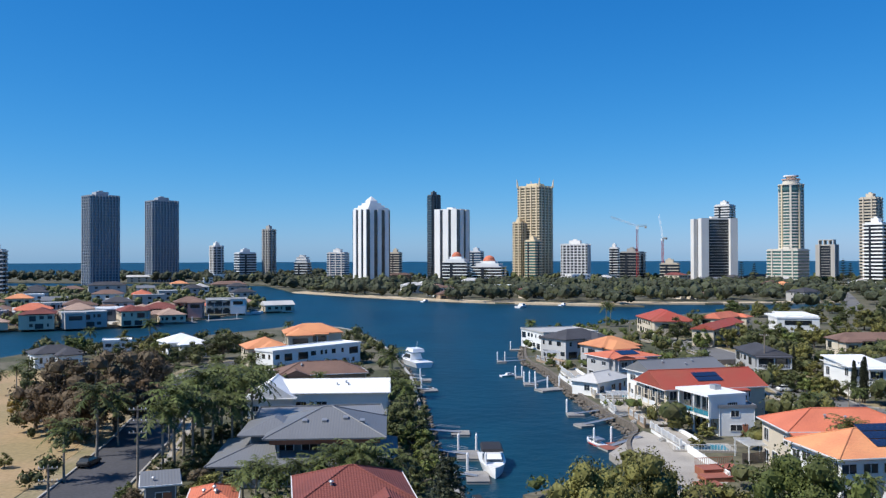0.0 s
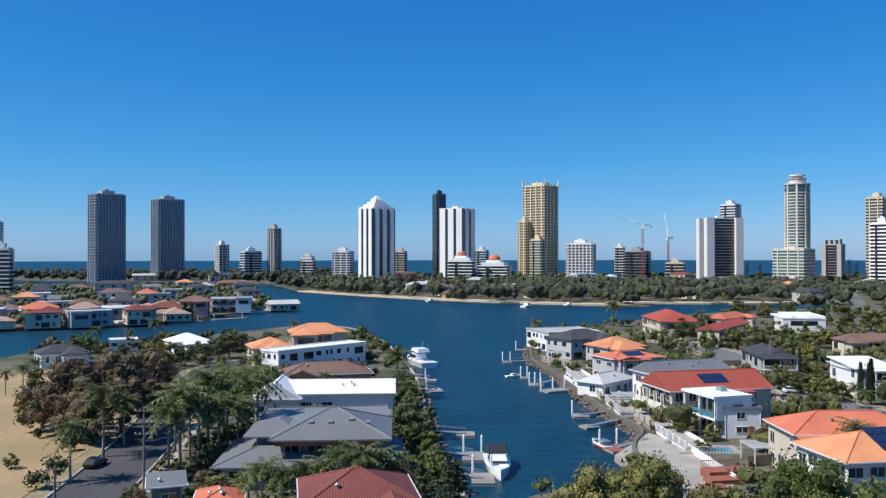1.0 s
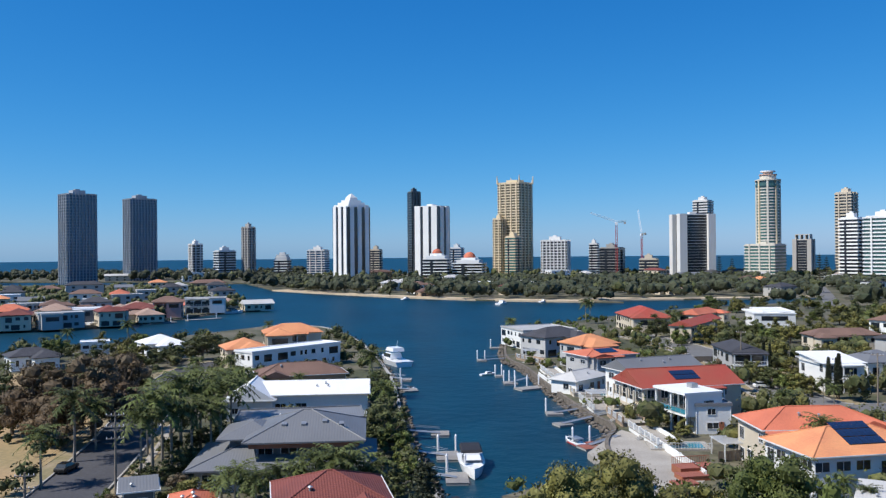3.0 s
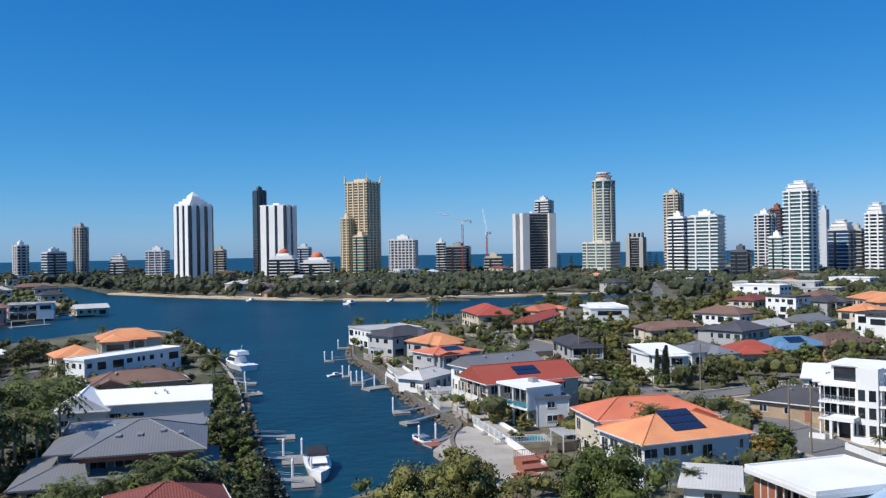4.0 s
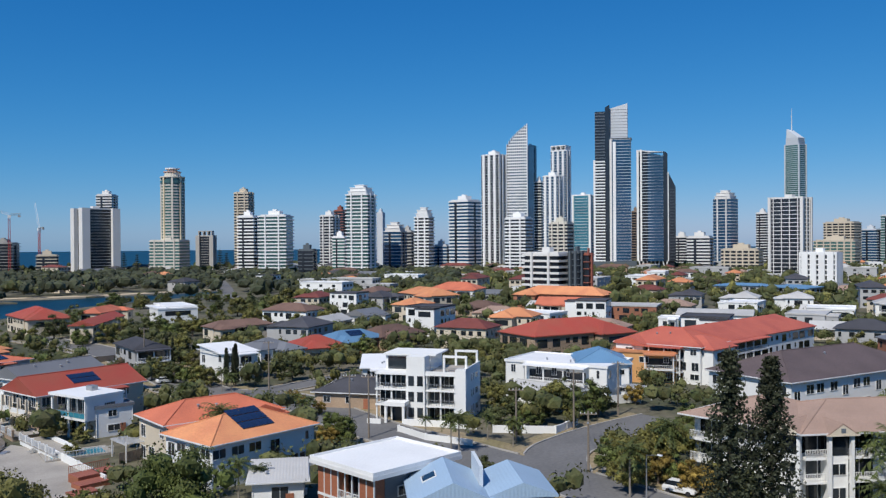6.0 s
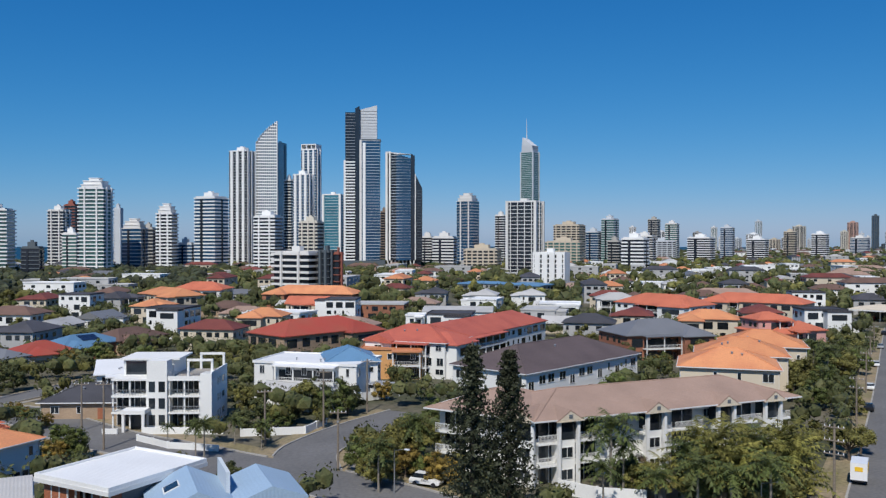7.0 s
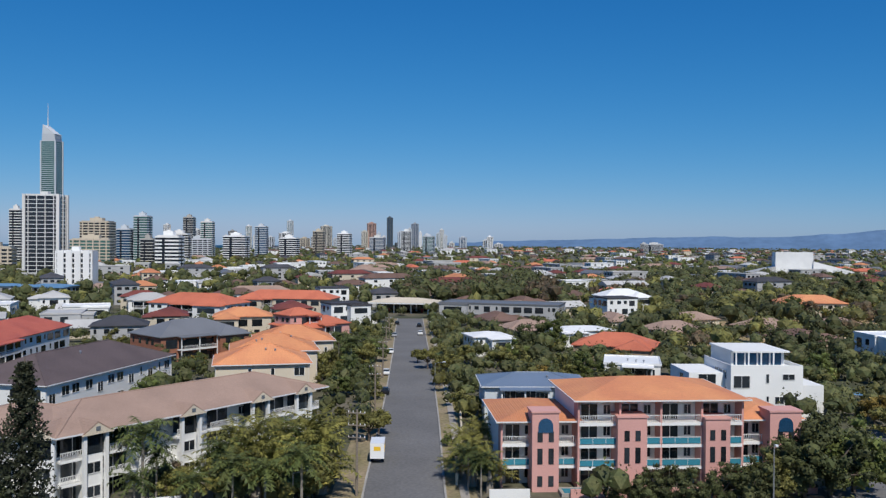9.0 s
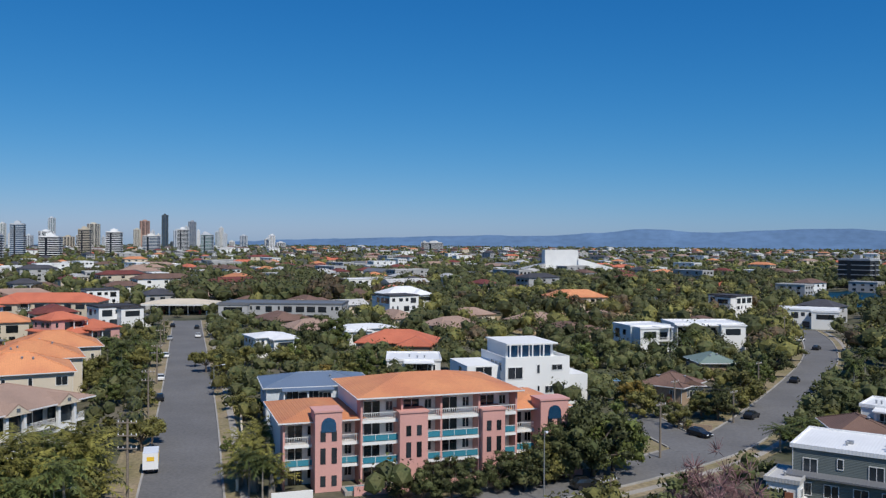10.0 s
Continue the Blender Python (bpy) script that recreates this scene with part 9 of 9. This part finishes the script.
plant("flat0", 197.5, 9.2, 6.3, 0.85)
plant("flat2", 196.8, 4.9, 5.7, 0.85)
plant("flat1", 198.2, 13.5, 5.6, 0.85)
plant("flat0", 233.6, 21.5, 5.2, 0.85)
plant("olive0", 163.9, 6.5, 6.6, 0.95)
plant("broad1", 166.3, 5.2, 5.3, 0.95)
plant("cane1", 136.4, 3.6, 6.5, 1.00)
plant("cane1", 129.6, 2.2, 7.0, 1.00)
plant("cane0", 127.1, 5.3, 6.4, 1.00)
plant("cane0", 118.5, 3.6, 6.7, 1.00)
plant("cane1", 115.6, 1.3, 5.9, 1.00)
plant("cane1", 121.5, 5.5, 5.4, 1.00)
plant("broad1", 140.8, 8.4, 2.7, 0.95)
plant("palm2", 116.1, 4.2, 6.6, 1.00)
plant("palm0", 113.3, 2.4, 6.5, 1.00)
plant("palm1", 227.1, 41.9, 9.8, 1.00)
plant("palm2", 217.5, 36.9, 9.4, 1.00)
plant("palm0", 246.6, 38.2, 7.7, 1.00)
plant("palm2", 194.3, 33.0, 7.2, 1.00)
plant("olive2", 202.6, 41.5, 8.1, 1.00)
plant("olive0", 209.9, 39.9, 8.4, 1.00)
plant("broad1", 209.4, 36.8, 7.8, 1.00)
plant("olive0", 226.0, 35.0, 8.4, 1.00)
plant("olive0", 271.0, 39.5, 7.6, 1.00)
plant("olive2", 180.6, 25.9, 4.5, 1.00)
plant("broad1", 181.8, 33.6, 6.7, 1.00)
plant("olive2", 188.4, 37.0, 7.0, 1.00)
plant("broad1", 200.8, 30.0, 6.2, 1.00)
plant("olive0", 194.1, 31.8, 6.0, 1.00)
plant("broad1", 235.3, 33.0, 7.3, 1.00)
plant("flat2", 143.0, 21.4, 6.6, 1.00)
plant("dark2", 117.3, -43.3, 12.4, 0.95)
plant("dark2", 116.5, -39.7, 10.3, 0.95)
plant("broad1", 119.7, -47.3, 11.1, 0.95)
plant("dark2", 130.3, -54.0, 6.7, 0.95)
plant("dark0", 116.9, -37.3, 8.7, 0.95)
plant("dark2", 112.4, -31.9, 7.2, 0.95)
plant("dark0", 113.0, -28.2, 6.0, 0.95)
plant("dark0", 111.1, -24.6, 5.9, 0.95)
plant("dark0", 110.4, -21.5, 6.2, 0.95)
plant("dark2", 111.0, -17.9, 5.1, 0.95)
plant("dark2", 131.5, -46.9, 9.9, 0.95)
plant("olive1", 114.6, -34.6, 6.9, 0.95)
plant("dark0", 133.7, -56.4, 4.6, 0.95)
plant("dark0", 115.3, -30.4, 5.4, 0.95)
plant("dark2", 114.4, -20.0, 5.3, 0.95)
plant("dark0", 112.8, -14.5, 4.8, 0.95)
plant("olive0", 154.4, -67.7, 8.0, 0.95)
plant("dark2", 153.9, -70.9, 5.4, 0.95)
plant("olive0", 144.2, -69.6, 6.0, 0.95)
plant("olive0", 152.6, -78.4, 6.4, 0.95)
plant("dark2", 149.7, -80.3, 7.9, 0.95)
plant("olive0", 154.0, -86.2, 7.1, 0.95)
plant("olive0", 161.5, -93.0, 9.2, 0.95)
plant("broad1", 179.3, -107.0, 9.0, 0.95)
plant("dark2", 193.5, -119.4, 9.7, 0.95)
plant("dark2", 187.1, -106.6, 8.0, 0.95)
plant("dark2", 188.7, -96.0, 5.3, 0.95)
plant("olive0", 189.8, -89.3, 5.3, 0.95)
plant("gold0", 165.3, -69.6, 6.9, 0.95)
plant("palm1", 225.9, -101.6, 8.7, 1.00)
plant("palm0", 215.0, -102.3, 7.5, 1.00)
plant("palm2", 219.5, -107.8, 9.3, 1.00)
plant("palm0", 235.1, -120.0, 8.3, 1.00)
plant("palm1", 223.1, -120.6, 6.3, 1.00)
plant("palm1", 210.4, -133.4, 9.1, 1.00)
plant("palm2", 125.9, -77.9, 4.6, 2.0)
plant("palm1", 128.2, -83.8, 5.0, 1.9)
plant("palm0", 124.6, -80.6, 4.2, 2.0)
plant("palm0", 175.6, -130.9, 10.3, 1.00)
plant("palm1", 169.5, -123.5, 8.7, 1.00)
plant("dark0", 140.2, -93.7, 6.1, 1.00)
plant("dark2", 146.2, -102.0, 5.8, 1.00)
plant("dark0", 143.5, -103.0, 7.3, 1.00)
plant("dark2", 158.9, -109.1, 6.9, 1.00)
plant("dark0", 168.8, -127.8, 7.4, 1.00)
plant("dark2", 138.9, -101.9, 6.1, 1.00)
plant("broad1", 176.6, -124.4, 5.1, 1.00)
plant("dark2", 220.0, -141.4, 8.0, 1.00)
plant("bare0", 88.8, -46.3, 12.6, 0.80)
plant("bare0", 82.3, -45.6, 12.1, 0.80)
plant("dark1", 76.0, -36.4, 12.9, 1.00)
plant("bare0", 92.0, -44.6, 10.1, 0.70)
plant("dark0", 263.7, -11.2, 12.0, 0.95)
plant("broad2", 263.0, -16.3, 11.1, 0.95)
plant("dark0", 251.5, -7.4, 9.8, 0.95)
plant("dark0", 218.1, -17.6, 7.8, 0.95)
plant("broad2", 208.6, -20.8, 8.2, 0.95)
plant("dark0", 192.1, -25.4, 7.6, 0.95)
plant("dark0", 191.7, -27.9, 6.3, 0.95)
plant("broad2", 207.8, -26.2, 6.8, 0.95)
plant("dark0", 228.5, -84.3, 11.0, 0.95)
plant("dark0", 217.9, -83.5, 9.0, 0.95)
plant("broad2", 209.2, -75.6, 8.6, 0.95)
plant("broad2", 366.8, -123.1, 12.6, 0.95)
plant("rust0", 366.0, -129.4, 11.3, 0.95)
plant("dark0", 410.4, -164.8, 15.7, 0.95)
plant("dark0", 428.0, -178.2, 16.4, 0.95)
plant("olive1", 394.2, -153.9, 15.0, 0.95)
plant("dark0", 305.8, -53.4, 4.1, 0.95)
plant("dark0", 304.7, -61.5, 6.1, 0.95)
plant("dark0", 286.3, -65.5, 7.7, 0.95)

GREEN = ["broad0", "broad1", "broad2", "olive0", "olive1", "dark0", "dark1", "dark2", "palm0", "palm1", "olive2", "gold0", "rust1"]
grove(GREEN, 150, 190, 90, 80, 30, 5, 8, 1.0, 0, MAIN, 2.2)
grove(GREEN, 230, 60, 110, 100, 30, 5, 9, 1.0, 0, MAIN, 2.5)

plant("olive1", 33.9, 308.9, 4.1, 1.10)
plant("broad1", 31.1, 246.9, 3.3, 1.10)
plant("olive1", 32.7, 235.2, 3.1, 1.10)
plant("broad1", 36.1, 205.7, 2.4, 1.10)
plant("dark0", 42.8, 193.6, 2.5, 1.10)
plant("broad1", 42.9, 182.8, 3.6, 1.10)
plant("dark0", 51.5, 197.4, 3.6, 1.10)
plant("olive1", 49.0, 235.1, 3.1, 1.10)
plant("dark0", 42.2, 259.9, 3.1, 1.10)
plant("olive1", 45.7, 159.2, 2.6, 1.10)
plant("olive1", 45.8, 149.6, 3.4, 1.10)
plant("olive1", 50.3, 154.2, 3.0, 1.10)
plant("olive1", 41.8, 141.0, 2.8, 1.10)
plant("palm1", 80.5, 411.9, 9.5, 0.90)
plant("palm2", 34.0, 329.6, 7.6, 0.90)
plant("palm1", 96.8, 329.1, 8.7, 0.90)
plant("palm0", 74.6, 259.8, 6.0, 0.90)
plant("palm2", 106.0, 352.6, 8.1, 0.90)
plant("palm1", 83.8, 329.2, 5.4, 0.90)
plant("palm2", 96.9, 41.5, 7.6, 1.05)
plant("palm2", 98.7, 35.6, 7.1, 1.05)
plant("palm0", 100.8, 31.3, 8.9, 1.05)
plant("palm1", 101.5, 27.7, 8.1, 1.05)
plant("palm0", 103.4, 23.8, 9.4, 1.05)
plant("palm2", 114.1, 33.9, 8.8, 1.05)
plant("palm1", 107.8, 35.0, 8.8, 1.05)
plant("dark2", 82.3, 215.1, 5.6, 1.00)
plant("olive1", 82.8, 209.3, 5.6, 1.00)
plant("dark1", 83.4, 203.7, 5.4, 1.00)
plant("olive0", 84.5, 200.1, 5.4, 1.00)
plant("olive1", 85.4, 195.8, 5.3, 1.00)
plant("broad0", 86.1, 191.6, 5.2, 1.00)
plant("dark1", 106.4, 288.8, 8.1, 1.00)
plant("broad0", 119.1, 304.7, 8.6, 1.00)
plant("olive1", 129.1, 312.0, 8.2, 1.00)
plant("olive1", 128.1, 295.7, 8.5, 1.00)
plant("olive1", 134.5, 297.2, 9.0, 1.00)
plant("olive1", 143.9, 304.6, 8.8, 1.00)
plant("olive0", 107.4, 310.4, 9.1, 1.00)
plant("olive0", 105.9, 323.4, 9.0, 1.00)
plant("olive0", 100.8, 325.9, 8.3, 1.00)
plant("olive0", 99.1, 340.0, 7.5, 1.00)
plant("olive1", 144.3, 270.7, 8.8, 1.00)
plant("olive0", 164.6, 282.5, 8.9, 1.00)
plant("olive0", 179.5, 287.0, 8.7, 1.00)
plant("olive1", 195.2, 353.0, 7.8, 1.00)
plant("olive1", 164.4, 321.0, 9.4, 1.00)
plant("pinefar", 283.0, 812.1, 27.2, 0.90)
plant("pinefar", 293.9, 808.2, 25.6, 0.90)
plant("pinefar", 364.2, 779.1, 29.3, 0.90)
plant("pinefar", 369.6, 776.5, 26.3, 0.90)
plant("pinefar", -130.9, 850.0, 21.9, 0.90)
plant("pinefar", -40.7, 698.8, 19.1, 1.00)
plant("pinefar", -26.9, 699.5, 17.6, 1.00)
plant("pinefar", 34.6, 699.2, 22.2, 1.00)
plant("pinefar", 40.1, 698.9, 19.0, 1.00)
plant("pinefar", -63.6, 697.1, 15.4, 1.00)
plant("cane1", 110.7, 34.8, 9.9, 1.00)
plant("cane1", 111.0, 31.4, 10.5, 1.00)
plant("cane0", 113.8, 28.8, 9.9, 1.00)
plant("cane1", 116.6, 26.0, 10.0, 1.00)
plant("cane1", 119.0, 24.3, 10.1, 1.00)
plant("dark0", 69.5, 259.8, 5.1, 1.20)
plant("broad1", 88.2, 290.3, 3.8, 1.20)
plant("olive2", 52.5, 259.9, 5.1, 1.20)
plant("broad1", 109.7, 329.0, 4.3, 1.20)
plant("olive2", 82.7, 329.2, 4.3, 1.20)
plant("dark0", 113.0, 308.3, 4.1, 1.20)
plant("broad1", 119.6, 290.1, 5.7, 1.20)
grove(GREEN[:10], 185.8, 465.2, 38, 38, 26, 4.5, 8, 1.05, 0, MAIN, 2.0)
grove(GREEN[:10], 168.7, 415.8, 40, 40, 16, 4.5, 8, 1.05, 0, MAIN, 2.0)
grove(GREEN[:10], -92.4, 283.0, 30, 30, 14, 4.5, 8, 1.05, 0, PENINSULA, 2.0)
grove(GREEN[:10], -69.6, 451.5, 26, 26, 6, 4.5, 8, 1.05, 0, ISLAND, 2.0)
grove(GREEN[:10], 242.6, 327.7, 45, 45, 16, 4.5, 8, 1.05, 0, MAIN, 2.0)

# ---- far suburb ----
FAR = []
FAR_ROOFS = {"coral": "coral tiled", "pale": "pale metal", "white": "flat white", "brown": "brown tiled", "grey": "grey metal", "orange": "orange tiled", "dark": "charcoal tiled", "taupe": "taupe tiled", "maroon": "dark maroon tiled", "blue": "blue metal"}
for roof, rm, wm, st, w, d in (
        ("hip", "coral", "cream", 1, 16, 12), ("hip", "pale", "white", 2, 18, 12), ("flat", "white", "white", 2, 17, 13), ("hip", "brown", "tan", 1, 18, 13), ("gable", "grey", "white", 1, 15, 11), ("hip", "orange", "cream", 2, 15, 12), ("hip", "dark", "grey", 2, 16, 12), ("hip", "taupe", "cream", 1, 19, 12),
        ("hip", "maroon", "cream", 2, 17, 11), ("flat", "pale", "grey", 2, 19, 13), ("gable", "pale", "cream", 1, 17, 10), ("flat", "dark", "white", 3, 14, 12), ("hip", "brown", "white", 2, 20, 12)):
    FAR.append((roof, rm, wm, st, w, d, "suburban house with a %s roof among trees" % FAR_ROOFS[rm]))
MADE = {}


def far_house(x, y, yaw, k):
    roof, rm, wm, st, w, d, label = FAR[k]
    take(x, y, yaw, w, d)
    if k not in MADE:
        MADE[k] = tagged(house(x, y, yaw, w, d, 3.2 * st + 0.3, roof, rm, wm, label, st, near=False), group="suburban houses")
    else:
        copy_thing(MADE[k], pose(x, y, 0, 0, 0, yaw))


def suburb(bear0, bear1, r0, r1, count, poly, clear=12, grid=25, kinds=(0, 1, 2, 3, 3, 4, 5, 6, 7, 7, 8, 9, 10, 11, 12)):
    n = 0
    for _ in range(count * 8):
        if n >= count:
            break
        b, r = radians(random.uniform(bear0, bear1)), math.sqrt(random.uniform(r0 * r0, r1 * r1))
        x, y = r * math.sin(b), r * math.cos(b)
        if inside(x, y, poly) and is_free(x, y, clear):
            far_house(x, y, grid + random.choice((0, 90, 180, 270)) + random.uniform(-6, 6), random.choice(kinds))
            n += 1


for x, y, yaw, w, h, roof, rm, wm, label in (
        (-193.5, 404.5, 25, 15, 7.5, "hip", "coral", "pink", "peach two-storey island house with deep verandas"),
        (-173.0, 406.5, 23, 12, 7.5, "hip", "taupe", "grey", "grey two-storey island house with deep verandas"),
        (-160.5, 419.5, 21, 18, 7.0, "flat", "white", "slate", "modern island house with dark glass under a white roof"),
        (-146.5, 444.5, 18, 16, 5.5, "hip", "maroon", "white", "white island house with a dark red roof"),
        (-135.0, 456.0, 16, 15, 8.0, "hip", "brown", "pink", "terracotta island house with a brown roof"),
        (-123.0, 486.0, 14, 22, 8.0, "flat", "pale", "white", "large pale modern house on the island point")):
    house(x, y, yaw, w, 11, h, roof, rm, wm, label, 2, near=False, balcony=True, over=1.0)
suburb(28, 99, 255, 440, 48, MAIN, 13)
suburb(99, 130, 260, 440, 9, MAIN, 16)
suburb(-32, -6, 350, 520, 52, ISLAND, 9, 25, (3, 7, 8, 3, 7, 6, 9, 0, 10, 12))
suburb(-22, 40, 600, 760, 12, MAIN, 14)


def suburb_stuff(bear0, bear1, r0, r1, count, poly, seed, power=2):
    """Houses too far off to pick apart: walls and roofs of each colour as one mesh."""
    rng = random.Random(seed)
    walls, roofs, panes = {}, {}, bmesh.new()
    for _ in range(count):
        b, r = radians(rng.uniform(bear0, bear1)), rng.uniform(r0 ** power, r1 ** power) ** (1 / power)
        x, y = r * math.sin(b), r * math.cos(b)
        roof, rm, wm, st, w, d, _l = FAR[rng.choice((0, 1, 2, 2, 3, 3, 4, 6, 7, 7, 8, 9, 9, 10, 12, 5))]
        if rng.random() < 0.25:
            w, st = w * 1.7, st + 1
        if not (inside(x, y, poly) and is_free(x, y, 9)):
            continue
        yaw = 25 + rng.choice((0, 90)) + rng.uniform(-8, 8)
        take(x, y, yaw, w, d)
        m = pose(x, y, 0, 0, 0, yaw)
        h = 3.2 * st + 0.3
        box(walls.setdefault(wm, bmesh.new()), -w / 2, -d / 2, 0, w / 2, d / 2, h, m)
        for f in range(st):
            for turn, L, o in ((0, w, d), (90, d, w), (180, w, d), (270, d, w)):
                for i in range(3):
                    u = (i - 1) * L * 0.3
                    q = m @ pose(0, 0, 0, 0, 0, turn)
                    panes.faces.new([panes.verts.new(q @ Vector((u + a, -o / 2 - 0.05, f * 3.2 + e))) for a, e in ((-1.1, 1.0), (1.1, 1.0), (1.1, 2.5), (-1.1, 2.5))])
        rb = roof_mesh(w, d, h, roof)
        rb.transform(m)
        tmp = bpy.data.meshes.new("tmp")
        rb.to_mesh(tmp)
        rb.free()
        roofs.setdefault(rm, bmesh.new()).from_mesh(tmp)
        bpy.data.meshes.remove(tmp)
    for k, bm in walls.items():
        tagged(new("distant_walls", mesh_of(bm, "distant_walls", W[k])), "walls of distant suburban houses among trees", "houses", kind="stuff")
    for k, bm in roofs.items():
        tagged(new("distant_roofs", mesh_of(bm, "distant_roofs", R[k])), "roofs of distant suburban houses among trees", "houses", kind="stuff")
    tagged(new("distant_windows", mesh_of(panes, "distant_windows", GLASS)), "dark windows of distant suburban houses", "houses", kind="stuff")


suburb_stuff(30, 99, 400, 1000, 380, MAIN, 21)
suburb_stuff(99, 132, 480, 1000, 90, MAIN, 25)
suburb_stuff(46, 132, 950, 3500, 800, MAIN, 22, 1.3)
suburb_stuff(-30, 45, 720, 1150, 110, MAIN, 23)
suburb_stuff(-34, -6, 500, 850, 80, ISLAND, 24)


def in_sector(b0, b1, r0, r1, poly, clear=4, power=2):
    def place(rng):
        b = radians(rng.uniform(b0, b1))
        r = (rng.uniform(r0 ** power, r1 ** power)) ** (1 / power)
        x, y = r * math.sin(b), r * math.cos(b)
        return (x, y) if inside(x, y, poly) and is_free(x, y, clear) and not any(inside(x, y, q) for q in LAKES) else None
    return place


woods("woods", "dense green trees between suburban houses", LEAF3, 1500, in_sector(26, 132, 170, 520, MAIN, 2.5), 3.5, 8, 5, 74, 0.52)
woods("woods", "dark green trees between suburban houses", LEAF3, 2900, in_sector(30, 132, 400, 1000, MAIN, 3), 5, 12, 6, 34, 1.0, 2)
woods("woods", "mixed olive trees of the distant suburb", LEAF2, 1500, in_sector(30, 132, 400, 1400, MAIN, 3), 5, 11, 7, 34, 1.0, 2)
woods("woods", "distant dark green suburban trees", LEAF3, 5200, in_sector(46, 132, 850, 4700, MAIN, 2, 1.2), 6, 12, 8, 12, 1.5, 1)
woods("woods", "distant olive suburban trees", LEAF, 2600, in_sector(46, 132, 850, 4700, MAIN, 2, 1.2), 6, 11, 18, 12, 1.5, 1)
woods("woods", "distant brown-leaved suburban trees", RUST, 900, in_sector(46, 132, 500, 4000, MAIN, 2, 1.3), 6, 12, 28, 14, 1.5, 1)
woods("woods", "garden trees and shrubs between the houses", LEAF3, 1250, in_sector(14, 132, 105, 340, MAIN, 2.3), 3, 7, 31, 84, 0.46)
woods("woods", "waterfront garden shrubs and trees", LEAF, 420, in_sector(-2, 22, 100, 420, MAIN, 0.8), 1.0, 4.5, 34, 70, 0.34)
woods("woods", "dark trees around the northern towers", NEEDLE, 700, in_sector(-32, -8, 850, 1400, MAIN, 3), 8, 16, 35, 20, 1.3, 2)
woods("woods", "green garden shrubs between the houses", LEAF2, 800, in_sector(12, 132, 100, 340, MAIN, 1.9), 2, 6, 32, 84, 0.46)
woods("woods", "garden shrubs of the canal peninsula", LEAF3, 300, in_sector(-26, 3, 90, 340, PENINSULA, 1.2), 1.5, 5, 33, 120, 0.48)
woods("woods", "dark trees along the far sandy shore", NEEDLE, 1700, in_sector(-30, 42, 530, 900, MAIN, 2.5), 7, 13, 9, 36, 1.0)
woods("woods", "trees below the beachside towers", LEAF3, 1700, in_sector(-40, 60, 600, 1250, MAIN, 2.5), 6, 12, 10, 20, 1.2, 2)
woods("woods", "island garden trees and shrubs", LEAF3, 1300, in_sector(-40, -6, 330, 900, ISLAND, 0.8), 3, 8, 11, 36, 0.7)
woods("woods", "tall dark park trees beyond the houses", LEAF3, 380, in_sector(96, 132, 240, 800, MAIN, 3), 7, 13, 36, 130, 0.72)
woods("woods", "olive park trees beyond the houses", LEAF2, 240, in_sector(96, 132, 240, 700, MAIN, 3), 6, 12, 37, 130, 0.72)
woods("woods", "brown half-bare park trees beyond the houses", RUST, 130, in_sector(96, 132, 240, 700, MAIN, 3), 6, 11, 38, 110, 0.6)
woods("woods", "dark wooded park in the distance", LEAF3, 300, in_sector(84, 93, 420, 640, MAIN), 10, 16, 12, 80, 1.1)
woods("woods", "rusty brown park trees in the distance", RUST, 90, in_sector(84, 94, 420, 560, MAIN), 10, 15, 13, 80, 1.1)


# ---- hills on the horizon ----
def hills(name, label, r, b0, b1, heights, seed):
    bm = bmesh.new()
    n = 120
    prev = None
    for i in range(n + 1):
        s = i / n
        b = radians(b0 + (b1 - b0) * s)
        k = s * (len(heights) - 1)
        j = min(len(heights) - 2, int(k))
        e = k - j
        e = e * e * (3 - 2 * e)
        h = heights[j] * (1 - e) + heights[j + 1] * e
        h += 7 * noise.noise(Vector((s * 22, seed, 0))) * (h / 80) + 3 * noise.noise(Vector((s * 70, seed, 3)))
        row = [bm.verts.new((q * math.sin(b), q * math.cos(b), z)) for q, z in ((r - 260, -2), (r - 90, max(1, h * 0.55)), (r, max(2, h)), (r + 60, -2))]
        if prev:
            for a in range(3):
                bm.faces.new((prev[a], row[a], row[a + 1], prev[a + 1]))
        prev = row
    return tagged(new(name, mesh_of(bm, name, HILLHAZEM)), label, "hills", kind="structure")


# the haze over these hills is only in their material's colour
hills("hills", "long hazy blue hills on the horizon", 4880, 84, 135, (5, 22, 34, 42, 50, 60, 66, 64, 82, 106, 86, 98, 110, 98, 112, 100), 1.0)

# beach strips
ribbon("beach", FARSHORE, -2, 13, -1.6, 0.12, SAND, "strip of pale sandy beach along the far shore", "beach")
land("dry_park", PARK, DRY, 0.025, -0.5, "dry straw-coloured park grass under trees")
land("dry_field", FIELD, DRY, 0.02, -0.5, "dry straw-coloured grass field")
